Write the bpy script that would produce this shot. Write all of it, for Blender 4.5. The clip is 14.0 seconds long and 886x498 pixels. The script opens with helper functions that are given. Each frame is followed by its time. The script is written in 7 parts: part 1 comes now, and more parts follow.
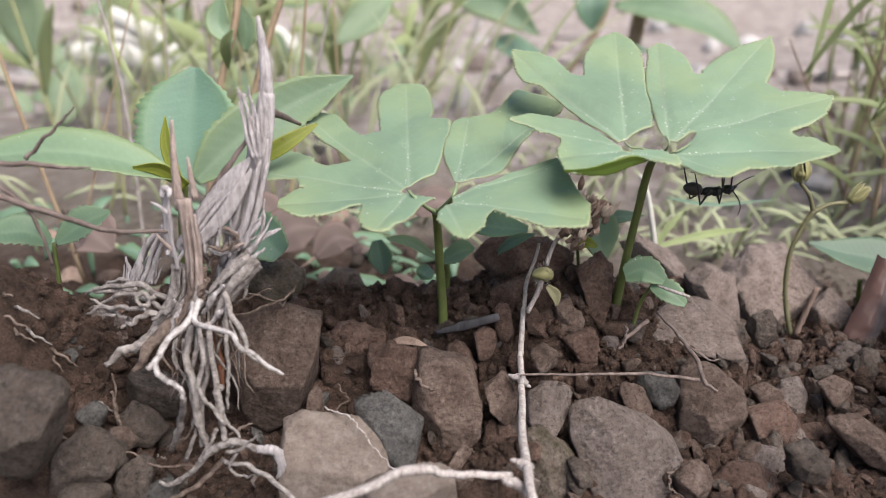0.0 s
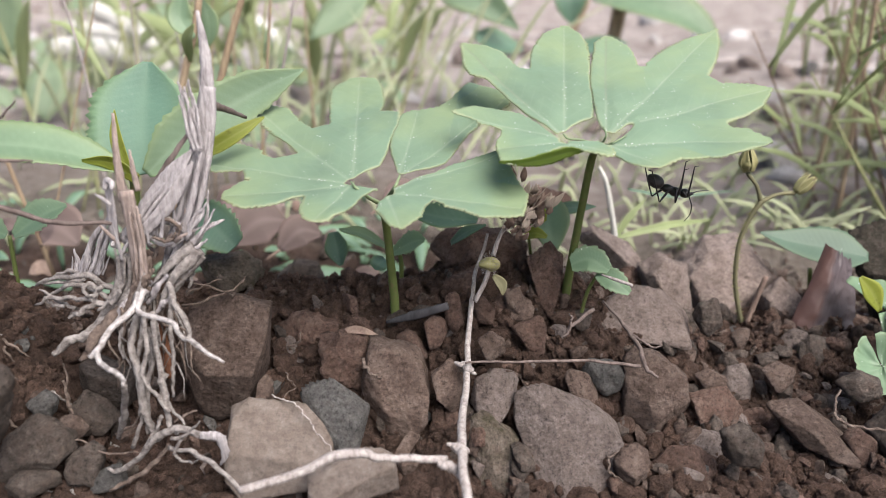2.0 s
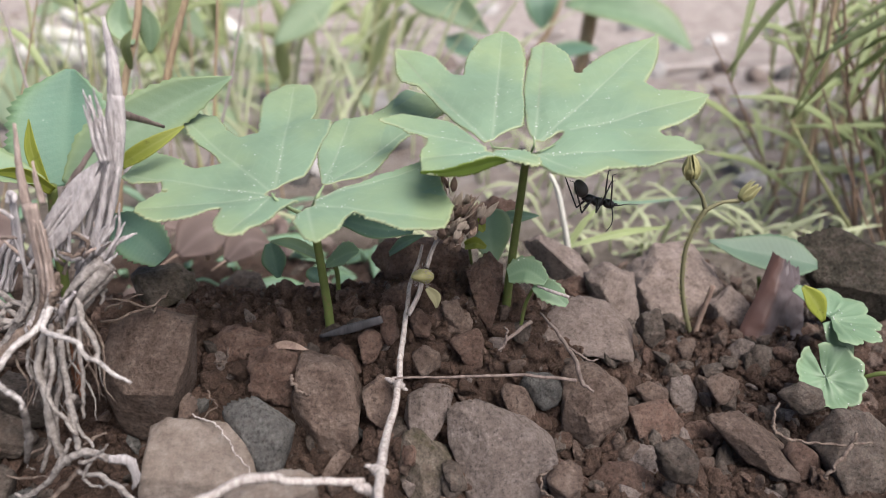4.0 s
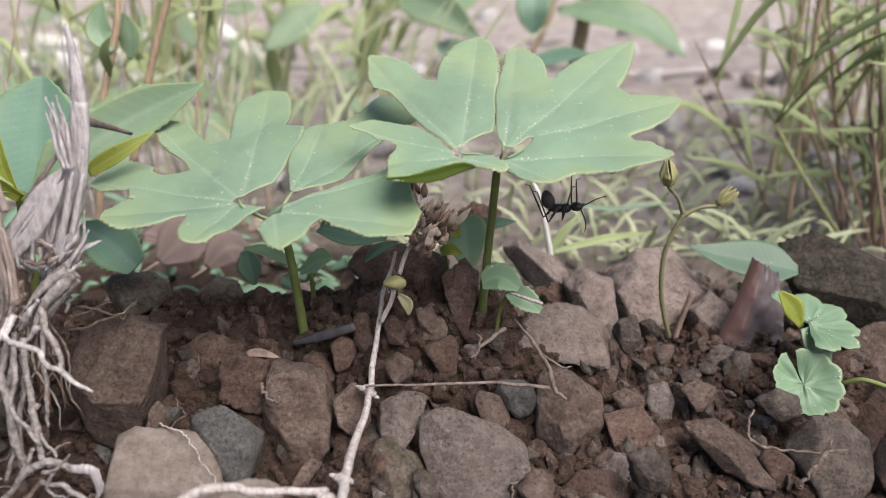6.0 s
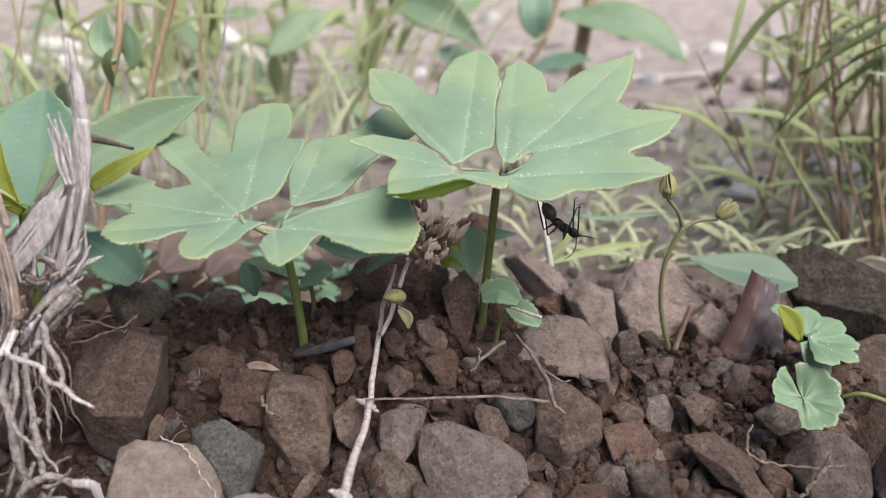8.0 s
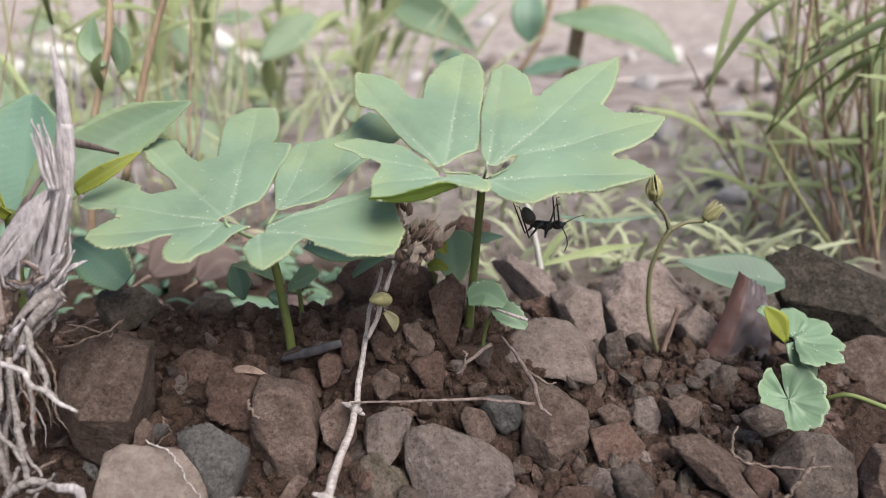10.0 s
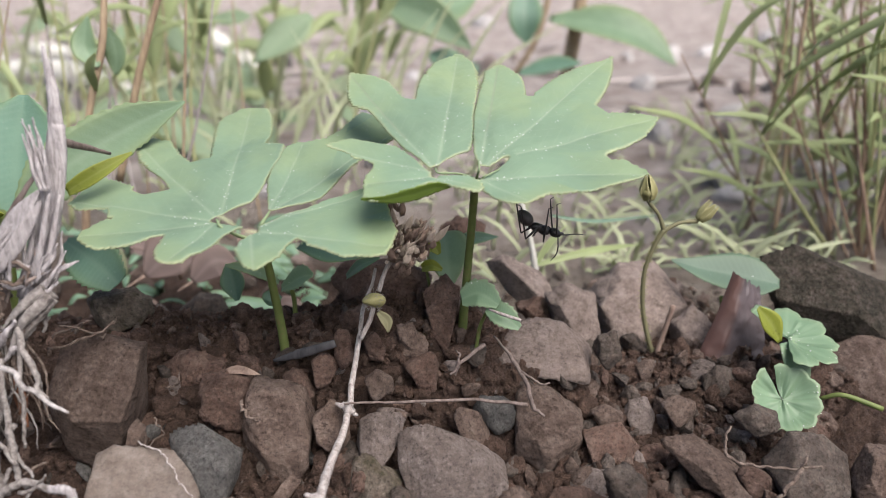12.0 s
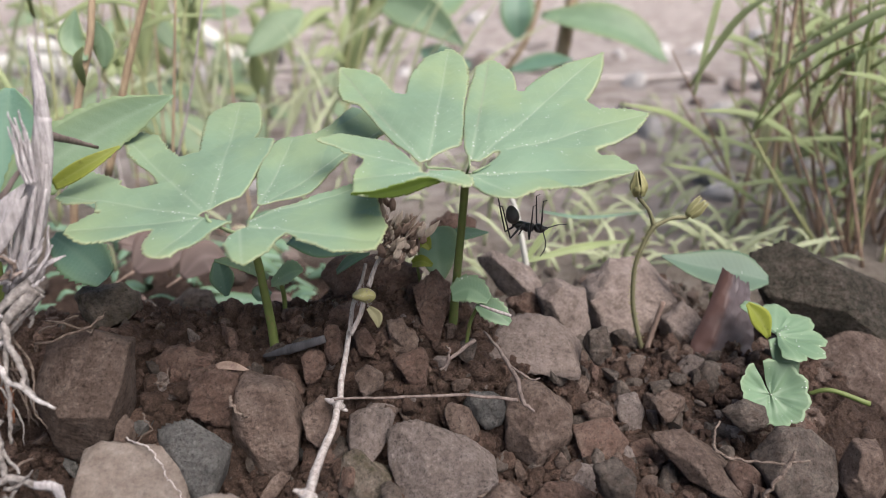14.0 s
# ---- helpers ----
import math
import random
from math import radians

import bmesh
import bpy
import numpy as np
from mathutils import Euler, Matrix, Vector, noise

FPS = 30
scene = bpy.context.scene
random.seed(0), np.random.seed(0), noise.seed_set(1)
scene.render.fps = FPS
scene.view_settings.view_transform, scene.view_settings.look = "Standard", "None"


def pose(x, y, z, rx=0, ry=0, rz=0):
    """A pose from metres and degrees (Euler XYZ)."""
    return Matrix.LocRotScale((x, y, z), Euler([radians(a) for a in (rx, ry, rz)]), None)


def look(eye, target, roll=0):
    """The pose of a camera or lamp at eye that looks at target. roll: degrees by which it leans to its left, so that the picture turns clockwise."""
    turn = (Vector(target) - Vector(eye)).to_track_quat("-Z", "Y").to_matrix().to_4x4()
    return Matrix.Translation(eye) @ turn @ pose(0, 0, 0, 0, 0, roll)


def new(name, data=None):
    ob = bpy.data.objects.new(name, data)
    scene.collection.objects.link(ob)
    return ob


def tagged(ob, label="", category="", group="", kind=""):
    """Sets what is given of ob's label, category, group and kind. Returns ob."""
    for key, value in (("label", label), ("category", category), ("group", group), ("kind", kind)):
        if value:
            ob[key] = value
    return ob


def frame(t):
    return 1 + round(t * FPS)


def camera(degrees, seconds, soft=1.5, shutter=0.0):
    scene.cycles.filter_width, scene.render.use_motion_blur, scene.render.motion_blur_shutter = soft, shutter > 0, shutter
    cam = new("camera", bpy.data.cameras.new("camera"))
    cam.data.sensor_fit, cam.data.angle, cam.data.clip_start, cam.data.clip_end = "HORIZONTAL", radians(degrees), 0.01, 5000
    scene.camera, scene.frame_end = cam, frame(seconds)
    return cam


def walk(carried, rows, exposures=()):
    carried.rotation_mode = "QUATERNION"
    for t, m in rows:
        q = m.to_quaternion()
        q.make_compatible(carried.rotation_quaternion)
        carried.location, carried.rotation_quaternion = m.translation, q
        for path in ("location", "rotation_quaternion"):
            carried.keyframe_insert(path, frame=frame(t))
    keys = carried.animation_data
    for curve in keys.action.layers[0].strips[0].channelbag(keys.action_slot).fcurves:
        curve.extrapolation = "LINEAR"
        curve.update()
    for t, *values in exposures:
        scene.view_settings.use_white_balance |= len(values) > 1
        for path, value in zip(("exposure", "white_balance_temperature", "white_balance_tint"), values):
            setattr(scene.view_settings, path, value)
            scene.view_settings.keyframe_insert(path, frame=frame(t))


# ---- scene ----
# camera: a phone a hand's width from the plants; the scene is laid out in centimetres
cam = camera(66.0, 14.0, soft=0.6)
CM = 0.01
METRES, EYE, TILT, LEAN, TURN = 4.0 * CM, 6.3 * CM, -20.0, 0.0, 0.0
ROWS = [
    (0.0, 0.0, 0.0, 0.0, 0.0, 0.0, -0.0),
    (0.5, 0.0394, -0.0281, 0.0103, -0.23, 0.0, 0.01),
    (1.0, 0.124, -0.0487, 0.0033, -0.27, -0.19, 0.08),
    (1.5, 0.1939, -0.05, 0.0014, -0.34, -0.37, 0.2),
    (2.0, 0.2303, -0.0609, -0.0193, -0.37, -0.47, 0.27),
    (2.5, 0.2883, -0.0716, -0.0375, -0.77, -0.36, 0.54),
    (3.0, 0.34, -0.0597, 0.0037, -0.97, -0.01, 0.5),
    (3.5, 0.4267, 0.0102, 0.0097, -1.27, -0.11, 0.56),
    (6.0, 0.6408, 0.0466, 0.0129, -1.19, 0.41, 0.82),
    (6.5, 0.6531, 0.0449, 0.0339, -1.23, 0.5, 0.75),
    (7.0, 0.6546, 0.0616, 0.0371, -1.21, 0.42, 0.7),
    (7.5, 0.653, 0.0412, 0.0623, -1.14, 0.51, 0.69),
    (8.0, 0.6515, 0.0344, 0.0728, -1.02, 0.5, 0.67),
    (10.5, 0.7162, 0.0233, 0.0702, -1.19, 0.82, 0.95),
    (11.0, 0.7121, 0.0238, 0.0735, -1.12, 0.75, 0.92),
    (11.5, 0.7271, 0.0163, 0.0754, -1.27, 0.83, 0.96),
    (12.0, 0.7336, 0.0265, 0.07, -1.31, 0.81, 0.96),
    (12.5, 0.7354, 0.0231, 0.0692, -1.42, 0.88, 0.92),
    (13.0, 0.7476, 0.0192, 0.0659, -1.51, 0.82, 0.96),
    (13.5, 0.7489, 0.0116, 0.0715, -1.48, 0.82, 0.94),
    (14.0, 0.7412, 0.0326, 0.062, -1.99, 0.55, 0.88),
]
walk(cam, [(t, pose(0, 0, EYE, TILT, LEAN, TURN) @ pose(METRES * x, METRES * y, METRES * z, 90 + pitch, roll, yaw)) for t, x, y, z, yaw, pitch, roll in ROWS],
     exposures=[(0.0, 0.93, 6500, 14), (1.5, 0.98, 6500, 14), (2.5, 1.06, 6500, 14), (3.5, 0.96, 6500, 14), (6.0, 0.92, 6500, 14), (14.0, 0.91, 6500, 14)])
cam.data.dof.use_dof = True
cam.data.dof.focus_distance = 13.0 * CM
cam.data.dof.aperture_fstop = 15.5

# light: bright overcast sky with a faint, wide sun
world = bpy.data.worlds.new("sky")
scene.world = world
world.use_nodes = True
wn = world.node_tree
sky = wn.nodes.new("ShaderNodeTexSky")
sky.sky_type, sky.sun_disc = "NISHITA", False
sky.sun_elevation, sky.sun_rotation = radians(55), radians(142)
sky.dust_density, sky.air_density = 4.0, 1.0
wn.links.new(sky.outputs["Color"], wn.nodes["Background"].inputs["Color"])
wn.nodes["Background"].inputs["Strength"].default_value = 0.088
sun = new("sun", bpy.data.lights.new("sun", "SUN"))
sun.data.energy, sun.data.angle, sun.data.color = 2.9, radians(48), (1.0, 0.95, 0.88)
sun.matrix_world = look((0.0, 0.0, 0.0), (-0.35, 0.45, -0.82))


# ---- materials ----
def ramp(nt, fac, stops):
    r = nt.nodes.new("ShaderNodeValToRGB")
    while len(r.color_ramp.elements) < len(stops):
        r.color_ramp.elements.new(0.5)
    for e, (p, c) in zip(r.color_ramp.elements, stops):
        e.position, e.color = p, (*c, 1)
    nt.links.new(fac, r.inputs["Fac"])
    return r.outputs["Color"]


def noise_tex(nt, vec, scale, detail=6.0, rough=0.6):
    n = nt.nodes.new("ShaderNodeTexNoise")
    n.inputs["Scale"].default_value, n.inputs["Detail"].default_value, n.inputs["Roughness"].default_value = scale, detail, rough
    nt.links.new(vec, n.inputs["Vector"])
    return n.outputs["Fac"]


def blend(nt, fac, a, b, how="MIX"):
    m = nt.nodes.new("ShaderNodeMix")
    m.data_type, m.blend_type = "RGBA", how
    for sock, value in ((m.inputs[0], fac), (m.inputs[6], a), (m.inputs[7], b)):
        if hasattr(value, "is_linked"):
            nt.links.new(value, sock)
        elif isinstance(value, tuple):
            sock.default_value = (*value, 1)
        else:
            sock.default_value = value
    return m.outputs[2]


def calc(nt, op, a, b=0.0):
    m = nt.nodes.new("ShaderNodeMath")
    m.operation = op
    for sock, value in zip(m.inputs, (a, b)):
        if hasattr(value, "is_linked"):
            nt.links.new(value, sock)
        else:
            sock.default_value = value
    return m.outputs[0]


def attr(nt, name):
    a = nt.nodes.new("ShaderNodeAttribute")
    a.attribute_name = name
    return a.outputs["Fac"]


def start(name):
    m = bpy.data.materials.new(name)
    m.use_nodes = True
    nt = m.node_tree
    co = nt.nodes.new("ShaderNodeTexCoord").outputs["Object"]
    info = nt.nodes.new("ShaderNodeObjectInfo")
    shift = nt.nodes.new("ShaderNodeVectorMath")
    shift.operation = "ADD"
    nt.links.new(co, shift.inputs[0])
    nt.links.new(info.outputs["Random"], shift.inputs[1])
    return m, nt, nt.nodes["Principled BSDF"], shift.outputs[0], info.outputs["Random"]


def relief(nt, bsdf, height, strength, dist):
    b = nt.nodes.new("ShaderNodeBump")
    b.inputs["Strength"].default_value, b.inputs["Distance"].default_value = strength, dist
    nt.links.new(height, b.inputs["Height"])
    nt.links.new(b.outputs["Normal"], bsdf.inputs["Normal"])


def mineral(name, dark, mid, light, grain=1500, patch=300, bump=0.0007, rough=0.92, dust=(0.165, 0.122, 0.1), dusty=0.5, speckle=0.68):
    """Stone or soil: patches, grain and pits, and dust in blotches; each stone a little different."""
    m, nt, bsdf, co, rnd = start(name)
    big, fine = noise_tex(nt, co, patch, 5, 0.62), noise_tex(nt, co, grain, 8, 0.7)
    col = ramp(nt, big, [(0.3, dark), (0.5, mid), (0.72, light)])
    col = blend(nt, speckle, col, ramp(nt, fine, [(0.36, (0.16, 0.165, 0.17)), (0.46, (0.8, 0.82, 0.83)), (0.56, (1.0, 1.02, 1.03)), (0.66, (1.6, 1.64, 1.65))]), "MULTIPLY")
    blot = ramp(nt, noise_tex(nt, co, patch * 2.3, 7, 0.7), [(0.45, (0, 0, 0)), (0.66, (1, 1, 1))])
    col = blend(nt, calc(nt, "MULTIPLY", blot, dusty), col, dust)
    hsv = nt.nodes.new("ShaderNodeHueSaturation")
    nt.links.new(col, hsv.inputs["Color"])
    piece = nt.nodes.new("ShaderNodeNewGeometry").outputs["Random Per Island"]
    nt.links.new(calc(nt, "ADD", calc(nt, "MULTIPLY", calc(nt, "FRACT", calc(nt, "ADD", rnd, piece)), 0.3), 0.82), hsv.inputs["Value"])
    nt.links.new(hsv.outputs["Color"], bsdf.inputs["Base Color"])
    bsdf.inputs["Roughness"].default_value = rough
    bsdf.inputs["Specular IOR Level"].default_value = 0.25
    vor = nt.nodes.new("ShaderNodeTexVoronoi")
    vor.inputs["Scale"].default_value = grain * 0.5
    nt.links.new(co, vor.inputs["Vector"])
    pits = calc(nt, "MULTIPLY", vor.outputs["Distance"], 0.8)
    relief(nt, bsdf, calc(nt, "ADD", pits, calc(nt, "MULTIPLY", noise_tex(nt, co, grain * 0.6, 8, 0.8), 2.2)), 1.0, bump)
    return m


def fibrous(name, dark, light, rough=0.8, grain=700, along=(1, 1, 0.08), bump=0.0003):
    """Dry stalk, twig or root with long streaks."""
    m, nt, bsdf, co, rnd = start(name)
    mp = nt.nodes.new("ShaderNodeMapping")
    mp.inputs["Scale"].default_value = along
    nt.links.new(co, mp.inputs["Vector"])
    f = noise_tex(nt, mp.outputs["Vector"], grain, 6, 0.7)
    g = noise_tex(nt, co, grain * 0.3, 5, 0.6)
    col = ramp(nt, calc(nt, "ADD", calc(nt, "MULTIPLY", f, 0.7), calc(nt, "MULTIPLY", g, 0.3)), [(0.36, dark), (0.62, light)])
    col = blend(nt, calc(nt, "MULTIPLY", rnd, 0.35), col, tuple(0.6 * a + 0.4 * b for a, b in zip(dark, light)))
    nt.links.new(col, bsdf.inputs["Base Color"])
    bsdf.inputs["Roughness"].default_value = rough
    bsdf.inputs["Specular IOR Level"].default_value = 0.3
    relief(nt, bsdf, calc(nt, "ADD", f, g), 0.8, bump)
    return m


def foliage(name, body, rim, vein, rough=0.5, through_light=0.25, speck=0.0, spots=None, waxy=0.4, patch=90, scorch=False, young=None):
    """Leaf: blotched body, paler rim and veins from the mesh's own attributes, dust specks, light through the blade."""
    m, nt, bsdf, co, rnd = start(name)
    blot = noise_tex(nt, co, patch, 4, 0.55)
    fine = noise_tex(nt, co, 1500, 4, 0.6)
    dark = tuple(c * 0.82 for c in body)
    col = ramp(nt, blot, [(0.35, dark), (0.65, body)])
    if young:
        far = calc(nt, "ADD", calc(nt, "MULTIPLY", attr(nt, "tip"), 0.8), calc(nt, "SUBTRACT", noise_tex(nt, co, patch * 1.5, 4, 0.6), 0.5))
        col = blend(nt, ramp(nt, far, [(0.34, (0, 0, 0)), (0.8, (1, 1, 1))]), col, young)
        col = blend(nt, calc(nt, "MULTIPLY", attr(nt, "crease"), 0.6), col, (0.1, 0.11, 0.075))
    edge = attr(nt, "edge")
    lim = calc(nt, "MULTIPLY", edge, calc(nt, "ADD", blot, 0.3))
    col = blend(nt, lim, col, rim)
    col = blend(nt, calc(nt, "MULTIPLY", attr(nt, "vein"), 0.4), col, vein)
    if scorch:
        s = ramp(nt, noise_tex(nt, co, 230, 5, 0.7), [(0.6, (0, 0, 0)), (0.66, (1, 1, 1))])
        col = blend(nt, calc(nt, "MULTIPLY", calc(nt, "MULTIPLY", s, edge), 0.3), col, (0.2, 0.13, 0.08))
    if spots:
        s = ramp(nt, noise_tex(nt, co, 650, 5, 0.7), [(0.58, (0, 0, 0)), (0.68, (1, 1, 1))])
        col = blend(nt, calc(nt, "MULTIPLY", s, 0.8), col, spots)
    if speck:
        vor = nt.nodes.new("ShaderNodeTexVoronoi")
        vor.inputs["Scale"].default_value = 1700
        nt.links.new(co, vor.inputs["Vector"])
        keep = nt.nodes.new("ShaderNodeSeparateColor")
        nt.links.new(vor.outputs["Color"], keep.inputs[0])
        size = calc(nt, "MULTIPLY", calc(nt, "SUBTRACT", keep.outputs[0], 0.3), 0.48)
        s = calc(nt, "LESS_THAN", vor.outputs["Distance"], size)
        zone = ramp(nt, noise_tex(nt, co, 330, 4, 0.7), [(0.59, (0, 0, 0)), (0.63, (1, 1, 1))])
        patchy = calc(nt, "MULTIPLY", noise_tex(nt, co, 900, 4, 0.7), calc(nt, "MULTIPLY", attr(nt, "dust"), 1.25))
        zone = calc(nt, "MAXIMUM", zone, calc(nt, "GREATER_THAN", patchy, 0.36))
        col = blend(nt, calc(nt, "MULTIPLY", calc(nt, "MULTIPLY", s, zone), speck * 0.8), col, (0.72, 0.74, 0.68))
    hsv = nt.nodes.new("ShaderNodeHueSaturation")
    nt.links.new(col, hsv.inputs["Color"])
    nt.links.new(calc(nt, "ADD", calc(nt, "MULTIPLY", rnd, 0.16), 0.92), hsv.inputs["Value"])
    col = hsv.outputs["Color"]
    nt.links.new(col, bsdf.inputs["Base Color"])
    bsdf.inputs["Roughness"].default_value = rough
    bsdf.inputs["Specular IOR Level"].default_value = waxy
    relief(nt, bsdf, calc(nt, "ADD", fine, calc(nt, "MULTIPLY", attr(nt, "vein"), -0.3)), 0.4, 0.00015)
    tr = nt.nodes.new("ShaderNodeBsdfTranslucent")
    nt.links.new(blend(nt, 0.6, col, (0.32, 0.42, 0.06), "MIX"), tr.inputs["Color"])
    mix = nt.nodes.new("ShaderNodeMixShader")
    mix.inputs["Fac"].default_value = through_light
    nt.links.new(bsdf.outputs["BSDF"], mix.inputs[1])
    nt.links.new(tr.outputs["BSDF"], mix.inputs[2])
    nt.links.new(mix.outputs["Shader"], nt.nodes["Material Output"].inputs["Surface"])
    return m


SOIL = mineral("soil", (0.064, 0.038, 0.028), (0.132, 0.082, 0.061), (0.215, 0.140, 0.108), grain=2300, patch=300, bump=0.0012, dusty=0.25, dust=(0.12, 0.086, 0.068))
GROUND = mineral("dug_and_dry_earth", (0.056, 0.034, 0.025), (0.117, 0.074, 0.055), (0.193, 0.129, 0.099), grain=2300, patch=300, bump=0.0015, dusty=0.25, dust=(0.12, 0.086, 0.068))


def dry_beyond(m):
    """Past the dug bank the packed earth is dry and pale; on the left, foliage shade is put into its colour."""
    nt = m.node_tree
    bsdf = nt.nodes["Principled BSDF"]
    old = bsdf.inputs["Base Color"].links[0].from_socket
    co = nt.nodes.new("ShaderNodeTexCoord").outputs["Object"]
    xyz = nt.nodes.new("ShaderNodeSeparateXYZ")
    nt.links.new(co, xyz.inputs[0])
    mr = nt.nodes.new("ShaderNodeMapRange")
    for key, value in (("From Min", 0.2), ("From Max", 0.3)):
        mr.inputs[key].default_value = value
    # holds the paling back on the left: shade under foliage, painted as darker earth
    left_shade = nt.nodes.new("ShaderNodeMapRange")
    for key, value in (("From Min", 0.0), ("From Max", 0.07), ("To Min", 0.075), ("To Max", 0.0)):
        left_shade.inputs[key].default_value = value
    nt.links.new(xyz.outputs["X"], left_shade.inputs["Value"])
    along = calc(nt, "SUBTRACT", calc(nt, "ADD", calc(nt, "ABSOLUTE", calc(nt, "SUBTRACT", xyz.outputs["Y"], 0.1)), 0.1), left_shade.outputs["Result"])
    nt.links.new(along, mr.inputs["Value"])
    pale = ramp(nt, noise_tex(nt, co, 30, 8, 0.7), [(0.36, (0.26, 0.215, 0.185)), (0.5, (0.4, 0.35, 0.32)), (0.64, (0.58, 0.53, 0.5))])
    # middle step: drier soil, with the light on the mound put into its colour too
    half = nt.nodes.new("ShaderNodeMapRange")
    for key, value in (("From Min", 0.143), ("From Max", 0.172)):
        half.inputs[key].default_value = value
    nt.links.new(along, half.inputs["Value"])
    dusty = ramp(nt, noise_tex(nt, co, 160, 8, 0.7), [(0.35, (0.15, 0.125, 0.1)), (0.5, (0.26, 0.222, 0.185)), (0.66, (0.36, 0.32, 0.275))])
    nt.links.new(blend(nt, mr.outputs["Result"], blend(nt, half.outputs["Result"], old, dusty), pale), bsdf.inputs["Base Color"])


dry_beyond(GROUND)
BROWN = mineral("brown_stone", (0.101, 0.069, 0.055), (0.174, 0.125, 0.102), (0.258, 0.198, 0.167))
RUST = mineral("rust_stone", (0.095, 0.056, 0.043), (0.168, 0.106, 0.083), (0.241, 0.166, 0.134))
PINK = mineral("pinkish_stone", (0.138, 0.110, 0.095), (0.207, 0.168, 0.150), (0.286, 0.242, 0.222), dust=(0.225, 0.182, 0.163))
TAN = mineral("tan_stone", (0.113, 0.090, 0.075), (0.167, 0.139, 0.120), (0.216, 0.186, 0.167), patch=300, dusty=0.2, bump=0.0002, speckle=0.3)
CLOD = mineral("dusty_earth_clod", (0.167, 0.130, 0.111), (0.253, 0.202, 0.177), (0.334, 0.275, 0.248), bump=0.0005, dust=(0.31, 0.255, 0.23), speckle=0.5)
SLATE = mineral("slate_stone", (0.075, 0.074, 0.070), (0.120, 0.116, 0.111), (0.171, 0.166, 0.158), dusty=0.15)
MOSSY = mineral("mossy_stone", (0.069, 0.064, 0.034), (0.144, 0.120, 0.094), (0.255, 0.211, 0.177), patch=300)
MOSS_ROCK = mineral("dark_mossy_rock", (0.03, 0.03, 0.02), (0.075, 0.066, 0.05), (0.14, 0.118, 0.098), patch=420, bump=0.0014, dusty=0.3)
DARK = mineral("dark_stone", (0.056, 0.046, 0.038), (0.111, 0.091, 0.078), (0.192, 0.161, 0.139))
STRAW = fibrous("dry_straw", (0.156, 0.140, 0.141), (0.499, 0.476, 0.481), 0.8, 1600, (1, 1, 0.06), 0.0004)
ROOT = fibrous("pale_root", (0.091, 0.078, 0.071), (0.327, 0.304, 0.287), 0.85, 1500, (0.6, 0.6, 0.6), 0.0004)
OLD_ROOT = fibrous("brown_root", (0.060, 0.041, 0.033), (0.212, 0.168, 0.141), 0.9, 1500, (0.6, 0.6, 0.6), 0.0005)
PALE_ROOT = fibrous("bleached_root", (0.168, 0.153, 0.142), (0.504, 0.482, 0.473), 0.8, 1500, (0.6, 0.6, 0.6), 0.0003)
DRY_STALK = fibrous("dull_dry_stalk", (0.15, 0.115, 0.1), (0.4, 0.33, 0.295), 0.85, 1500, (1, 1, 0.08), 0.0004)
RED_SHEATH = fibrous("red_brown_sheath", (0.1, 0.04, 0.022), (0.25, 0.115, 0.065), 0.8, 1500, (1, 1, 0.1), 0.0003)
TWIG = fibrous("dry_twig", (0.172, 0.145, 0.133), (0.482, 0.449, 0.432), 0.8, 1800, (1, 1, 0.15))
PALE_STALK = fibrous("pale_stalk", (0.42, 0.42, 0.38), (0.62, 0.62, 0.58), 0.6)
BARK = fibrous("dark_twig", (0.06, 0.045, 0.04), (0.2, 0.16, 0.145), 0.8)
CHAR = fibrous("charred_sliver", (0.025, 0.025, 0.028), (0.085, 0.083, 0.088), 0.5)
STEM = foliage("green_stem", (0.13, 0.17, 0.05), (0.17, 0.2, 0.075), (0.19, 0.2, 0.08), 0.55, 0.06, patch=500, spots=(0.17, 0.12, 0.07))
HAIRY_STEM = foliage("hairy_olive_stem", (0.16, 0.155, 0.085), (0.22, 0.2, 0.12), (0.22, 0.2, 0.12), 0.7, 0.05, patch=400)
BUD = foliage("olive_bud", (0.29, 0.28, 0.13), (0.42, 0.4, 0.22), (0.3, 0.3, 0.14), 0.6, 0.15)
PALE_LEAF = foliage("pale_waxy_leaf", (0.232, 0.35, 0.242), (0.45, 0.48, 0.29), (0.42, 0.5, 0.38), 0.5, 0.38, 1.0, waxy=0.5, patch=60, scorch=True, young=(0.275, 0.37, 0.215))
PETIOLE = foliage("pale_green_stalk", (0.27, 0.36, 0.2), (0.33, 0.4, 0.24), (0.4, 0.45, 0.3), 0.55, 0.2)
UNDER = foliage("leaf_underside", (0.2, 0.3, 0.06), (0.24, 0.33, 0.09), (0.2, 0.28, 0.1), 0.6, 0.6)
LITTER = foliage("mauve_dead_leaf", (0.12, 0.088, 0.08), (0.17, 0.125, 0.11), (0.22, 0.17, 0.155), 0.7, 0.1)
SOFT_LEAF = foliage("light_leaf", (0.25, 0.35, 0.23), (0.32, 0.4, 0.24), (0.34, 0.43, 0.29), 0.5, 0.4)
BLUE_LEAF = foliage("blue_green_leaf", (0.115, 0.215, 0.155), (0.15, 0.24, 0.12), (0.18, 0.28, 0.2), 0.5, 0.18, 0.3)
SERRATE = foliage("serrate_leaf", (0.168, 0.262, 0.161), (0.218, 0.284, 0.138), (0.235, 0.327, 0.221), 0.48, 0.25, 0.5)
LIME = foliage("lime_underside", (0.21, 0.25, 0.03), (0.3, 0.33, 0.06), (0.3, 0.33, 0.1), 0.55, 0.3, spots=(0.07, 0.07, 0.012))
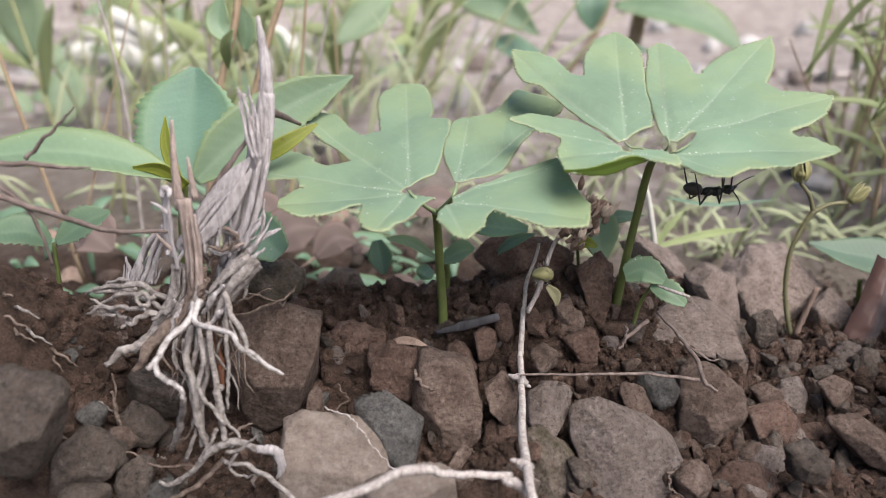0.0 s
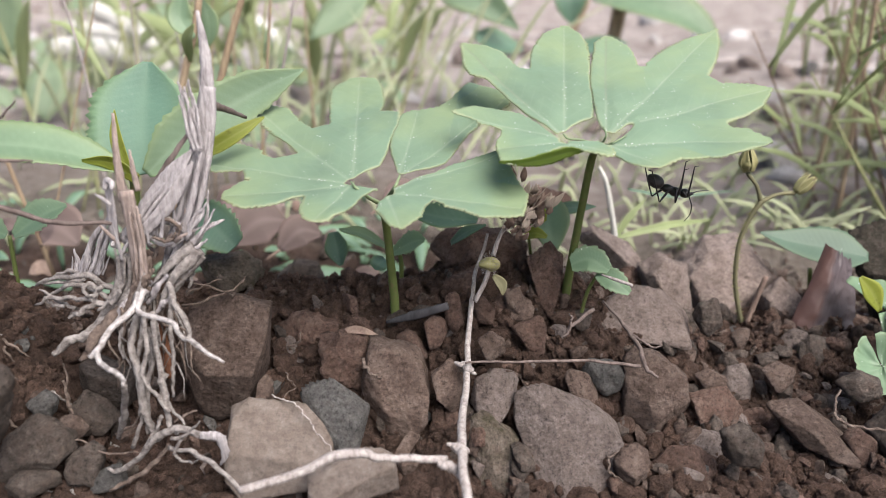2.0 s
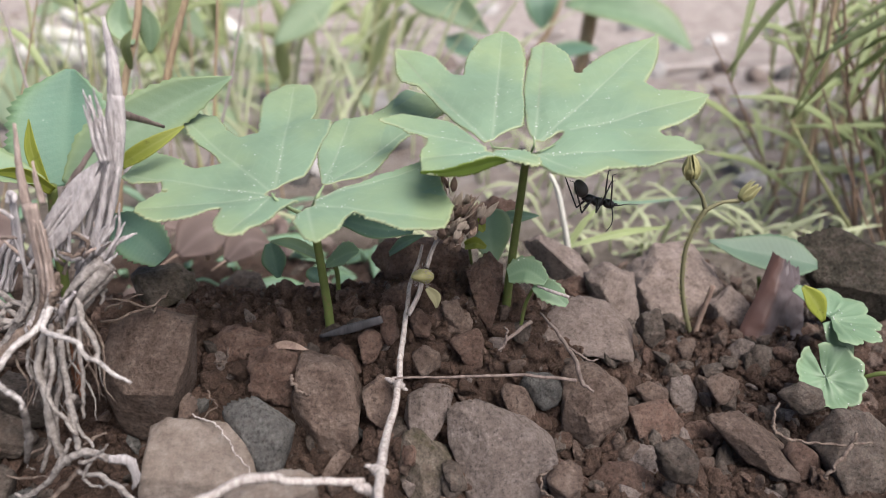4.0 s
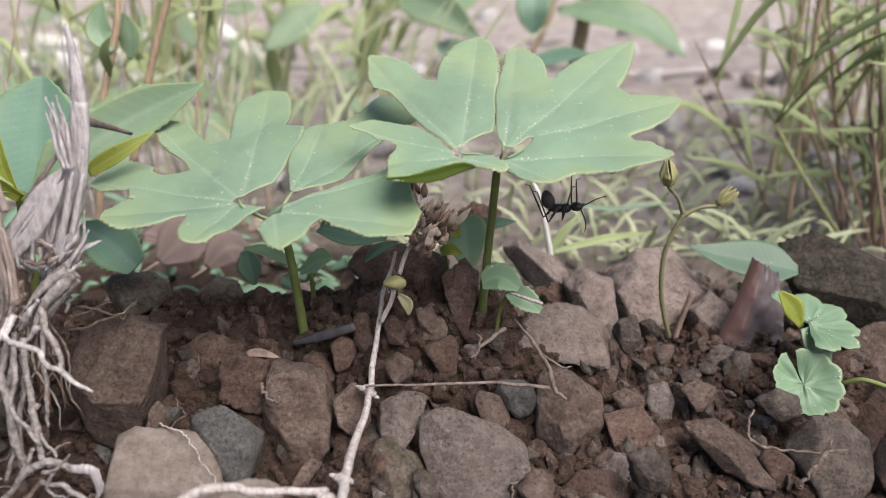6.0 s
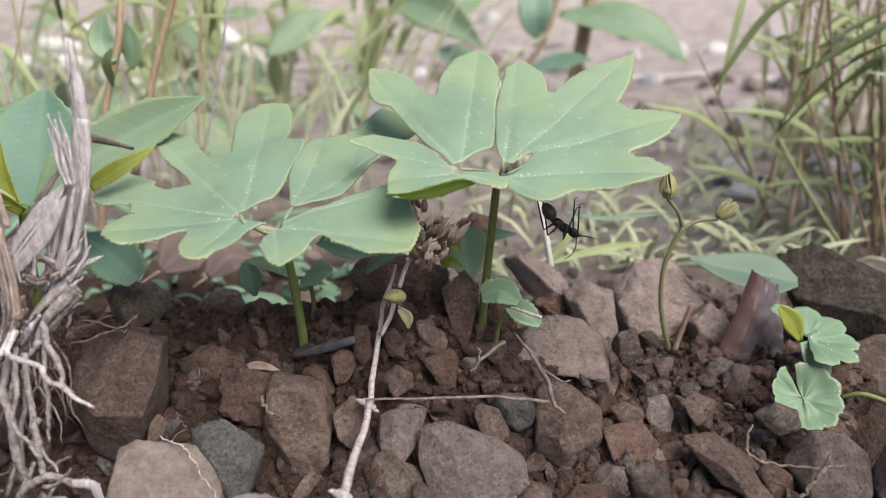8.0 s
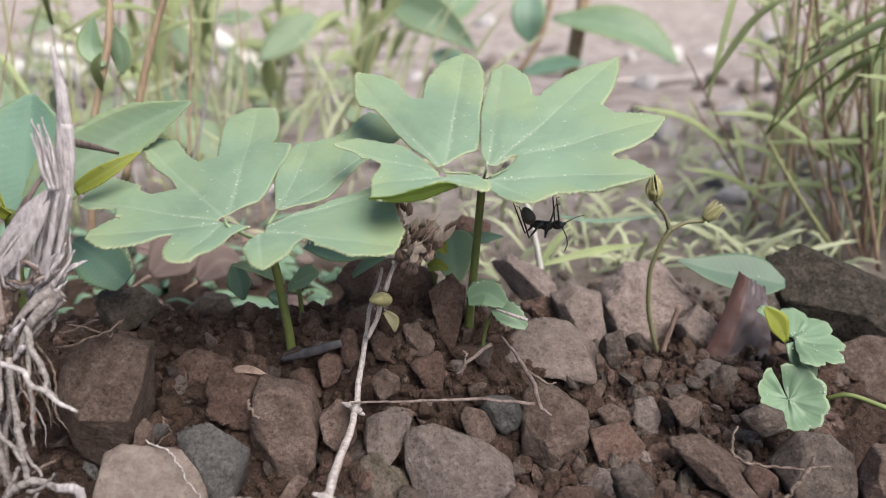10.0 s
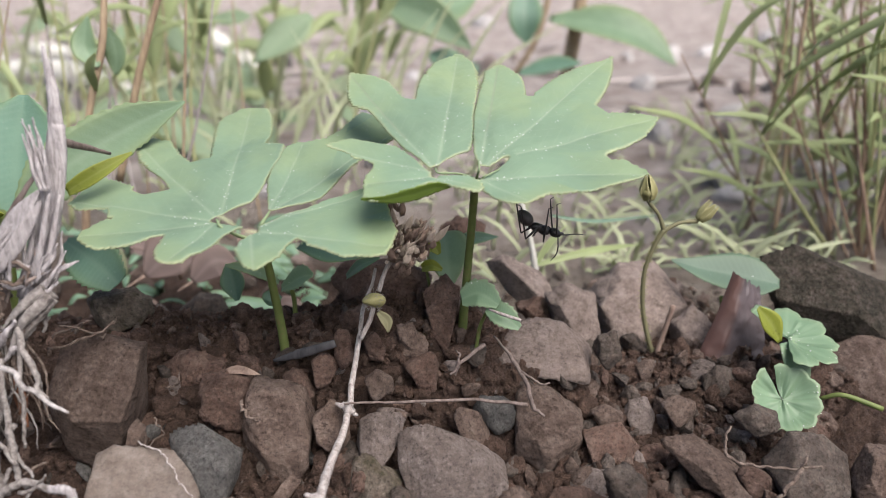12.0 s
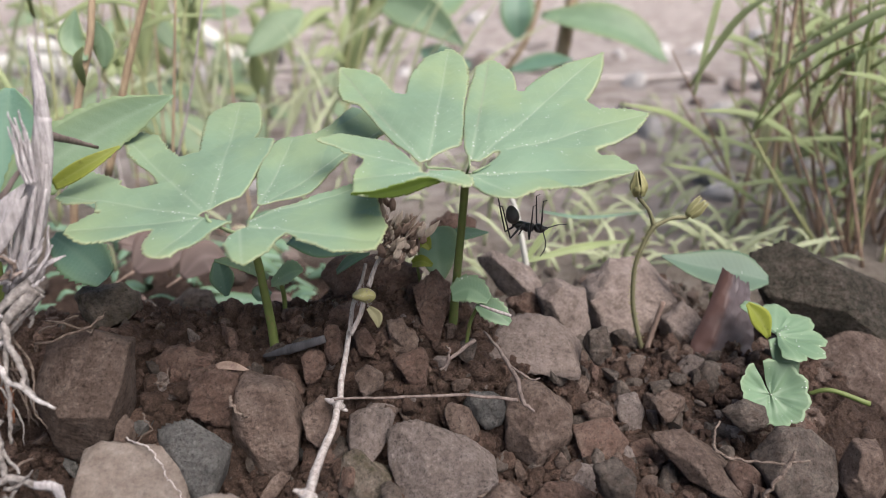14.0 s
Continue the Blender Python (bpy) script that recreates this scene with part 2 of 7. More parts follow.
LOBED = foliage("round_lobed_leaf", (0.165, 0.27, 0.165), (0.24, 0.33, 0.2), (0.26, 0.36, 0.24), 0.45, 0.22, 0.9)
GRASS = foliage("grass_blade", (0.3, 0.37, 0.17), (0.36, 0.42, 0.22), (0.38, 0.45, 0.26), 0.5, 0.35)
PALE_GRASS = foliage("pale_grass_blade", (0.42, 0.47, 0.3), (0.46, 0.5, 0.33), (0.48, 0.52, 0.36), 0.5, 0.35)
REED = fibrous("reddish_stem", (0.19, 0.125, 0.09), (0.42, 0.34, 0.22), 0.6)
REED_DARK = fibrous("dark_red_brown_stem", (0.11, 0.07, 0.052), (0.31, 0.22, 0.155), 0.65)
REED_GREEN = fibrous("olive_stem", (0.2, 0.22, 0.1), (0.38, 0.39, 0.2), 0.6)
QUARTZ = mineral("pale_pebble", (0.4, 0.38, 0.37), (0.52, 0.5, 0.49), (0.65, 0.63, 0.62), dusty=0.1)
DEAD_LEAF = foliage("dead_brown_leaf", (0.085, 0.07, 0.075), (0.085, 0.042, 0.032), (0.07, 0.055, 0.055), 0.5, 0.03, waxy=0.3)
HUSK = fibrous("grey_brown_husk", (0.2, 0.16, 0.13), (0.46, 0.4, 0.34), 0.85)
BROAD_LEAF = foliage("dewy_blue_green_leaf", (0.085, 0.15, 0.105), (0.12, 0.18, 0.11), (0.13, 0.2, 0.14), 0.5, 0.2, 1.0)
CHAFF = fibrous("dry_chaff", (0.1, 0.065, 0.055), (0.33, 0.25, 0.2), 0.85)


def shiny(name, col, rough):
    m, nt, bsdf, co, rnd = start(name)
    f = noise_tex(nt, co, 4000, 4, 0.6)
    nt.links.new(ramp(nt, f, [(0.3, tuple(0.6 * c for c in col)), (0.7, col)]), bsdf.inputs["Base Color"])
    bsdf.inputs["Roughness"].default_value = rough
    relief(nt, bsdf, f, 0.5, 0.00005)
    return m


ANT = shiny("black_chitin", (0.014, 0.013, 0.014), 0.38)
GASTER = shiny("dusky_chitin", (0.05, 0.044, 0.042), 0.45)
WATER = shiny("milky_bead", (0.75, 0.77, 0.72), 0.15)


# ---- mesh tools (all in centimetres, world axes) ----
class Shape:
    """Gathers vertices, faces and per-vertex attributes of one mesh."""

    def __init__(self):
        self.v, self.f, self.vein, self.edge, self.extra = [], [], [], [], {}

    def add(self, verts, faces, vein=None, edge=None):
        k = len(self.v)
        self.v.extend(map(tuple, verts))
        self.f.extend(tuple(i + k for i in q) for q in faces)
        self.vein.extend(vein if vein is not None else [0.0] * len(verts))
        self.edge.extend(edge if edge is not None else [0.0] * len(verts))
        return self


def thing(name, base, label, category, group="", kind=""):
    ob = new(name)
    ob.empty_display_size = 0.005
    ob.location = Vector(base) * CM
    return tagged(ob, label, category, group, kind)


def where(ob):
    p = Vector(ob.location)
    while ob.parent:
        ob = ob.parent
        p += ob.location
    return p


def part(name, shape, material, parent=None, label="", smooth=True, origin=None):
    """Links a Shape as one mesh object, under a parent or standing by itself; origin: its pivot."""
    at = where(parent) if parent and origin is None else Vector(origin if origin is not None else (0, 0, 0)) * CM
    me = bpy.data.meshes.new(name)
    vs = np.array(shape.v, dtype=float) * CM - np.array(at)
    me.from_pydata(vs.tolist(), [], shape.f)
    for key, values in (("vein", shape.vein), ("edge", shape.edge), *shape.extra.items()):
        if any(values):
            a = me.attributes.new(key, "FLOAT", "POINT")
            a.data.foreach_set("value", np.array(values, dtype=np.float32))
    if smooth:
        me.polygons.foreach_set("use_smooth", [True] * len(me.polygons))
    me.materials.append(material)
    me.update()
    ob = new(name, me)
    if parent:
        ob.parent = parent
        ob.location = at - where(parent)
    else:
        ob.location = at
    if label:
        ob["label"] = label
    return ob


def spline(points, n):
    """A smooth line through a few points (Catmull-Rom), n samples."""
    p = np.array(points, dtype=float)
    if len(p) == 2:
        return p[0] + np.linspace(0, 1, n)[:, None] * (p[1] - p[0])
    q = np.vstack([2 * p[0] - p[1], p, 2 * p[-1] - p[-2]])
    out = []
    for t in np.linspace(0, len(p) - 1 - 1e-6, n):
        i = int(t)
        u = t - i
        a, b, c, d = q[i:i + 4]
        out.append(0.5 * (2 * b + (c - a) * u + (2 * a - 5 * b + 4 * c - d) * u * u + (3 * b - a - 3 * c + d) * u ** 3))
    return np.array(out)


def frames_along(line):
    tan = np.gradient(line, axis=0)
    tan /= np.linalg.norm(tan, axis=1)[:, None] + 1e-9
    ref = np.array((0.0, -1.0, 0.25))
    side = np.cross(tan, ref)
    side /= np.linalg.norm(side, axis=1)[:, None] + 1e-9
    return tan, side, np.cross(side, tan)


def tube(points, radii, sides=8, n=None, rough=0.0, flat=1.0, rng=None, kinks=0.0):
    """A round or flattened stalk along a line, its radius running through the given values."""
    n = n or max(6, 5 * len(points))
    line = spline(points, n)
    rng = rng or np.random.default_rng(1)
    if kinks:
        w = rng.normal(0, kinks, (n, 3))
        w[0] = 0
        line = line + (w + np.roll(w, 1, 0) + np.roll(w, -1, 0)) / 2
    tan, side, norm = frames_along(line)
    r = np.interp(np.linspace(0, 1, n), np.linspace(0, 1, len(radii)), radii)
    verts, faces = [], []
    for i in range(n):
        for k in range(sides):
            a = 2 * math.pi * k / sides
            rr = r[i] * (1 + rough * rng.normal())
            verts.append(line[i] + rr * (math.cos(a) * side[i] + flat * math.sin(a) * norm[i]))
    for i in range(n - 1):
        for k in range(sides):
            k2 = (k + 1) % sides
            faces.append((i * sides + k, i * sides + k2, (i + 1) * sides + k2, (i + 1) * sides + k))
    faces.append(tuple(range(sides))[::-1])
    faces.append(tuple((n - 1) * sides + k for k in range(sides)))
    return verts, faces


def blade(points, widths, facing=(0, -1, 0.4), fold=0.2, n=14, across=4, serr=0, depth=0.0, curl=0.0, thick=0.012):
    """A leaf blade along a midrib line, folded along it, with an optionally toothed edge; closed, with a little thickness."""
    line = spline(points, n)
    tan = np.gradient(line, axis=0)
    tan /= np.linalg.norm(tan, axis=1)[:, None] + 1e-9
    f = np.array(facing, dtype=float)
    side = np.cross(tan, f)
    side /= np.linalg.norm(side, axis=1)[:, None] + 1e-9
    norm = np.cross(side, tan)
    w = np.interp(np.linspace(0, 1, n), np.linspace(0, 1, len(widths)), widths)
    if len(widths) > 2:
        w = np.maximum(np.interp(np.linspace(0, 1, n), np.linspace(0, 1, 60), np.maximum(spline([(i, x, 0) for i, x in enumerate(widths)], 60)[:, 1], 0)), 0.004)
    cols = 2 * across + 1
    verts, vein, edge = [], [], []
    for layer in (0, 1):
        for i in range(n):
            tooth = 1 + depth * (((i * serr / n) % 1.0) - 0.5) if serr else 1
            for k in range(cols):
                c = (k - across) / across
                lift = fold * abs(c) * w[i] + curl * c * c * w[i]
                verts.append(line[i] + side[i] * c * w[i] * (tooth if abs(c) > 0.9 else 1) + norm[i] * (lift - layer * thick))
                vein.append(1.0 if k == across else (0.35 if (i + abs(k - across)) % 3 == 0 and abs(c) < 0.9 and n > 20 else 0.0))
                edge.append(max(0.0, abs(c) - 0.55) * 2)
    faces, top = [], n * cols
    for i in range(n - 1):
        for k in range(cols - 1):
            a = i * cols + k
            faces.append((a, a + 1, a + cols + 1, a + cols))
            faces.append((top + a, top + a + cols, top + a + cols + 1, top + a + 1))
    rim = [k for k in range(cols)] + [i * cols + cols - 1 for i in range(1, n)] + [(n - 1) * cols + k for k in range(cols - 2, -1, -1)] + [i * cols for i in range(n - 2, 0, -1)]
    for a, b in zip(rim, rim[1:] + rim[:1]):
        faces.append((b, a, top + a, top + b))
    return verts, faces, vein, edge


ICO = {}


def ico(level):
    if level not in ICO:
        bm = bmesh.new()
        bmesh.ops.create_icosphere(bm, subdivisions=level, radius=1.0)
        bm.verts.ensure_lookup_table()
        ICO[level] = (np.array([v.co[:] for v in bm.verts]), [tuple(v.index for v in f.verts) for f in bm.faces])
        bm.free()
    return ICO[level]


def lump(centre, size, seed, level=3, facets=9, rough=0.06, cut=(0.62, 0.95)):
    """A broken stone or clod: a ball cut by random planes, its faces roughened."""
    rng = np.random.default_rng(seed)
    v, f = ico(level)
    total = np.ones(len(v))
    for _ in range(facets):
        n = rng.normal(size=3)
        n /= np.linalg.norm(n)
        total += np.maximum(v @ n / rng.uniform(*cut), 0) ** 22
    v = v * (total ** (-1 / 22))[:, None] * np.array(size)
    q = Euler(rng.uniform(-3, 3, 3)).to_matrix()
    v = v @ np.array(q)
    if rough:
        k = 2.2 / max(size)
        v = np.array([p * (1 + rough * noise.fractal(Vector(p) * k + Vector((seed * 3.1, 0, 0)), 1.0, 2.0, 4)) for p in v])
    return v + np.array(centre), f


def ground_height(x, y):
    """The heap of dug soil: a low bank under the plants, a crest behind it, flat ground beyond."""
    e = lambda q: math.exp(max(-60.0, min(60.0, q)))
    wide = 1 / (1 + e(-(x + 8) / 1.0)) * 1 / (1 + e((x - 6.0) / 0.8))
    z = -2.05 - 0.15 * e(-((y - 8.5) / 2.5) ** 2) + 2.3 * e(-((y - 13.7) / 2.2) ** 2) * wide
    z += 0.35 * e(-((x - 2.4) / 1.6) ** 2 - ((y - 14.3) / 1.2) ** 2)
    z += 4.1 * e(-((x + 7.9) / 1.5) ** 2 - ((y - 10.6) / 2.0) ** 2)
    z += 1.45 * e(-((x - 8.8) / 2.0) ** 2 - ((y - 17.6) / 1.7) ** 2)
    z += 0.95 * e(-((x - 9.7) / 3.3) ** 2 - ((y - 14.2) / 2.0) ** 2)
    near = e(-max(0, abs(y - 14) - 7) / 5) * e(-max(0, abs(x - 2) - 13) / 6)
    p = Vector((x, y, 0))
    z += near * (0.3 * noise.fractal(p * 0.7, 1.0, 2.0, 3) + 0.2 * noise.fractal(p * 2.6, 0.7, 2.0, 5) + 0.09 * noise.fractal(p * 7.0, 0.8, 2.0, 3))
    far = min(1.0, max(0.0, (abs(y - 14) - 6) / 20))
    z += far * (0.85 + 0.9 * noise.fractal(p * 0.12, 1.0, 2.0, 5))
    return z + 0.1 * min(1400.0, max(0.0, y - 130.0))


def spread(lo, hi, step, reach):
    """Grid lines: even between lo and hi, then ever wider out to the reach."""
    mid = list(np.arange(lo, hi, step))
    d, out, inn = step, [hi], [lo]
    while out[-1] < reach:
        d *= 1.22
        out.append(out[-1] + d)
    d = step
    while inn[-1] > -reach:
        d *= 1.22
        inn.append(inn[-1] - d)
    return inn[:0:-1] + mid + out


xs, ys = spread(-11, 17, 0.065, 30000), spread(7.0, 19, 0.065, 30000)
sh = Shape()
sh.v = [(x, y, ground_height(x, y)) for y in ys for x in xs]
nx = len(xs)
sh.f = [(j * nx + i, j * nx + i + 1, (j + 1) * nx + i + 1, (j + 1) * nx + i) for j in range(len(ys) - 1) for i in range(nx - 1)]
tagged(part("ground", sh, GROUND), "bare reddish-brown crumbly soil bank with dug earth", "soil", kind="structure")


# ---- stones ----
def broken(dirs, planes, sharp):
    """Distance from the middle to the surface of a broken block, its flat sides meeting in slightly worn edges."""
    total = np.zeros(len(dirs))
    for n, d in planes:
        n = np.array(n, dtype=float)
        total += np.maximum(dirs @ (n / np.linalg.norm(n)) / d, 0) ** sharp
    return total ** (-1.0 / sharp)


def stone(centre, sides, material, label, seed, depth=0.75, rough=0.035, name="stone", faces=6, front=None):
    """A broken stone: its outline given by flat flanks (angle, distance), its front broken into a few planes."""
    rng = np.random.default_rng(seed)
    mean = sum(d for _, d in sides) / len(sides)
    v, f = ico(6 if mean > 0.75 else 5 if mean > 0.33 else 4)
    planes = [((math.cos(radians(a)), rng.uniform(-0.3, 0.1), math.sin(radians(a))), d) for a, d in sides]
    planes += [((0.0, 1.0, 0.0), mean * depth), ((0.0, 0.6, -1.0), 1.3 * mean)]
    planes.append((front or (rng.uniform(-0.2, 0.2), -1.0, rng.uniform(0.35, 0.75)), mean * depth * 0.5))
    for _ in range(faces):
        planes.append(((rng.uniform(-1.0, 1.0), -1.0, rng.uniform(-0.5, 1.3)), mean * depth * rng.uniform(0.56, 0.85)))
    v = v * broken(v, planes, 110)[:, None]
    k = 1.6 / mean
    off = Vector((seed * 7.3, seed * 1.7, 0))
    out = []
    for p in v:
        q = Vector(p)
        a = noise.fractal(q * k + off, 0.9, 2.0, 4)
        b = noise.fractal(q * 5.0 + off, 0.7, 2.0, 6)
        c = noise.cell(q * 2.4 / mean ** 0.5 + off + 0.35 * noise.noise_vector(q * 3.0))
        out.append(p * (1 + rough * a) + np.array(q.normalized()) * (0.012 * b + (0.004 + 0.3 * rough) * (c - 0.5) * 0.5 * mean ** 0.5))
    back = np.array(centre) - np.array((1.8, 0, 6.4))
    c = np.array(centre) + back / np.linalg.norm(back) * mean * depth * 0.5
    sh = Shape().add(np.array(out) + c, f)
    return tagged(part(name, sh, material, origin=c), label, "stone", "stones in the soil bank")


stone((-3.02, 10.9, -0.02), [(97, 1.13), (77, 1.18), (28, 1.17), (-7, 0.77), (-17, 0.68), (-22, 0.7), (-59, 1.04), (-125, 1.25), (-165, 0.84), (-171, 0.81), (171, 0.87), (147, 1.05)], BROWN, "large brown flat-faced stone leaning in the soil", 1, 0.6, 0.02, faces=3, front=(-0.1, -1.0, 0.45))
stone((-0.93, 10.0, -0.59), [(126, 0.76), (87, 0.59), (50, 0.42), (7, 0.55), (-15, 0.61), (-85, 0.63), (-124, 0.46), (-160, 0.43)], SLATE, "grey slate stone with broken edges", 2, 0.5, 0.02, faces=3, front=(-0.15, -0.8, 0.6))
stone((-1.82, 9.5, -0.95), [(156, 0.86), (118, 0.76), (82, 0.69), (63, 0.66), (55, 0.69), (11, 0.96), (-58, 0.76), (-81, 0.68), (-108, 0.81), (-146, 0.94), (176, 0.86)], TAN, "smooth tan stone half buried at the bank's foot", 3, 0.7, 0.012, faces=2, front=(0.1, -0.5, 0.85))
stone((-0.43, 8.7, -0.95), [(110, 0.31), (92, 0.29), (47, 0.49), (5, 0.68), (-90, 0.32), (178, 0.75)], TAN, "tan stone under the pale twig", 43, 0.7, 0.015, faces=2, front=(0.0, -0.5, 0.85))
stone((3.28, 10.2, -1.2), [(-176, 0.98), (153, 1.23), (73, 0.79), (63, 0.66), (49, 0.6), (66, 0.49), (15, 0.98), (-22, 0.99), (-22, 0.99), (-90, 1.12), (-137, 0.98), (-161, 0.86)], PINK, "large pinkish-grey wedge of stone", 4, 0.55, 0.022, faces=3, front=(0.15, -0.8, 0.6))
stone((5.29, 12.9, -0.16), [(129, 0.67), (125, 0.65), (76, 0.53), (53, 0.57), (31, 0.74), (-37, 1.03), (-86, 0.54), (-97, 0.5), (-114, 0.6), (-155, 0.92)], CLOD, "flat pale slab of stone leaning back", 5, 0.6, 0.02, faces=0, front=(-0.12, -0.7, 0.8))
stone((3.17, 12.95, 0.69), [(96, 0.75), (75, 0.73), (-1, 0.36), (-13, 0.34), (-26, 0.44), (-148, 0.37), (-163, 0.26)], RUST, "rust-coloured wedge of stone set upright", 6, 0.8, 0.03, faces=3, front=(-0.35, -1.0, 0.2))
stone((2.8, 12.0, -0.16), [(129, 0.32), (112, 0.32), (25, 0.35), (-1, 0.28), (-52, 0.4), (-132, 0.27), (-151, 0.23)], RUST, "small rusty stone in the loose soil", 7, 0.8, 0.03, faces=3)
stone((0.12, 10.9, -0.71), [(119, 0.9), (76, 0.83), (45, 0.69), (13, 0.64), (-7, 0.64), (-35, 0.8), (-112, 0.83), (-150, 0.63), (-174, 0.62), (168, 0.66)], BROWN, "rounded reddish-brown clod of earth", 8, 0.9, 0.05, faces=5)
stone((-0.87, 11.5, -0.33), [(114, 0.53), (68, 0.43), (23, 0.44), (-12, 0.53), (-86, 0.49), (-124, 0.43), (-168, 0.47)], RUST, "crumbling reddish lump of earth", 9, 0.9, 0.2, faces=3)
stone((1.1, 10.9, -0.68), [(129, 0.41), (81, 0.42), (27, 0.31), (0, 0.28), (-53, 0.45), (-138, 0.27), (-164, 0.24)], BROWN, "brown stone with blunt edges", 10, 0.8, 0.03, faces=3)
stone((2.06, 10.9, -0.91), [(171, 0.42), (123, 0.46), (90, 0.43), (46, 0.51), (-35, 0.26), (-27, 0.27), (-81, 0.45), (-134, 0.48)], PINK, "pale angular stone in the loose soil", 11, 0.7, 0.02, faces=3, front=(0.0, -0.7, 0.6))
stone((1.98, 10.1, -1.59), [(141, 0.62), (51, 0.46), (40, 0.4), (18, 0.43), (-30, 0.74), (-90, 0.71), (-174, 0.56), (171, 0.53)], MOSSY, "greenish-brown stone with moss stains", 12, 0.8, 0.04, faces=4)
stone((5.13, 11.0, -0.98), [(143, 0.88), (77, 0.8), (46, 0.66), (13, 0.62), (-17, 0.67), (-71, 0.88), (-125, 0.69), (-130, 0.67), (179, 0.65)], BROWN, "upright brown stone with cracked face", 13, 0.8, 0.06, faces=7)
stone((6.39, 11.0, -1.35), [(104, 0.45), (90, 0.42), (36, 0.41), (-23, 0.54), (-79, 0.41), (-90, 0.4), (-161, 0.47)], RUST, "rust-red angular stone in the loose soil", 14, 0.75, 0.03, faces=4)
stone((5.89, 10.4, -1.66), [(106, 0.29), (82, 0.26), (7, 0.45), (-80, 0.28), (-109, 0.26), (-163, 0.4)], PINK, "flat greyish stone in the loose soil", 15, 0.75, 0.03, faces=4)
stone((5.45, 9.9, -1.79), [(142, 0.44), (94, 0.32), (56, 0.31), (32, 0.44), (-90, 0.31), (-172, 0.63)], RUST, "orange-stained stone at the bank's foot", 16, 0.75, 0.03, faces=4)
stone((8.04, 10.7, -1.45), [(156, 0.81), (58, 0.23), (54, 0.22), (-15, 0.82), (-108, 0.39), (-139, 0.36)], BROWN, "long slab of stone with a shaded underside", 17, 0.9, 0.03, faces=2, front=(-0.1, -0.45, 0.9))
stone((9.84, 10.3, -1.44), [(148, 0.58), (81, 0.6), (51, 0.54), (-13, 0.65), (-52, 0.57), (-92, 0.61), (-156, 0.69)], DARK, "dark brown block of stone", 18, 0.8, 0.025, faces=4, front=(0.1, -0.7, 0.7))
stone((8.95, 10.4, -1.69), [(140, 0.38), (53, 0.21), (27, 0.23), (-92, 0.35), (-159, 0.32)], RUST, "small orange-brown stone in the loose soil", 19, 0.7, 0.03, faces=3)
stone((12.64, 14.6, -0.08), [(103, 1.69), (67, 0.75), (70, 0.79), (64, 0.87), (13, 1.76), (-87, 1.59), (-118, 1.3), (-152, 1.33), (-174, 1.71)], MOSS_ROCK, "large dark moss-stained rock behind the small leaves", 20, 0.6, 0.035, faces=6, front=(-0.2, -0.8, 0.6))
stone((12.97, 13.3, -1.7), [(179, 1.01), (160, 1.18), (91, 1.17), (70, 1.1), (13, 0.98), (-58, 1.38), (-111, 1.1), (-152, 0.85)], BROWN, "brown rounded block of stone", 21, 0.7, 0.03, faces=4, front=(0.0, -0.9, 0.45))
stone((9.8, 11.6, -1.82), [(158, 0.46), (83, 0.26), (46, 0.35), (-53, 0.38), (-92, 0.27), (-143, 0.42)], BROWN, "brown stone lying flat", 22, 0.8, 0.03, faces=3)
stone((11.22, 12.2, -1.84), [(154, 0.45), (78, 0.36), (43, 0.3), (-20, 0.47), (-98, 0.38), (-143, 0.34)], BROWN, "brown sloping stone in the loose soil", 28, 0.8, 0.03, faces=3)
stone((11.0, 10.2, -1.53), [(164, 0.34), (88, 0.53), (18, 0.34), (-91, 0.47), (-156, 0.48)], BROWN, "brown stone under the round leaf", 27, 0.8, 0.03, faces=3)
stone((7.82, 13.4, -1.41), [(115, 0.52), (69, 0.45), (40, 0.46), (-25, 0.62), (-92, 0.51), (-131, 0.48), (-177, 0.6)], SLATE, "pitted grey lump of stone", 23, 0.9, 0.1, faces=5)
stone((7.26, 12.2, -1.39), [(155, 0.28), (94, 0.36), (22, 0.28), (-23, 0.29), (-92, 0.36), (-156, 0.29)], PINK, "small pale stone in the loose soil", 24, 0.75, 0.03, faces=3)
stone((9.25, 13.0, -1.18), [(142, 0.27), (78, 0.32), (19, 0.37), (-61, 0.28), (-104, 0.31), (-155, 0.39)], DARK, "dark angular stone in the loose soil", 25, 0.75, 0.04, faces=4)
stone((8.93, 13.3, -1.04), [(135, 0.23), (72, 0.25), (-5, 0.25), (-72, 0.24), (-149, 0.24)], PINK, "small pinkish stone in the loose soil", 26, 0.75, 0.03, faces=3)
stone((4.21, 11.4, -0.78), [(153, 0.38), (90, 0.32), (50, 0.32), (-11, 0.34), (-68, 0.34), (-139, 0.27)], SLATE, "small grey stone in the loose soil", 29, 0.75, 0.03, faces=3)
stone((3.71, 11.2, -0.93), [(142, 0.39), (65, 0.28), (27, 0.2), (-52, 0.4), (-115, 0.28), (-155, 0.22)], BROWN, "small brown stone in the loose soil", 30, 0.75, 0.03, faces=3)
stone((5.2, 15.5, 0.42), [(120, 0.71), (82, 0.5), (39, 0.41), (-12, 0.76), (-91, 0.56), (-144, 0.43)], CLOD, "pinkish slab behind the crest", 31, 0.6, 0.03, faces=1, front=(0.45, -0.3, 0.85))
stone((-3.64, 13.4, 0.66), [(125, 0.46), (97, 0.36), (54, 0.48), (3, 0.63), (-70, 0.41), (-102, 0.39), (-160, 0.59)], MOSSY, "moss-patched brown stone behind the dead tuft", 32, 0.8, 0.04, faces=4)
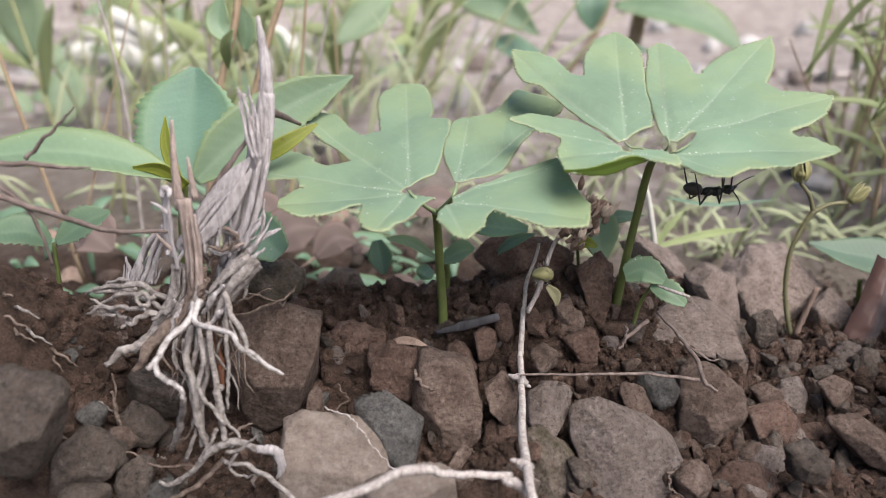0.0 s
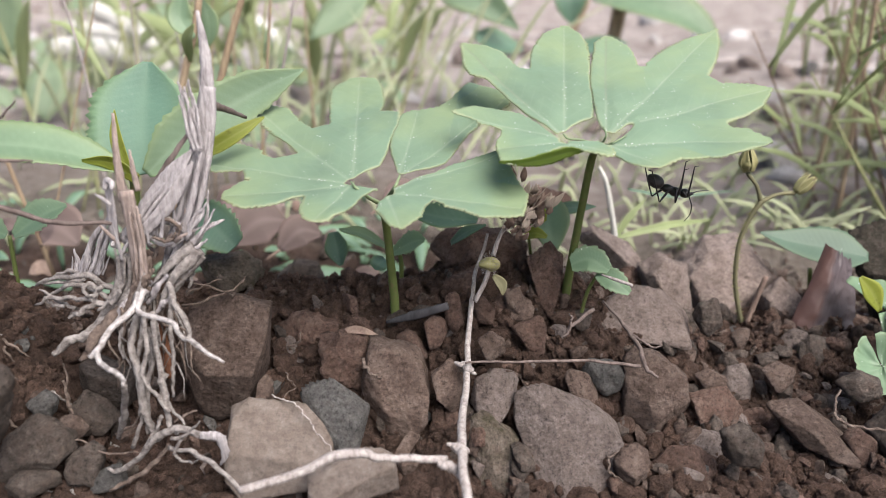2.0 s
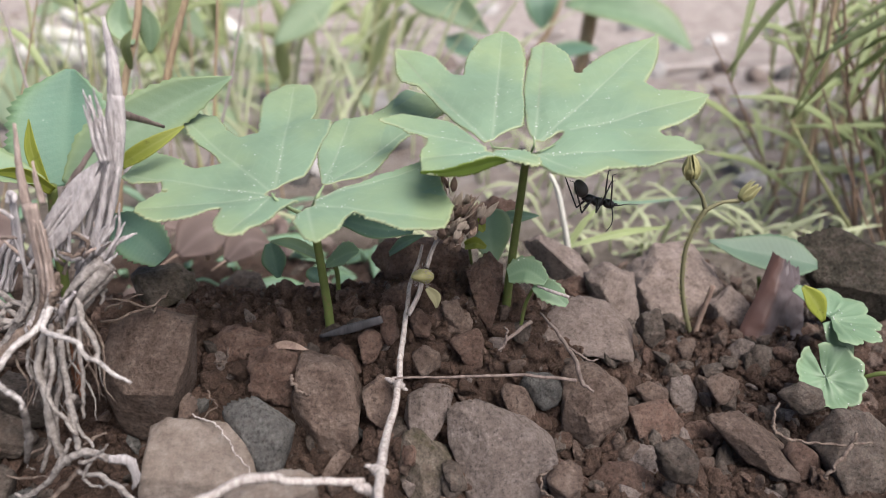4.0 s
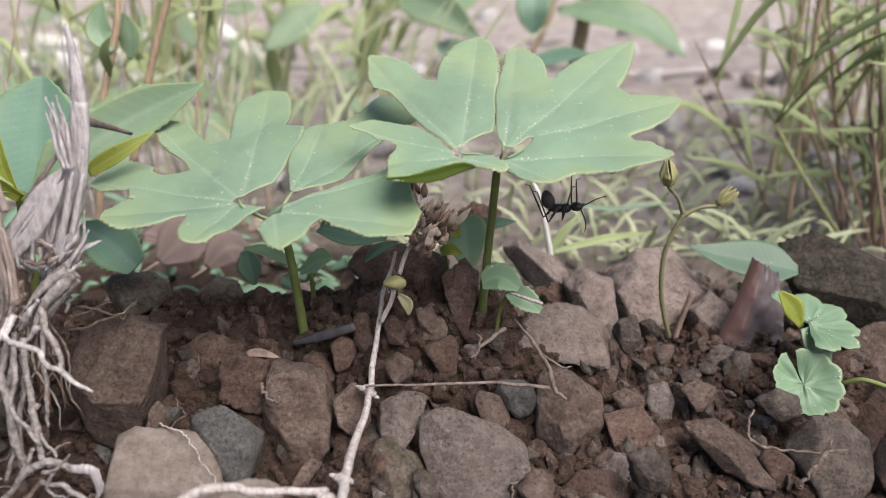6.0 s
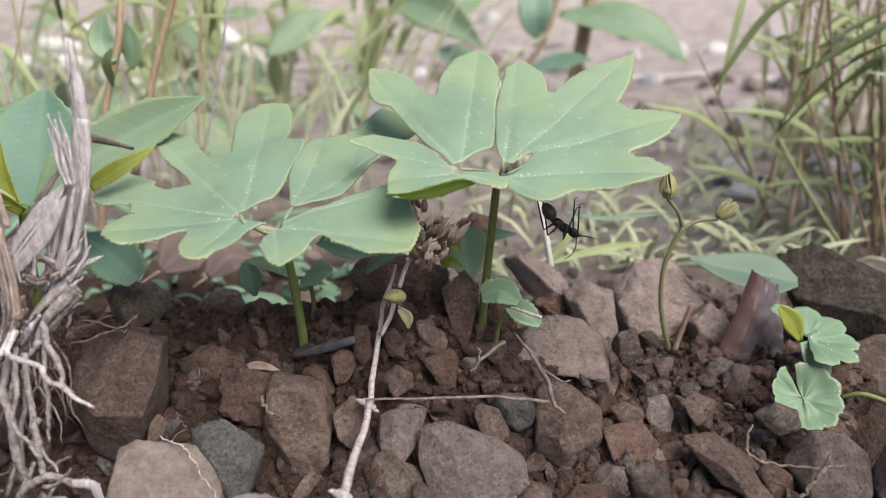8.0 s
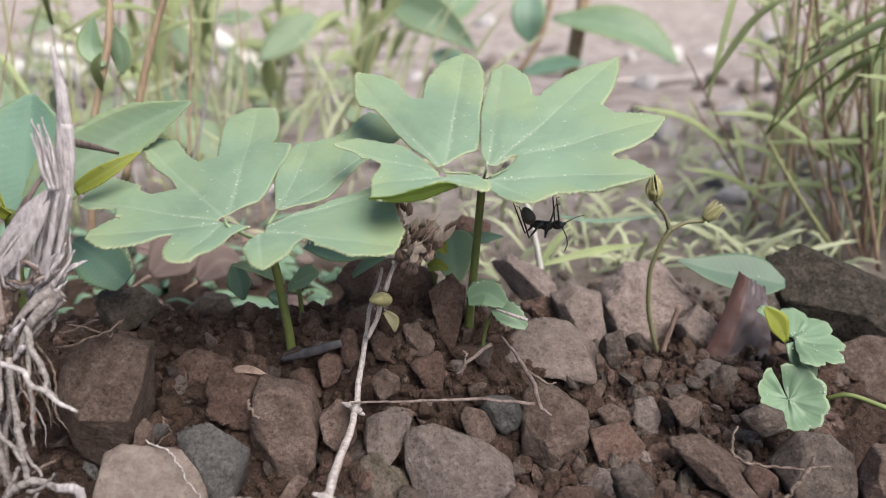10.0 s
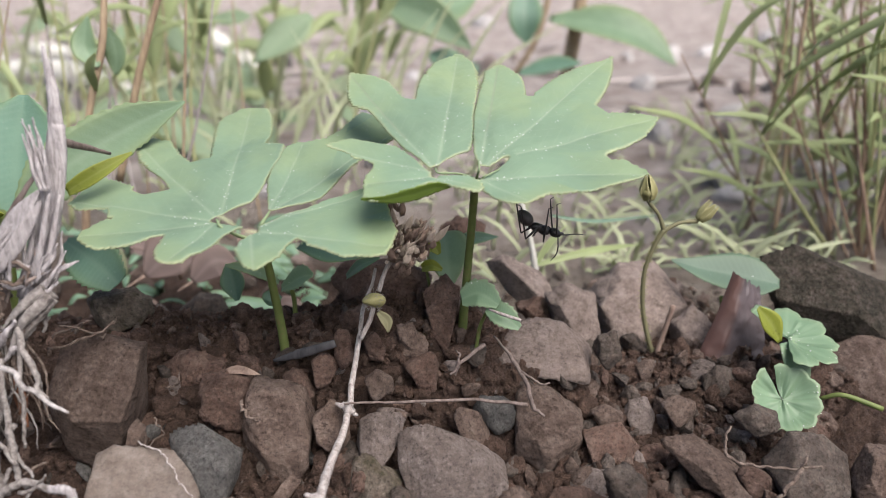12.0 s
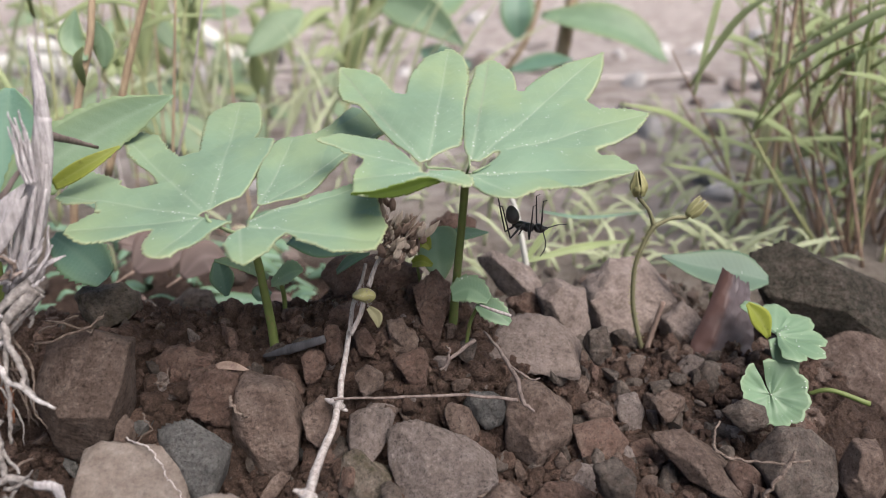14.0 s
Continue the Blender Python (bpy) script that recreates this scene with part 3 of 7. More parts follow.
stone((-2.45, 15.2, -0.34), [(129, 0.45), (81, 0.48), (18, 0.54), (-50, 0.47), (-100, 0.47), (-154, 0.53)], DARK, "dim grey stone in the hollow", 33, 0.8, 0.03, faces=4)
stone((-3.76, 15.6, -0.66), [(107, 0.31), (40, 0.35), (-20, 0.36), (-91, 0.34), (-174, 0.4)], DARK, "dim grey stone in the hollow", 34, 0.8, 0.03, faces=4)
stone((1.85, 14.0, 0.82), [(145, 0.87), (107, 0.61), (86, 0.57), (56, 0.78), (-2, 1.0), (-71, 0.73), (-102, 0.55), (-132, 0.75)], RUST, "broad reddish-brown clod on the crest of the bank", 35, 0.8, 0.09, faces=5)
stone((-6.06, 8.3, 0.54), [(118, 0.77), (102, 0.88), (33, 0.79), (1, 0.54), (-17, 0.46), (-35, 0.53), (-79, 0.89), (-143, 0.78), (-156, 0.69), (167, 0.48)], DARK, "large grey-brown stone close by", 36, 0.7, 0.035, faces=5)
stone((-5.4, 10.9, -0.58), [(156, 0.47), (64, 0.39), (46, 0.42), (-15, 0.56), (-82, 0.48), (-117, 0.51), (167, 0.48)], DARK, "dark block of earth under the roots", 37, 0.8, 0.02, faces=1, front=(0.1, -0.75, -0.2))
stone((-5.45, 10.4, -0.91), [(136, 0.37), (57, 0.3), (25, 0.29), (-43, 0.4), (-107, 0.33), (-151, 0.32)], DARK, "dark brown stone in the loose soil", 39, 0.8, 0.03, faces=4)
stone((-6.11, 10.1, -0.52), [(122, 0.2), (54, 0.23), (-21, 0.22), (-76, 0.21), (-156, 0.23)], SLATE, "small grey pebble in the loose soil", 38, 0.8, 0.03, faces=3)
stone((1.22, 12.3, 0.25), [(140, 0.31), (77, 0.35), (9, 0.18), (-46, 0.31), (-144, 0.25), (-176, 0.17)], RUST, "small rust-brown stone in the loose soil", 40, 0.8, 0.03, faces=3)
stone((0.86, 12.1, -0.07), [(128, 0.28), (59, 0.25), (12, 0.2), (-40, 0.25), (-102, 0.3), (-172, 0.21)], RUST, "small rust-brown stone in the loose soil", 41, 0.8, 0.03, faces=3)
stone((0.36, 11.9, -0.32), [(126, 0.31), (47, 0.19), (28, 0.2), (-77, 0.3), (-124, 0.23), (-163, 0.26)], RUST, "reddish crumb of earth", 42, 0.8, 0.06, faces=3)
stone((2.26, 11.9, -0.9), [(120, 0.2), (90, 0.16), (-18, 0.32), (-77, 0.15), (-125, 0.24)], RUST, "flat rusty chip of stone", 45, 0.8, 0.04, faces=3)
stone((-2.34, 10.7, -0.66), [(139, 0.23), (39, 0.23), (-3, 0.13), (-76, 0.34), (179, 0.13)], BROWN, "narrow brown stone standing on end", 46, 0.8, 0.03, faces=2)
stone((-5.87, 9.3, -0.85), [(128, 0.45), (56, 0.49), (8, 0.53), (-51, 0.42), (-100, 0.55), (172, 0.49)], DARK, "brown clod at the foot of the heap", 47, 0.8, 0.08, faces=6)
stone((-5.15, 9.4, -1.19), [(126, 0.24), (58, 0.33), (-14, 0.29), (-88, 0.31), (-168, 0.33)], DARK, "dark brown clod at the foot of the heap", 101, 0.8, 0.06, faces=5)
stone((-5.59, 10.0, -0.91), [(116, 0.21), (36, 0.19), (-45, 0.22), (-103, 0.21), (-166, 0.21)], BROWN, "small clod beside the dark block of earth", 102, 0.8, 0.06, faces=4)
stone((-4.74, 9.3, -1.43), [(115, 0.13), (12, 0.25), (-82, 0.17), (-175, 0.27)], SLATE, "small grey stone at the foot of the roots", 103, 0.8, 0.03, faces=3)
stone((1.22, 10.8, -1.4), [(139, 0.3), (57, 0.21), (13, 0.28), (-75, 0.26), (-153, 0.27)], RUST, "small reddish stone in the trampled soil", 104, 0.8, 0.12, faces=4)
stone((6.41, 11.6, -1.0), [(120, 0.24), (63, 0.2), (-2, 0.28), (-87, 0.23), (-150, 0.22)], BROWN, "brown stone wedged in the loose soil", 105, 0.8, 0.03, faces=4)
stone((9.18, 11.2, -0.92), [(121, 0.31), (68, 0.22), (20, 0.37), (-86, 0.26), (-124, 0.25)], DARK, "dark stone wedged in the loose soil", 106, 0.8, 0.04, faces=4)
stone((9.76, 13.9, -0.89), [(115, 0.12), (47, 0.25), (-57, 0.15), (-116, 0.19)], BROWN, "flat brown stone beside the curled dead leaf", 107, 0.8, 0.03, faces=2)
stone((5.94, 10.6, -1.81), [(119, 0.33), (75, 0.29), (10, 0.45), (-78, 0.29), (-106, 0.31), (-176, 0.44)], PINK, "pale flat stone in the loose soil", 108, 0.8, 0.03, faces=4)
stone((7.97, 11.9, -1.09), [(123, 0.28), (63, 0.25), (0, 0.33), (-91, 0.28), (-152, 0.28)], BROWN, "brown stone in the loose soil", 109, 0.8, 0.05, faces=4)
stone((6.62, 12.6, -0.09), [(109, 0.37), (12, 0.24), (-50, 0.34), (-149, 0.26), (170, 0.25)], DARK, "dark stone in the loose soil", 110, 0.8, 0.07, faces=4)
stone((1.98, 11.6, -0.18), [(125, 0.23), (57, 0.2), (4, 0.25), (-83, 0.23), (-151, 0.22)], BROWN, "brown stone in the loose soil", 111, 0.8, 0.04, faces=3)
stone((1.87, 12.4, 0.21), [(126, 0.24), (39, 0.18), (-14, 0.2), (-94, 0.25), (-170, 0.19)], RUST, "small rusty stone in the loose soil", 112, 0.8, 0.05, faces=3)
stone((2.51, 12.6, 0.29), [(102, 0.26), (27, 0.19), (-35, 0.21), (-118, 0.23), (-177, 0.2)], BROWN, "brown clod in the loose soil", 113, 0.8, 0.08, faces=3)
stone((4.32, 9.6, -1.49), [(135, 0.28), (50, 0.3), (-1, 0.28), (-85, 0.34), (-167, 0.28)], BROWN, "brown clod at the foot of the bank", 114, 0.8, 0.08, faces=4)
stone((6.22, 9.6, -1.06), [(110, 0.34), (51, 0.26), (-8, 0.3), (-90, 0.34), (-165, 0.26)], DARK, "dark stone at the foot of the bank", 115, 0.8, 0.05, faces=4)
stone((-5.85, 9.0, -1.27), [(123, 0.24), (78, 0.2), (0, 0.43), (-90, 0.2), (180, 0.4)], DARK, "dark clod leaning in the heap of soil", 116, 0.8, 0.06, faces=4)
stone((8.12, 15.30, -0.41), [(-86, 1.1), (4, 1.07), (47, 0.86), (94, 0.88), (137, 1.05), (-157, 1.02)], CLOD, "dusty rounded clod of pale earth", 51, 0.8, 0.07, faces=2)
stone((6.29, 14.30, -0.07), [(-85, 0.65), (8, 0.51), (70, 0.53), (125, 0.57), (-162, 0.5)], CLOD, "dusty rounded clod of pale earth", 52, 0.8, 0.07, faces=2)
stone((9.21, 14.60, -0.75), [(-97, 0.57), (-1, 0.4), (51, 0.46), (130, 0.51), (-169, 0.4)], CLOD, "dusty rounded clod of pale earth", 53, 0.8, 0.07, faces=2)
stone((1.69, 13.20, 0.17), [(-87, 0.61), (-20, 0.89), (55, 0.65), (104, 0.55), (131, 0.65), (-144, 0.79)], RUST, "crumbling reddish clod of earth", 61, 0.8, 0.14)
stone((2.28, 12.60, -0.10), [(-85, 0.38), (-11, 0.39), (56, 0.37), (120, 0.38), (-165, 0.4)], RUST, "crumbling reddish clod of earth", 62, 0.8, 0.14)
stone((-1.75, 12.30, -0.20), [(-82, 0.3), (9, 0.62), (80, 0.31), (120, 0.38), (-132, 0.5)], RUST, "crumbling reddish clod of earth", 63, 0.8, 0.15)
stone((-0.78, 12.40, -0.41), [(-88, 0.3), (-12, 0.49), (68, 0.3), (115, 0.35), (-159, 0.45)], RUST, "crumbling reddish clod of earth", 64, 0.8, 0.15)
stone((-1.50, 13.60, -0.31), [(-89, 0.35), (-18, 0.74), (73, 0.42), (112, 0.4), (-157, 0.76)], BROWN, "crumbling brown clod of earth", 65, 0.8, 0.12)
stone((3.83, 16.80, 1.18), [(-86, 0.28), (-3, 0.56), (77, 0.29), (124, 0.38), (-141, 0.44)], RUST, "reddish clod of earth behind the stem", 44, 0.9, 0.14)
stone((5.50, 14.80, -0.19), [(-91, 0.33), (-19, 0.4), (62, 0.37), (116, 0.32), (-161, 0.44)], RUST, "crumbling dark red clod", 48, 0.9, 0.16)


# ---- the palmate plants ----
def inside_lobe(u, s, lobe):
    """How far inside a lobe each point lies: a straight midrib with its own width profile on either side, finely toothed."""
    (bu, bs), (tu, ts), left, right, rank = lobe
    ax, ay = tu - bu, ts - bs
    ln = math.hypot(ax, ay)
    ax, ay = ax / ln, ay / ln
    t = ((u - bu) * ax + (s - bs) * ay) / ln
    lat = (s - bs) * ax - (u - bu) * ay
    at = np.linspace(0.03, 0.985, len(left))
    hw = np.where(lat > 0, np.interp(t, at, left), np.interp(t, at, right))
    lat = np.abs(lat)
    tooth = 0.06 * ((t * ln / 0.1) % 1.0 - 0.5) * np.clip((t - 0.25) * 5, 0, 1)
    end = np.where(t < 0.03, (t - 0.03) * ln, np.where(t > 0.985, (0.985 - t) * ln, 1.0))
    return np.minimum(hw + tooth - lat, end), t, lat, ln


def palmate(origin, front, back, s0, s1, lobes, seed, step=0.026):
    """A lobed blade on a curved sheet: (across, along) on the sheet, which bends from one slope to another."""
    us = np.arange(min(min(l[0][0], l[1][0]) for l in lobes) - 0.9, max(max(l[0][0], l[1][0]) for l in lobes) + 0.9, step)
    ss = np.arange(min(min(l[0][1], l[1][1]) for l in lobes) - 0.9, max(max(l[0][1], l[1][1]) for l in lobes) + 0.9, step)
    u, s = np.meshgrid(us, ss)
    f = np.full(u.shape, -9.0)
    vein, crease, dust, tip, sag = (np.zeros(u.shape) for _ in range(5))
    for l in lobes:
        g, t, lat, ln = inside_lobe(u, s, l)
        f = np.maximum(f, g)
        if not l[4]:
            continue
        on = (t > 0) * (t < 0.97)
        rib = np.exp(-(lat / (0.011 + 0.018 * np.clip(1 - t, 0, 1))) ** 2) * on
        vein = np.maximum(vein, rib)
        side = np.exp(-((((t * ln - lat * 1.1) / 0.3) % 1.0 - 0.5) / 0.05) ** 2) * (lat < 0.5 * np.clip(1.2 - t, 0, 1)) * (t > 0.12) * (t < 0.92)
        vein = np.maximum(vein, 0.28 * side)
        if l[4] == 2:
            crease = np.maximum(crease, np.exp(-(lat / 0.016) ** 2) * (t > 0.3) * (t < 0.96))
        dust = np.maximum(dust, np.exp(-(lat / 0.1) ** 2) * np.clip(1.25 - 1.5 * t, 0, 1) * on)
        tip = np.maximum(tip, np.clip(t, 0, 1) * (lat < 0.75))
        sag = np.maximum(sag, np.exp(-(lat / 0.12) ** 2) * on)
    f = f + 0.008 * np.sin(u * 61 + 3 * np.sin(s * 27 + seed)) * np.sin(s * 53 + 2 * np.sin(u * 19)) + 0.006 * np.sin(u * 17 + seed + 2 * np.sin(s * 9)) * np.sin(s * 15)
    out = np.argwhere((f <= 0) & (f > -0.06))
    far = np.empty(f.shape)
    for j in range(f.shape[0]):
        near = out[np.abs(out[:, 0] - j) < 14]
        d = np.min((near[:, 0] - j) ** 2 + (near[:, 1][None, :] - np.arange(f.shape[1])[:, None]) ** 2, axis=1) if len(near) else np.full(f.shape[1], 200.0)
        far[j] = np.sqrt(d) * step
    fine = np.linspace(-6, 8, 2801)
    tt = np.clip((fine - s0) / (s1 - s0), 0, 1)
    ph = np.radians(front + (back - front) * tt * tt * (3 - 2 * tt))
    yy = np.cumsum(np.cos(ph)) * 0.005
    zz = np.cumsum(np.sin(ph)) * 0.005
    yy, zz = yy - np.interp(0, fine, yy), zz - np.interp(0, fine, zz)
    ny, nu = u.shape
    sh, index, cut = Shape(), {}, {}
    for key in ("crease", "dust", "tip"):
        sh.extra[key] = []

    def put(a, b, fv, ve, cr, du, ti, sg):
        wave = 0.07 * noise.noise(Vector((a * 0.8 + seed, b * 0.8, 0))) + 0.022 * noise.noise(Vector((a * 2.6 + seed, b * 2.6, 4))) - 0.02 * sg + 0.005 * noise.noise(Vector((a * 7 + seed, b * 7, 2)))
        rim = min(1.0, max(0.0, 1 - fv / max(0.025, 0.05 + 0.04 * noise.noise(Vector((a * 1.3, b * 1.3, seed + 9))))))
        y, z, q = np.interp(b, fine, yy), np.interp(b, fine, zz), np.interp(b, fine, ph)
        wave -= 0.03 * rim * rim
        sh.v.append((origin[0] + a, origin[1] + y - wave * math.sin(q), origin[2] + z + wave * math.cos(q)))
        sh.vein.append(float(ve))
        sh.edge.append(rim)
        for key, value in (("crease", cr), ("dust", du), ("tip", ti)):
            sh.extra[key].append(float(value))
        return len(sh.v) - 1

    def corner(j, i):
        if (j, i) not in index:
            index[j, i] = put(us[i], ss[j], far[j, i], vein[j, i], crease[j, i], dust[j, i], tip[j, i], sag[j, i])
        return index[j, i]

    def between(p, q):
        key = (p, q) if p < q else (q, p)
        if key not in cut:
            (j, i), (l, k) = key
            w = f[j, i] / (f[j, i] - f[l, k])
            cut[key] = put(us[i] + w * (us[k] - us[i]), ss[j] + w * (ss[l] - ss[j]), 0.0, 0.0, 0.0, 0.0, tip[j, i], 0.0)
        return cut[key]

    for j, i in np.argwhere((f[:-1, :-1] > 0) | (f[1:, :-1] > 0) | (f[:-1, 1:] > 0) | (f[1:, 1:] > 0)).tolist():
        for tri in (((j, i), (j, i + 1), (j + 1, i + 1)), ((j, i), (j + 1, i + 1), (j + 1, i))):
            poly = []
            for p, q in zip(tri, tri[1:] + tri[:1]):
                if f[p] > 0:
                    poly.append(corner(*p))
                if (f[p] > 0) != (f[q] > 0):
                    poly.append(between(p, q))
            if len(poly) > 2:
                sh.f.append(tuple(poly))
    return sh


def thicken(ob, t=0.012):
    m = ob.modifiers.new("thickness", "SOLIDIFY")
    m.thickness, m.offset = t * CM, -1
    return ob


ltall = thing("palmate_plant", (3.54, 12.75, -0.03), "pale green lobed plant on a single tall stem in soil", "plant", "palmate plants")
LB = ((3.95, 11.75, 4.12), 14, 25, -1.0, 1.0)
# lobes: foot and tip of the midrib, widths on either side along it, rank of its vein
tall_left = []
tall_left.append(((-0.86, -0.25), (-2.57, 3.04), (0.06, 0.08, 0.16, 0.16, 0.18, 0.14, 0.16, 0.4, 0.34, 0.18, 0.02), (0.16, 1.02, 1.24, 1.44, 1.7, 1.98, 0.6, 0.58, 0.56, 0.42, 0.1), 2))
tall_left.append(((-0.82, -0.17), (-0.29, 3.86), (0.26, 0.64, 0.94, 1.16, 1.48, 0.66, 0.66, 0.64, 0.56, 0.42, 0.04), (0.04, 0.38, 0.54, 0.52, 0.48, 0.48, 0.5, 0.5, 0.46, 0.36, 0.12), 1))
tall_left.append(((-0.74, 0.02), (-0.19, 0.91), (0.82, 1.0, 1.18, 1.36, 1.48, 1.62, 1.82, 2.0, 2.0, 2.0, 2.0), (0.02, 0.04, 0.06, 0.12, 0.18, 0.24, 0.24, 0.2, 0.16, 0.12, 0.06), 0))
tall_left.append(((-0.88, -0.37), (-2.81, 0.58), (0.7, 1.08, 1.24, 1.2, 0.84, 0.1, 0.08, 0.1, 0, 0.02, 0), (0, 0.12, 0.24, 0.36, 0.46, 0.5, 0.46, 0.44, 0.42, 0.34, 0.04), 1))
tall_left.append(((-0.89, -0.5), (-2.04, -0.66), (0.18, 0.24, 0.3, 0.38, 0.44, 0.5, 0.56, 0.62, 0.62, 0.62, 0.64), (0.12, 0.42, 0.66, 0.86, 1.04, 1.14, 1.2, 1.26, 0.48, 0.38, 0.18), 1))
tall_left.append(((-0.88, -0.51), (-1.56, -1.18), (0.74, 0.24, 0.1, 0.08, 0.06, 0.06, 0.06, 0.06, 0.04, 0.02, 0.02), (1.76, 1.96, 2.0, 2.0, 0.96, 0.96, 0.94, 0.9, 0.86, 0.8, 0.7), 0))
tall_left.append(((-0.87, -0.58), (-0.11, -1.0), (0.12, 0.14, 0.18, 0.24, 0.28, 0.32, 0.32, 0.28, 0.24, 0.18, 0.08), (0.12, 0.12, 0.12, 0.14, 0.16, 0.16, 0.18, 0.18, 0.18, 0.16, 0.12), 1))
tall_left.append(((-0.83, -0.21), (-0.07, 2.74), (0.24, 0.58, 0.88, 1.18, 1.4, 1.7, 2.0, 0.92, 0.96, 0.98, 0.98), (0.02, 0.1, 0.42, 0.42, 0.38, 0.32, 0.26, 0.22, 0.2, 0.18, 0.14), 0))
tall_left.append(((-0.96, -0.46), (-1.92, -1.02), (0.32, 0.24, 0.24, 0.26, 0.28, 0.3, 0.3, 0.32, 0.34, 0.3, 0.28), (1.18, 1.3, 1.42, 1.56, 1.68, 0.74, 0.72, 0.66, 0.58, 0.46, 0.28), 0))
tall_right = []
tall_right.append(((-0.1, -0.21), (0.53, 3.36), (0.02, 0.16, 0.2, 0.24, 0.26, 0.28, 0.28, 0.26, 0.22, 0.24, 0.04), (0.16, 0.46, 2.0, 2.0, 2.0, 2.0, 1.86, 0.62, 0.58, 0.48, 0.14), 2))
tall_right.append(((-0.08, -0.21), (0.93, 2.86), (0.06, 0.24, 0.32, 0.4, 0.46, 0.54, 0.6, 0.62, 0.66, 0.68, 0.72), (0.12, 0.3, 2.0, 2.0, 2.0, 2.0, 2.0, 1.44, 0.24, 0.16, 0.04), 0))
tall_right.append(((-0.01, -0.17), (3.0, 3.69), (0.32, 0.66, 0.96, 1.24, 1.46, 0.54, 0.56, 0.48, 0.36, 0.16, 0), (0.06, 0.16, 2.0, 1.48, 1.68, 1.82, 0.6, 0.54, 0.42, 0.26, 0.02), 1))
tall_right.append(((0.54, 0.13), (3.4, 1.33), (1.74, 2.0, 2.0, 2.0, 1.62, 1.82, 0.62, 0.54, 0.5, 0.36, 0.04), (1.4, 1.54, 1.56, 1.54, 0.58, 0.6, 0.56, 0.52, 0.42, 0.24, 0.02), 1))
tall_right.append(((-0.09, -0.58), (2.74, -0.5), (0.14, 0.36, 0.7, 2.0, 2.0, 2.0, 2.0, 2.0, 0.52, 0.48, 0.12), (0.62, 0.86, 0.84, 0.56, 0.6, 0.58, 0.6, 0.46, 0.32, 0.18, 0.02), 1))
tall_right.append(((-0.09, -0.62), (0.61, -1.37), (2.0, 2.0, 2.0, 2.0, 2.0, 2.0, 2.0, 2.0, 2.0, 1.96, 0.22), (0.12, 0.18, 0.24, 0.28, 0.3, 0.32, 0.34, 0.32, 0.3, 0.2, 0.04), 1))
tall_right.append(((-0.12, -0.58), (0.15, -1.3), (2.0, 2.0, 2.0, 2.0, 2.0, 2.0, 2.0, 2.0, 2.0, 2.0, 2.0), (0.06, 0.08, 0.1, 0.12, 0.12, 0.12, 0.12, 0.1, 0.1, 0.08, 0.06), 0))
tall_right.append(((-0.11, -0.12), (-0.03, 1.68), (0, 0.06, 0.08, 0.08, 0.08, 0.08, 0.06, 0.06, 0.04, 0.04, 0.04), (0.26, 0.44, 2.0, 2.0, 2.0, 2.0, 2.0, 2.0, 2.0, 2.0, 2.0), 0))
tall_right.append(((0.55, 0.25), (2.09, 1.68), (1.06, 1.24, 1.42, 1.56, 1.72, 1.86, 1.86, 0.96, 1.0, 1.06, 1.08), (1.78, 1.84, 1.9, 1.94, 1.98, 1.16, 1.2, 1.26, 1.3, 0.08, 0.06), 0))
tall_right.append(((0.12, -0.13), (1.49, 1.28), (0.48, 0.64, 0.8, 0.94, 1.1, 1.24, 1.4, 1.52, 1.64, 1.74, 1.74), (0, 0, 0.02, 1.86, 1.92, 2.0, 2.0, 2.0, 1.24, 1.32, 1.36), 0))
tall_right.append(((-0.15, -0.62), (1.63, -0.62), (0.1, 0.26, 0.4, 0.58, 2.0, 2.0, 2.0, 2.0, 2.0, 2.0, 2.0), (0.38, 0.68, 0.8, 0.8, 0.76, 0.62, 0.52, 0.52, 0.5, 0.52, 0.52), 0))
thicken(part("leaflet", palmate(*LB, tall_left, 3), PALE_LEAF, ltall))
thicken(part("leaflet", palmate(*LB, tall_right, 11), PALE_LEAF, ltall))
part("stem", Shape().add(*tube([(3.57, 13.1, -0.25), (3.64, 13.1, 0.28), (3.7, 12.95, 1.23), (3.78, 12.7, 2.45), (3.82, 12.45, 3.29), (3.81, 12.07, 3.68)], [0.11, 0.1, 0.085, 0.078, 0.076, 0.065], 12, 48, 0.02)), STEM, ltall, "smooth green stem")
part("leaflet_underside", Shape().add(*blade([(1.91, 10.55, 3.77), (2.29, 10.55, 3.76), (2.72, 10.7, 3.8), (3.09, 10.92, 3.85), (3.37, 10.94, 3.86)], [0.02, 0.07, 0.13, 0.1, 0.01], (0, -0.9, -0.3), 0.1, 60, 4, 26, 0.3)), UNDER, ltall, "green underside of the curled lobe")
part("petiole", Shape().add(*tube([(3.82, 12.07, 3.7), (3.51, 11.78, 3.87), (3.15, 11.34, 3.99), (3.09, 11.51, 4.04)], [0.031, 0.019, 0.017, 0.012], 8, 18)), PETIOLE, ltall)
part("petiole", Shape().add(*tube([(3.82, 12.07, 3.7), (3.81, 11.6, 3.87), (3.83, 11.47, 4.03), (3.84, 11.73, 4.12)], [0.031, 0.021, 0.019, 0.012], 8, 18)), PETIOLE, ltall)
part("petiole", Shape().add(*tube([(3.82, 12.07, 3.7), (3.86, 11.47, 3.85), (3.9, 11.2, 3.95), (4.18, 11.44, 4.02)], [0.025, 0.019, 0.017, 0.009], 8, 18)), PETIOLE, ltall)

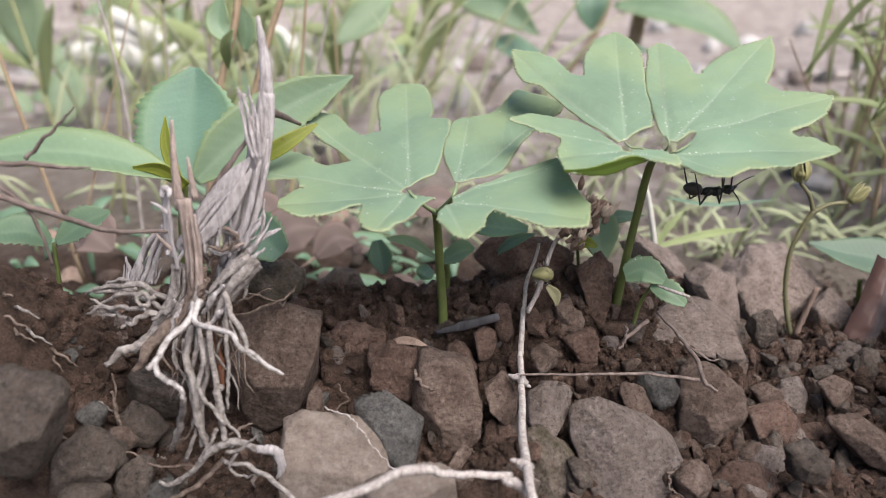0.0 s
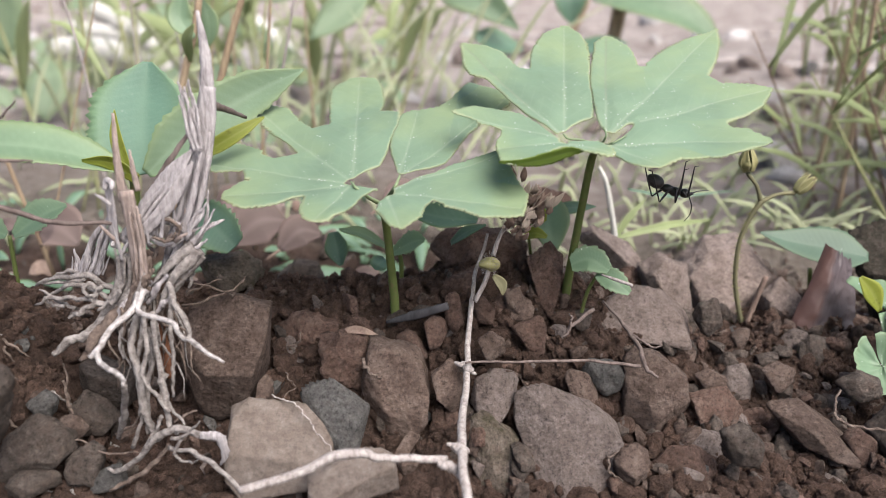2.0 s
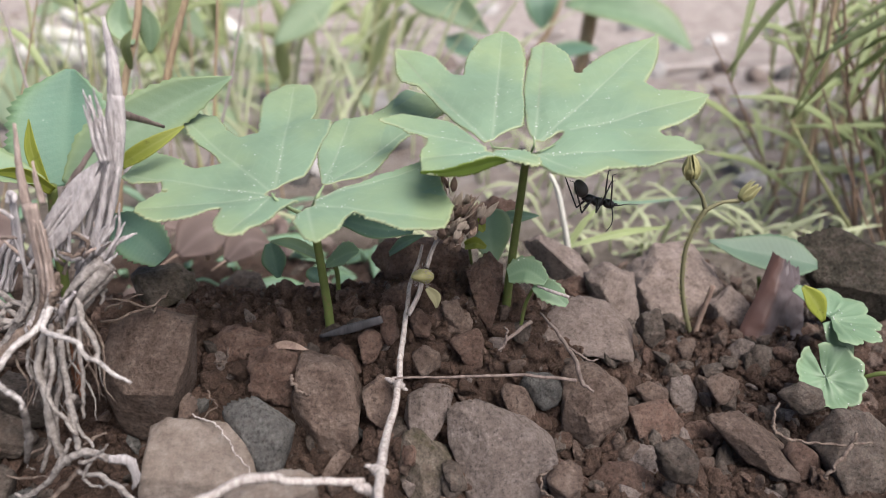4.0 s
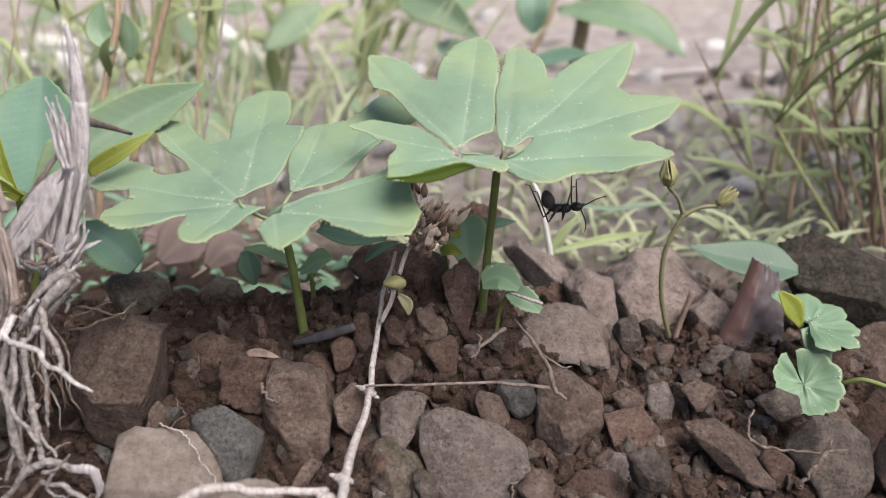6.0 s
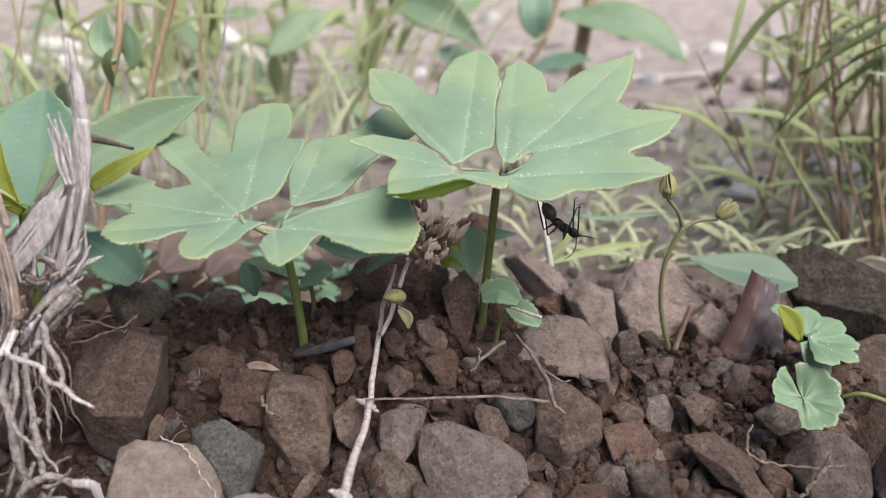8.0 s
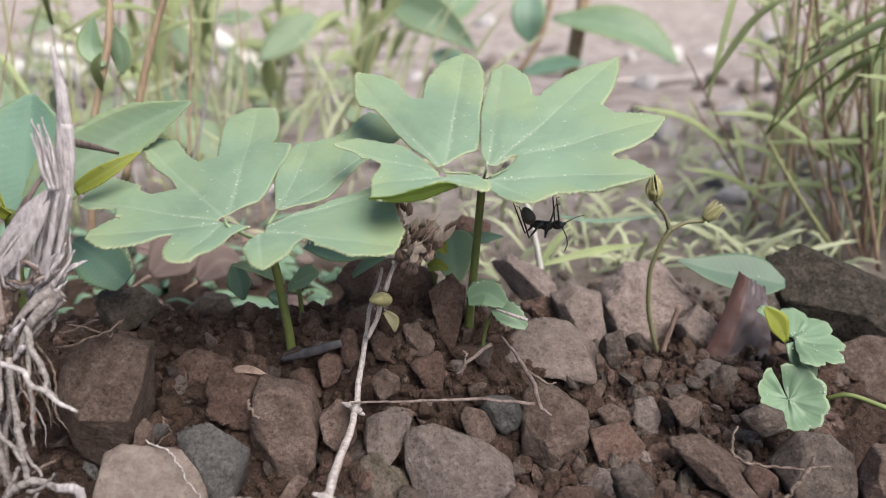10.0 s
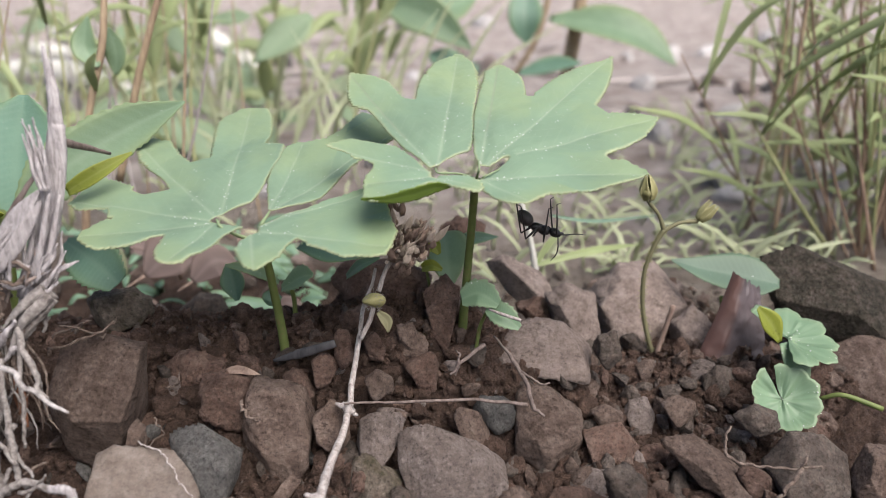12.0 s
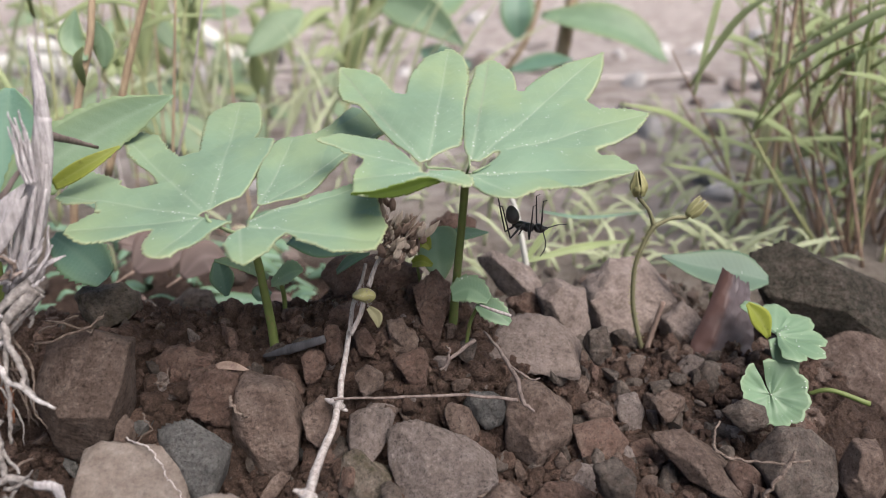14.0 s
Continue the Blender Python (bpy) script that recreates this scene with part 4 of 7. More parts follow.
lshort = thing("palmate_plant", (0.00, 12.66, 0.07), "pale green lobed plant with scorched leaf edge beside stones", "plant", "palmate plants")
LA = ((0.0, 11.7, 3.36), 13, 20, -1.0, 1.0)
short_left = []
short_left.append(((-0.6, -0.37), (-2.82, 2.28), (0.82, 1.88, 1.98, 0.26, 0.22, 0.12, 0.12, 0.2, 0.22, 0.12, 0.04), (0.16, 1.1, 1.44, 1.86, 2.0, 0.64, 0.52, 0.48, 0.5, 0.56, 0.32), 1))
short_left.append(((-0.59, -0.27), (-0.81, 3.73), (1.9, 2.0, 1.02, 1.2, 1.54, 0.52, 0.54, 0.58, 0.58, 0.48, 0.22), (0.06, 0.5, 0.6, 0.66, 0.72, 0.84, 0.46, 0.54, 0.54, 0.5, 0.36), 1))
short_left.append(((-0.57, -0.17), (0.12, 2.22), (2.0, 1.16, 1.4, 1.66, 2.0, 2.0, 1.1, 1.2, 1.3, 0.34, 0.28), (0.02, 0.14, 0.3, 0.3, 0.26, 0.22, 0.18, 0.14, 0.14, 0.12, 0.04), 0))
short_left.append(((-0.64, -0.42), (-3.37, 0.32), (1.34, 1.2, 0.5, 0.96, 1.14, 0, 0, 0.06, 0.1, 0.2, 0.1), (2.0, 2.0, 2.0, 2.0, 0.44, 0, 0, 0.68, 0.72, 0.76, 0.74), 1))
short_left.append(((-0.66, -0.5), (-2.79, -0.81), (0.86, 0.94, 1.12, 0.14, 0.22, 0.42, 0.48, 0.5, 0.5, 0.38, 0.1), (2.0, 1.94, 2.0, 2.0, 0.96, 1.12, 0.48, 0.48, 0.5, 0.4, 0.16), 1))
short_left.append(((-0.63, -0.54), (-1.09, -1.7), (0.42, 0.38, 0.36, 0.36, 0.36, 0.36, 0.32, 0.26, 0.2, 0.22, 0.06), (1.42, 1.38, 1.54, 1.78, 0.52, 0.5, 0.46, 0.44, 0.38, 0.3, 0.16), 1))
short_left.append(((-0.61, -0.52), (-0.06, -0.64), (0.2, 0.02, 0.02, 0.02, 0, 0, 0, 0, 0, 0, 0), (1.16, 0.94, 0.9, 0.86, 0.72, 0.38, 0.24, 0.12, 0.06, 0.04, 0), 0))
short_left.append(((-0.61, -0.5), (-0.49, -1.15), (0.08, 0.18, 0.32, 0.46, 0.32, 0.26, 0.2, 0.12, 0.08, 0.06, 0.02), (2.0, 2.0, 0.7, 0.74, 0.76, 0.78, 0.8, 0.84, 0.86, 0.86, 0.88), 0))
short_left.append(((-0.59, -0.23), (-0.44, 3.39), (1.38, 2.0, 1.14, 1.34, 1.78, 0.7, 0.76, 0.82, 0.88, 0.9, 0.8), (0.04, 0.44, 0.5, 0.52, 0.54, 0.6, 0.66, 0.24, 0.26, 0.22, 0.14), 0))
short_left.append(((-0.67, -0.42), (-1.29, -1.4), (0.5, 0.5, 0.48, 0.5, 0.54, 0.56, 0.56, 0.54, 0.48, 0.48, 0.5), (2.0, 2.0, 2.0, 1.34, 1.24, 1.3, 0.3, 0.26, 0.22, 0.16, 0.08), 0))
short_right = []
short_right.append(((0.21, -0.17), (0.52, 2.22), (0.02, 0.1, 0.18, 0.26, 0.32, 0.34, 0.36, 0.32, 0.32, 0.32, 0.14), (0.1, 0.54, 0.74, 0.84, 0.9, 0.96, 1.02, 1.12, 1.22, 1.34, 1.46), 1))
short_right.append(((0.22, -0.23), (2.49, 2.93), (0.12, 0.52, 0.86, 1.06, 1.24, 1.34, 0.96, 0.92, 0.96, 1.02, 1.06), (0.02, 0.24, 0.36, 0.3, 0.22, 0.16, 0.12, 0.12, 0.12, 0.2, 0.08), 1))
short_right.append(((0.2, -0.11), (0.1, 1.51), (0, 0.02, 0.04, 0.06, 0.1, 0.1, 0.12, 0.12, 0.1, 0.06, 0), (0.32, 0.72, 0.88, 0.96, 1.04, 1.12, 1.18, 1.26, 1.36, 1.48, 1.58), 0))
short_right.append(((0.15, -0.66), (2.25, 0.7), (0.02, 0.06, 0.08, 0.08, 0.12, 0.16, 0.18, 0.18, 0.16, 0.14, 0.08), (0.88, 0.52, 1.16, 1.58, 1.8, 1.92, 1.74, 1.5, 0.96, 0.38, 0.06), 1))
short_right.append(((0.11, -0.81), (2.38, -1.31), (0.26, 0.56, 0.8, 1.1, 1.38, 1.6, 1.78, 1.94, 1.38, 0.92, 0.5), (0.76, 1.0, 1.04, 0.04, 0.14, 0.26, 0.34, 0.44, 0.38, 0.36, 0.26), 1))
short_right.append(((0.07, -0.92), (0.33, -1.97), (2.0, 2.0, 0.56, 0.54, 0.52, 0.5, 0.46, 0.42, 0.32, 0.2, 0.06), (0.1, 0.18, 0.22, 0.26, 0.24, 0.22, 0.2, 0.18, 0.14, 0.08, 0), 1))
short_right.append(((0.15, -0.75), (1.57, -1.49), (0.34, 0.7, 1.0, 1.4, 0, 0, 0, 2.0, 2.0, 1.72, 1.52), (0.62, 0.74, 0.86, 0.96, 0, 0, 0, 0, 0, 0.04, 0.06), 0))
short_right.append(((0.22, -0.15), (1.23, 2.64), (0.06, 0.24, 0.42, 0.56, 0.64, 0.68, 0.72, 0.78, 0.46, 0.14, 0.1), (0.08, 0.44, 0.6, 0.64, 0.66, 0.66, 0.72, 0.78, 0.84, 0.92, 1.0), 0))
short_right.append(((0.11, -0.75), (2.11, -0.27), (0.08, 0.2, 0.3, 0.38, 0.44, 0.56, 0.68, 0.74, 0.82, 0.88, 0.92), (1.16, 1.0, 0.62, 0.44, 0.7, 0.9, 1.16, 1.18, 1.28, 1.3, 1.14), 0))
short_right.append(((0.08, -0.85), (0.58, -1.58), (2.0, 2.0, 2.0, 2.0, 2.0, 0.42, 0.36, 0.32, 0.26, 0.18, 0.1), (0.12, 0.28, 0.34, 0.42, 0.42, 0.44, 0.46, 0.48, 0.48, 0.5, 0.5), 0))
thicken(part("leaflet", palmate(*LA, short_left, 21), PALE_LEAF, lshort))
thicken(part("leaflet", palmate(*LA, short_right, 31), PALE_LEAF, lshort))
part("stem", Shape().add(*tube([(0.01, 12.76, -0.24), (-0.01, 12.7, 0.46), (-0.06, 12.55, 1.39), (-0.1, 12.35, 2.16), (-0.13, 11.84, 2.7)], [0.1, 0.092, 0.085, 0.08, 0.07], 12, 40, 0.02)), STEM, lshort, "smooth green stem")
part("petiole", Shape().add(*tube([(-0.13, 11.77, 2.71), (-0.31, 11.37, 2.95), (-0.47, 11.07, 3.19), (-0.6, 11.31, 3.25)], [0.046, 0.034, 0.028, 0.019], 8, 18)), PETIOLE, lshort)
part("petiole", Shape().add(*tube([(-0.13, 11.77, 2.71), (0.04, 11.44, 2.96), (0.18, 11.17, 3.21), (0.24, 11.54, 3.31)], [0.046, 0.034, 0.034, 0.019], 8, 18)), PETIOLE, lshort)
part("petiole", Shape().add(*tube([(-0.11, 11.77, 2.71), (0.15, 11.25, 3.08), (0.44, 11.25, 3.24)], [0.031, 0.025, 0.012], 8, 14)), PETIOLE, lshort)


# ---- the dead tuft with its roots ----
tuft = thing("dead_grass_tuft", (-4.25, 10.70, 1.17), "uprooted dead grass tuft, grey straw with pale roots", "dead plant")
rg = np.random.default_rng(5)


def stalk(name, pts, radii, mat=STRAW, label="", flat=0.6, rough=0.09, sides=12, kinks=0.0):
    return part(name, Shape().add(*tube(pts, radii, sides, None, rough, flat, rg, kinks)), mat, tuft, label)


def sheath(pts, width, strands, label="", fray=0.25, mat=STRAW):
    """A split stalk: many flat strands side by side, of uneven length, frayed at the end."""
    line = spline(pts, 24)
    tan, side, norm = frames_along(line)
    sh = Shape()
    for k in range(strands):
        a = 2 * math.pi * k / strands + rg.uniform(-0.2, 0.2)
        end = int(24 * (1 - fray * rg.uniform(0, 1) ** 1.5))
        w = np.interp(np.linspace(0, 1, 24), np.linspace(0, 1, len(width)), width)
        off = side * (w * math.cos(a))[:, None] + norm * (w * 0.75 * math.sin(a))[:, None]
        drift = np.cumsum(rg.normal(0, 0.006, (24, 3)), 0)
        q = (line + off + drift)[:end:3]
        if len(q) > 2:
            r = float(np.mean(width)) * rg.uniform(0.35, 0.6)
            sh.add(*tube(q, [r, r * 0.95, r * 0.8, r * 0.35], 7, 3 * len(q), 0.1, 0.55, rg))
    return part("stalk", sh, mat, tuft, label)


stalk("stalk", [(-3.76, 10.7, 1.85), (-3.36, 10.75, 2.75), (-3.07, 10.85, 3.63), (-2.89, 10.95, 4.35), (-2.79, 11.0, 4.93)], [0.13, 0.191, 0.208, 0.174, 0.13], STRAW, "thick broken grey stalk, split along its length", 0.5, 0.035, 22)
sheath([(-3.56, 10.55, 2.17), (-3.17, 10.6, 3.04), (-2.91, 10.75, 3.94), (-2.77, 10.9, 4.72)], [0.12, 0.171, 0.163, 0.111], 5, "", 0.3)
stalk("stalk", [(-2.94, 10.95, 4.17), (-2.81, 11.0, 4.88), (-2.81, 11.1, 5.48), (-2.88, 11.2, 6.08)], [0.115, 0.115, 0.088, 0.027])
sheath([(-2.93, 10.6, 3.97), (-3.02, 10.7, 4.57), (-3.12, 10.8, 5.08)], [0.068, 0.077, 0.077], 8, "frayed pale end of a stalk", 0.12)
stalk("stalk", [(-2.8, 11.0, 4.66), (-2.67, 11.4, 4.5), (-2.5, 12.0, 4.26)], [0.073, 0.055, 0.028], BARK)
part("sheath", Shape().add(*blade([(-4.3, 10.45, 2.43), (-3.8, 10.5, 3.07), (-3.38, 10.5, 3.59), (-3.04, 10.6, 3.97)], [0.157, 0.194, 0.185, 0.139, 0.028], (-0.3, -1, 0.2), 0.3, 40, 5, 13, 0.12, -0.35, 0.02)), STRAW, tuft, "flat split pale straw sheath")
part("sheath", Shape().add(*blade([(-3.91, 10.25, 2.67), (-3.48, 10.3, 3.09), (-3.18, 10.4, 3.52), (-3.01, 10.5, 3.81)], [0.083, 0.111, 0.092, 0.018], (0.5, -1, 0.1), 0.3, 40, 5, 13, 0.12, -0.35, 0.02)), STRAW, tuft, "flat split pale straw sheath")
part("sheath", Shape().add(*blade([(-4.46, 10.4, 2.38), (-4.42, 10.4, 2.91), (-4.43, 10.5, 3.44)], [0.083, 0.102, 0.092, 0.065], (-0.4, -1, 0.1), 0.3, 40, 5, 13, 0.12, -0.35, 0.02)), STRAW, tuft, "curled white straw sheath")
sheath([(-4.16, 10.4, 2.52), (-3.63, 10.4, 3.17), (-3.25, 10.5, 3.65)], [0.1, 0.109, 0.067], 4, "", 0.4)
stalk("stalk", [(-3.84, 10.7, 3.28), (-3.47, 10.7, 3.76), (-3.07, 10.8, 4.29)], [0.043, 0.052, 0.026], BARK, flat=0.4)
stalk("stalk", [(-4.08, 10.3, 1.77), (-4.04, 10.3, 2.66), (-4.06, 10.3, 3.39)], [0.107, 0.124, 0.115], DRY_STALK, "dull brown cut stalk", 0.6, 0.04, 16)
sheath([(-3.98, 10.2, 1.81), (-3.94, 10.2, 2.69), (-3.97, 10.2, 3.25)], [0.073, 0.082, 0.073], 4, "", 0.3, DRY_STALK)
stalk("stalk", [(-4.17, 10.4, 3.17), (-4.21, 10.5, 3.9), (-4.2, 10.6, 4.57)], [0.092, 0.059, 0.025], DRY_STALK)
stalk("stalk", [(-3.91, 10.4, 3.36), (-3.94, 10.4, 3.73), (-3.99, 10.5, 4.01)], [0.058, 0.042, 0.017], DRY_STALK)
stalk("stalk", [(-4.45, 10.4, 3.38), (-4.39, 10.4, 3.53), (-4.29, 10.35, 3.5), (-4.29, 10.3, 3.41)], [0.033, 0.05, 0.05, 0.025])
stalk("stalk", [(-4.35, 10.3, 3.15), (-4.46, 10.3, 3.26), (-4.57, 10.3, 3.33)], [0.033, 0.033, 0.016])
sheath([(-5.24, 10.9, 1.72), (-4.96, 10.9, 2.29), (-4.59, 10.8, 2.78)], [0.139, 0.13, 0.061], 10, "", 0.3)
sheath([(-5.51, 10.9, 1.67), (-5.44, 10.9, 1.93), (-5.44, 10.9, 2.22)], [0.052, 0.052, 0.035], 5, "", 0.3)
sheath([(-5.27, 10.8, 1.76), (-5.18, 10.8, 1.99), (-5.14, 10.8, 2.16)], [0.052, 0.052, 0.035], 5, "", 0.3)
sheath([(-4.95, 10.7, 1.8), (-4.83, 10.7, 2.11), (-4.74, 10.7, 2.29)], [0.051, 0.051, 0.034], 5, "", 0.3)
stalk("fibre", [(-3.38, 10.3, 2.7), (-3.47, 10.3, 2.57), (-3.64, 10.3, 2.54), (-3.76, 10.3, 2.62)], [0.025, 0.033, 0.033, 0.016], OLD_ROOT, flat=0.6, sides=7, kinks=0.012)
stalk("fibre", [(-3.41, 10.38, 2.51), (-3.61, 10.38, 2.43), (-3.79, 10.38, 2.52), (-3.82, 10.38, 2.67)], [0.025, 0.033, 0.033, 0.017], STRAW, flat=0.6, sides=7, kinks=0.012)
stalk("fibre", [(-3.56, 10.46, 2.41), (-3.78, 10.46, 2.47), (-3.85, 10.46, 2.66), (-3.74, 10.46, 2.82)], [0.025, 0.033, 0.033, 0.017], STRAW, flat=0.6, sides=7, kinks=0.012)
stalk("fibre", [(-3.76, 10.3, 2.44), (-3.89, 10.3, 2.63), (-3.79, 10.3, 2.85), (-3.55, 10.3, 2.92)], [0.025, 0.033, 0.033, 0.016], OLD_ROOT, flat=0.6, sides=7, kinks=0.012)
stalk("fibre", [(-3.78, 10.38, 2.62), (-3.74, 10.38, 2.76), (-3.58, 10.38, 2.84), (-3.44, 10.38, 2.81)], [0.025, 0.033, 0.033, 0.017], STRAW, flat=0.6, sides=7, kinks=0.012)
stalk("fibre", [(-3.8, 10.46, 2.68), (-3.63, 10.46, 2.8), (-3.44, 10.46, 2.77), (-3.34, 10.46, 2.65)], [0.025, 0.033, 0.033, 0.017], STRAW, flat=0.6, sides=7, kinks=0.012)
stalk("fibre", [(-3.69, 10.3, 2.9), (-3.46, 10.3, 2.91), (-3.31, 10.3, 2.77), (-3.36, 10.3, 2.59)], [0.025, 0.033, 0.033, 0.016], OLD_ROOT, flat=0.6, sides=7, kinks=0.012)
stalk("fibre", [(-3.5, 10.38, 2.9), (-3.3, 10.38, 2.76), (-3.31, 10.38, 2.53), (-3.5, 10.38, 2.39)], [0.025, 0.033, 0.033, 0.017], STRAW, flat=0.6, sides=7, kinks=0.012)
stalk("fibre", [(-3.41, 10.46, 2.76), (-3.39, 10.46, 2.61), (-3.5, 10.46, 2.49), (-3.66, 10.46, 2.48)], [0.025, 0.033, 0.033, 0.017], STRAW, flat=0.6, sides=7, kinks=0.012)
stalk("fibre", [(-3.56, 10.4, 2.18), (-3.13, 10.4, 2.52), (-2.64, 10.5, 2.85)], [0.05, 0.033, 0.013], flat=0.4, sides=7, kinks=0.012)
stalk("fibre", [(-3.37, 10.4, 2.23), (-3.01, 10.4, 2.62), (-2.75, 10.5, 3.02)], [0.05, 0.033, 0.013], flat=0.4, sides=7, kinks=0.012)
stalk("fibre", [(-3.29, 10.5, 2.34), (-2.88, 10.5, 2.73), (-2.63, 10.6, 2.8)], [0.051, 0.034, 0.013], flat=0.4, sides=7, kinks=0.012)
stalk("fibre", [(-3.29, 10.4, 2.52), (-3.01, 10.5, 2.88), (-2.87, 10.5, 3.14)], [0.05, 0.033, 0.013], flat=0.4, sides=7, kinks=0.012)
stalk("fibre", [(-3.38, 10.3, 2.27), (-3.05, 10.3, 2.42), (-2.87, 10.3, 2.56)], [0.049, 0.033, 0.012], flat=0.4, sides=7, kinks=0.012)
stalk("fibre", [(-3.22, 10.6, 2.35), (-2.97, 10.7, 2.81), (-2.91, 10.8, 3.27)], [0.051, 0.034, 0.013], flat=0.4, sides=7, kinks=0.012)
stalk("fibre", [(-3.21, 10.3, 2.56), (-3.09, 10.3, 2.85), (-2.87, 10.3, 3.08)], [0.049, 0.033, 0.012], flat=0.4, sides=7, kinks=0.012)
sheath([(-3.06, 10.35, 2.37), (-3.41, 10.25, 2.07), (-3.67, 10.2, 1.76), (-3.86, 10.1, 1.33)], [0.139, 0.18, 0.164, 0.098], 11, "knotted pale root crown", 0.45, ROOT)
sheath([(-3.96, 10.3, 2.27), (-4.06, 10.25, 1.79), (-4.21, 10.15, 1.43), (-4.53, 10.1, 1.04)], [0.098, 0.106, 0.082, 0.057], 10, "", 0.2, OLD_ROOT)
sheath([(-4.31, 10.4, 2.23), (-4.4, 10.4, 1.73), (-4.67, 10.3, 1.25), (-4.94, 10.2, 0.94)], [0.099, 0.107, 0.091, 0.066], 10, "", 0.2, ROOT)
stalk("root", [(-4.08, 10.3, 1.77), (-4.53, 10.2, 1.28), (-4.93, 10.1, 0.98), (-5.31, 10.0, 0.86), (-5.56, 9.9, 0.67)], [0.073, 0.097, 0.089, 0.073, 0.04], ROOT, flat=0.8, rough=0.14, kinks=0.02)
stalk("root", [(-4.2, 10.3, 1.57), (-4.6, 10.1, 1.15), (-4.93, 10.0, 0.83), (-5.09, 9.9, 0.57)], [0.073, 0.105, 0.089, 0.032], OLD_ROOT, flat=0.7, rough=0.14, kinks=0.02)
stalk("root", [(-4.02, 10.1, 1.71), (-4.0, 9.7, 1.57), (-4.19, 9.4, 1.44), (-4.27, 9.15, 1.29), (-4.34, 9.0, 1.19), (-4.4, 8.95, 1.12)], [0.045, 0.053, 0.053, 0.049, 0.045, 0.038], PALE_ROOT, flat=0.95, rough=0.07, sides=9, kinks=0.01, label="bleached white root")
stalk("root", [(-4.32, 9.0, 1.22), (-4.21, 8.9, 1.06), (-3.96, 8.75, 1.01), (-3.84, 8.7, 0.92), (-3.82, 8.68, 0.78)], [0.042, 0.042, 0.039, 0.035, 0.028], PALE_ROOT, flat=0.95, rough=0.07, sides=9, kinks=0.01)
stalk("root", [(-3.83, 8.7, 0.8), (-4.04, 9.0, 0.2), (-4.23, 9.2, -0.2), (-4.47, 9.4, -0.67)], [0.044, 0.051, 0.058, 0.036], ROOT, flat=0.95, rough=0.1, sides=9, kinks=0.014)
stalk("root", [(-3.89, 10.0, 1.8), (-3.94, 9.8, 1.64), (-3.81, 9.6, 1.54), (-3.45, 9.4, 1.58), (-3.21, 9.3, 1.53), (-3.08, 9.2, 1.36), (-2.85, 9.15, 1.27), (-2.62, 9.1, 1.08), (-2.41, 9.1, 0.96)], [0.053, 0.049, 0.045, 0.041, 0.041, 0.038, 0.034, 0.03, 0.019], PALE_ROOT, flat=0.95, rough=0.07, sides=9, kinks=0.01, label="bleached white root")
stalk("root", [(-3.51, 10.1, 1.91), (-3.4, 9.9, 1.59), (-3.18, 9.75, 1.34), (-3.09, 9.6, 1.1), (-2.93, 9.5, 0.94)], [0.055, 0.051, 0.047, 0.035, 0.02], ROOT, flat=0.95, rough=0.1, sides=9, kinks=0.014)
stalk("root", [(-3.92, 9.9, 1.45), (-3.76, 9.5, 0.96), (-3.85, 9.35, 0.54), (-3.67, 9.3, 0.24), (-3.45, 9.2, -0.01)], [0.038, 0.042, 0.034, 0.034, 0.026], ROOT, flat=0.95, rough=0.1, sides=9, kinks=0.014)
stalk("root", [(-4.08, 10.0, 1.35), (-4.11, 9.7, 0.84), (-3.98, 9.5, 0.34), (-3.93, 9.4, -0.13), (-3.76, 9.3, -0.65)], [0.061, 0.061, 0.069, 0.069, 0.038], ROOT, flat=0.95, rough=0.1, sides=9, kinks=0.014)
stalk("root", [(-3.76, 9.9, 1.45), (-3.68, 9.6, 0.8), (-3.56, 9.4, 0.28), (-3.53, 9.3, -0.27), (-3.37, 9.2, -0.44)], [0.049, 0.046, 0.046, 0.049, 0.038], ROOT, flat=0.95, rough=0.1, sides=9, kinks=0.014)
stalk("root", [(-3.48, 10.0, 1.65), (-3.49, 9.8, 0.99), (-3.5, 9.7, 0.43), (-3.53, 9.6, 0.02)], [0.039, 0.035, 0.035, 0.023], ROOT, flat=0.95, rough=0.1, sides=9, kinks=0.014)
stalk("root", [(-3.97, 10.0, 1.5), (-3.98, 9.8, 0.99), (-4.09, 9.7, 0.62), (-4.0, 9.6, 0.33)], [0.047, 0.039, 0.035, 0.023], ROOT, flat=0.95, rough=0.1, sides=9, kinks=0.014)
stalk("root", [(-4.29, 10.1, 1.04), (-4.23, 9.9, 0.63), (-4.11, 9.7, -0.02), (-4.14, 9.6, -0.37)], [0.047, 0.039, 0.039, 0.024], ROOT, flat=0.95, rough=0.1, sides=9, kinks=0.014)
stalk("root", [(-3.54, 9.5, 0.51), (-3.62, 9.4, 0.17), (-3.51, 9.3, -0.11)], [0.045, 0.034, 0.023], ROOT, flat=0.95, rough=0.1, sides=9, kinks=0.014)
stalk("root", [(-3.89, 9.95, 1.12), (-3.83, 9.7, 0.64), (-3.92, 9.55, 0.1), (-3.93, 9.4, -0.56)], [0.039, 0.039, 0.046, 0.039], ROOT, flat=0.95, rough=0.1, sides=9, kinks=0.014)
stalk("root", [(-3.66, 9.5, 0.44), (-3.48, 9.35, -0.04), (-3.24, 9.2, -0.25)], [0.03, 0.03, 0.019], ROOT, flat=0.95, rough=0.1, sides=9, kinks=0.014)
stalk("root", [(-4.36, 10.2, 1.3), (-4.45, 10.0, 0.89), (-4.4, 9.9, 0.57)], [0.04, 0.032, 0.02], ROOT, flat=0.95, rough=0.1, sides=9, kinks=0.014)
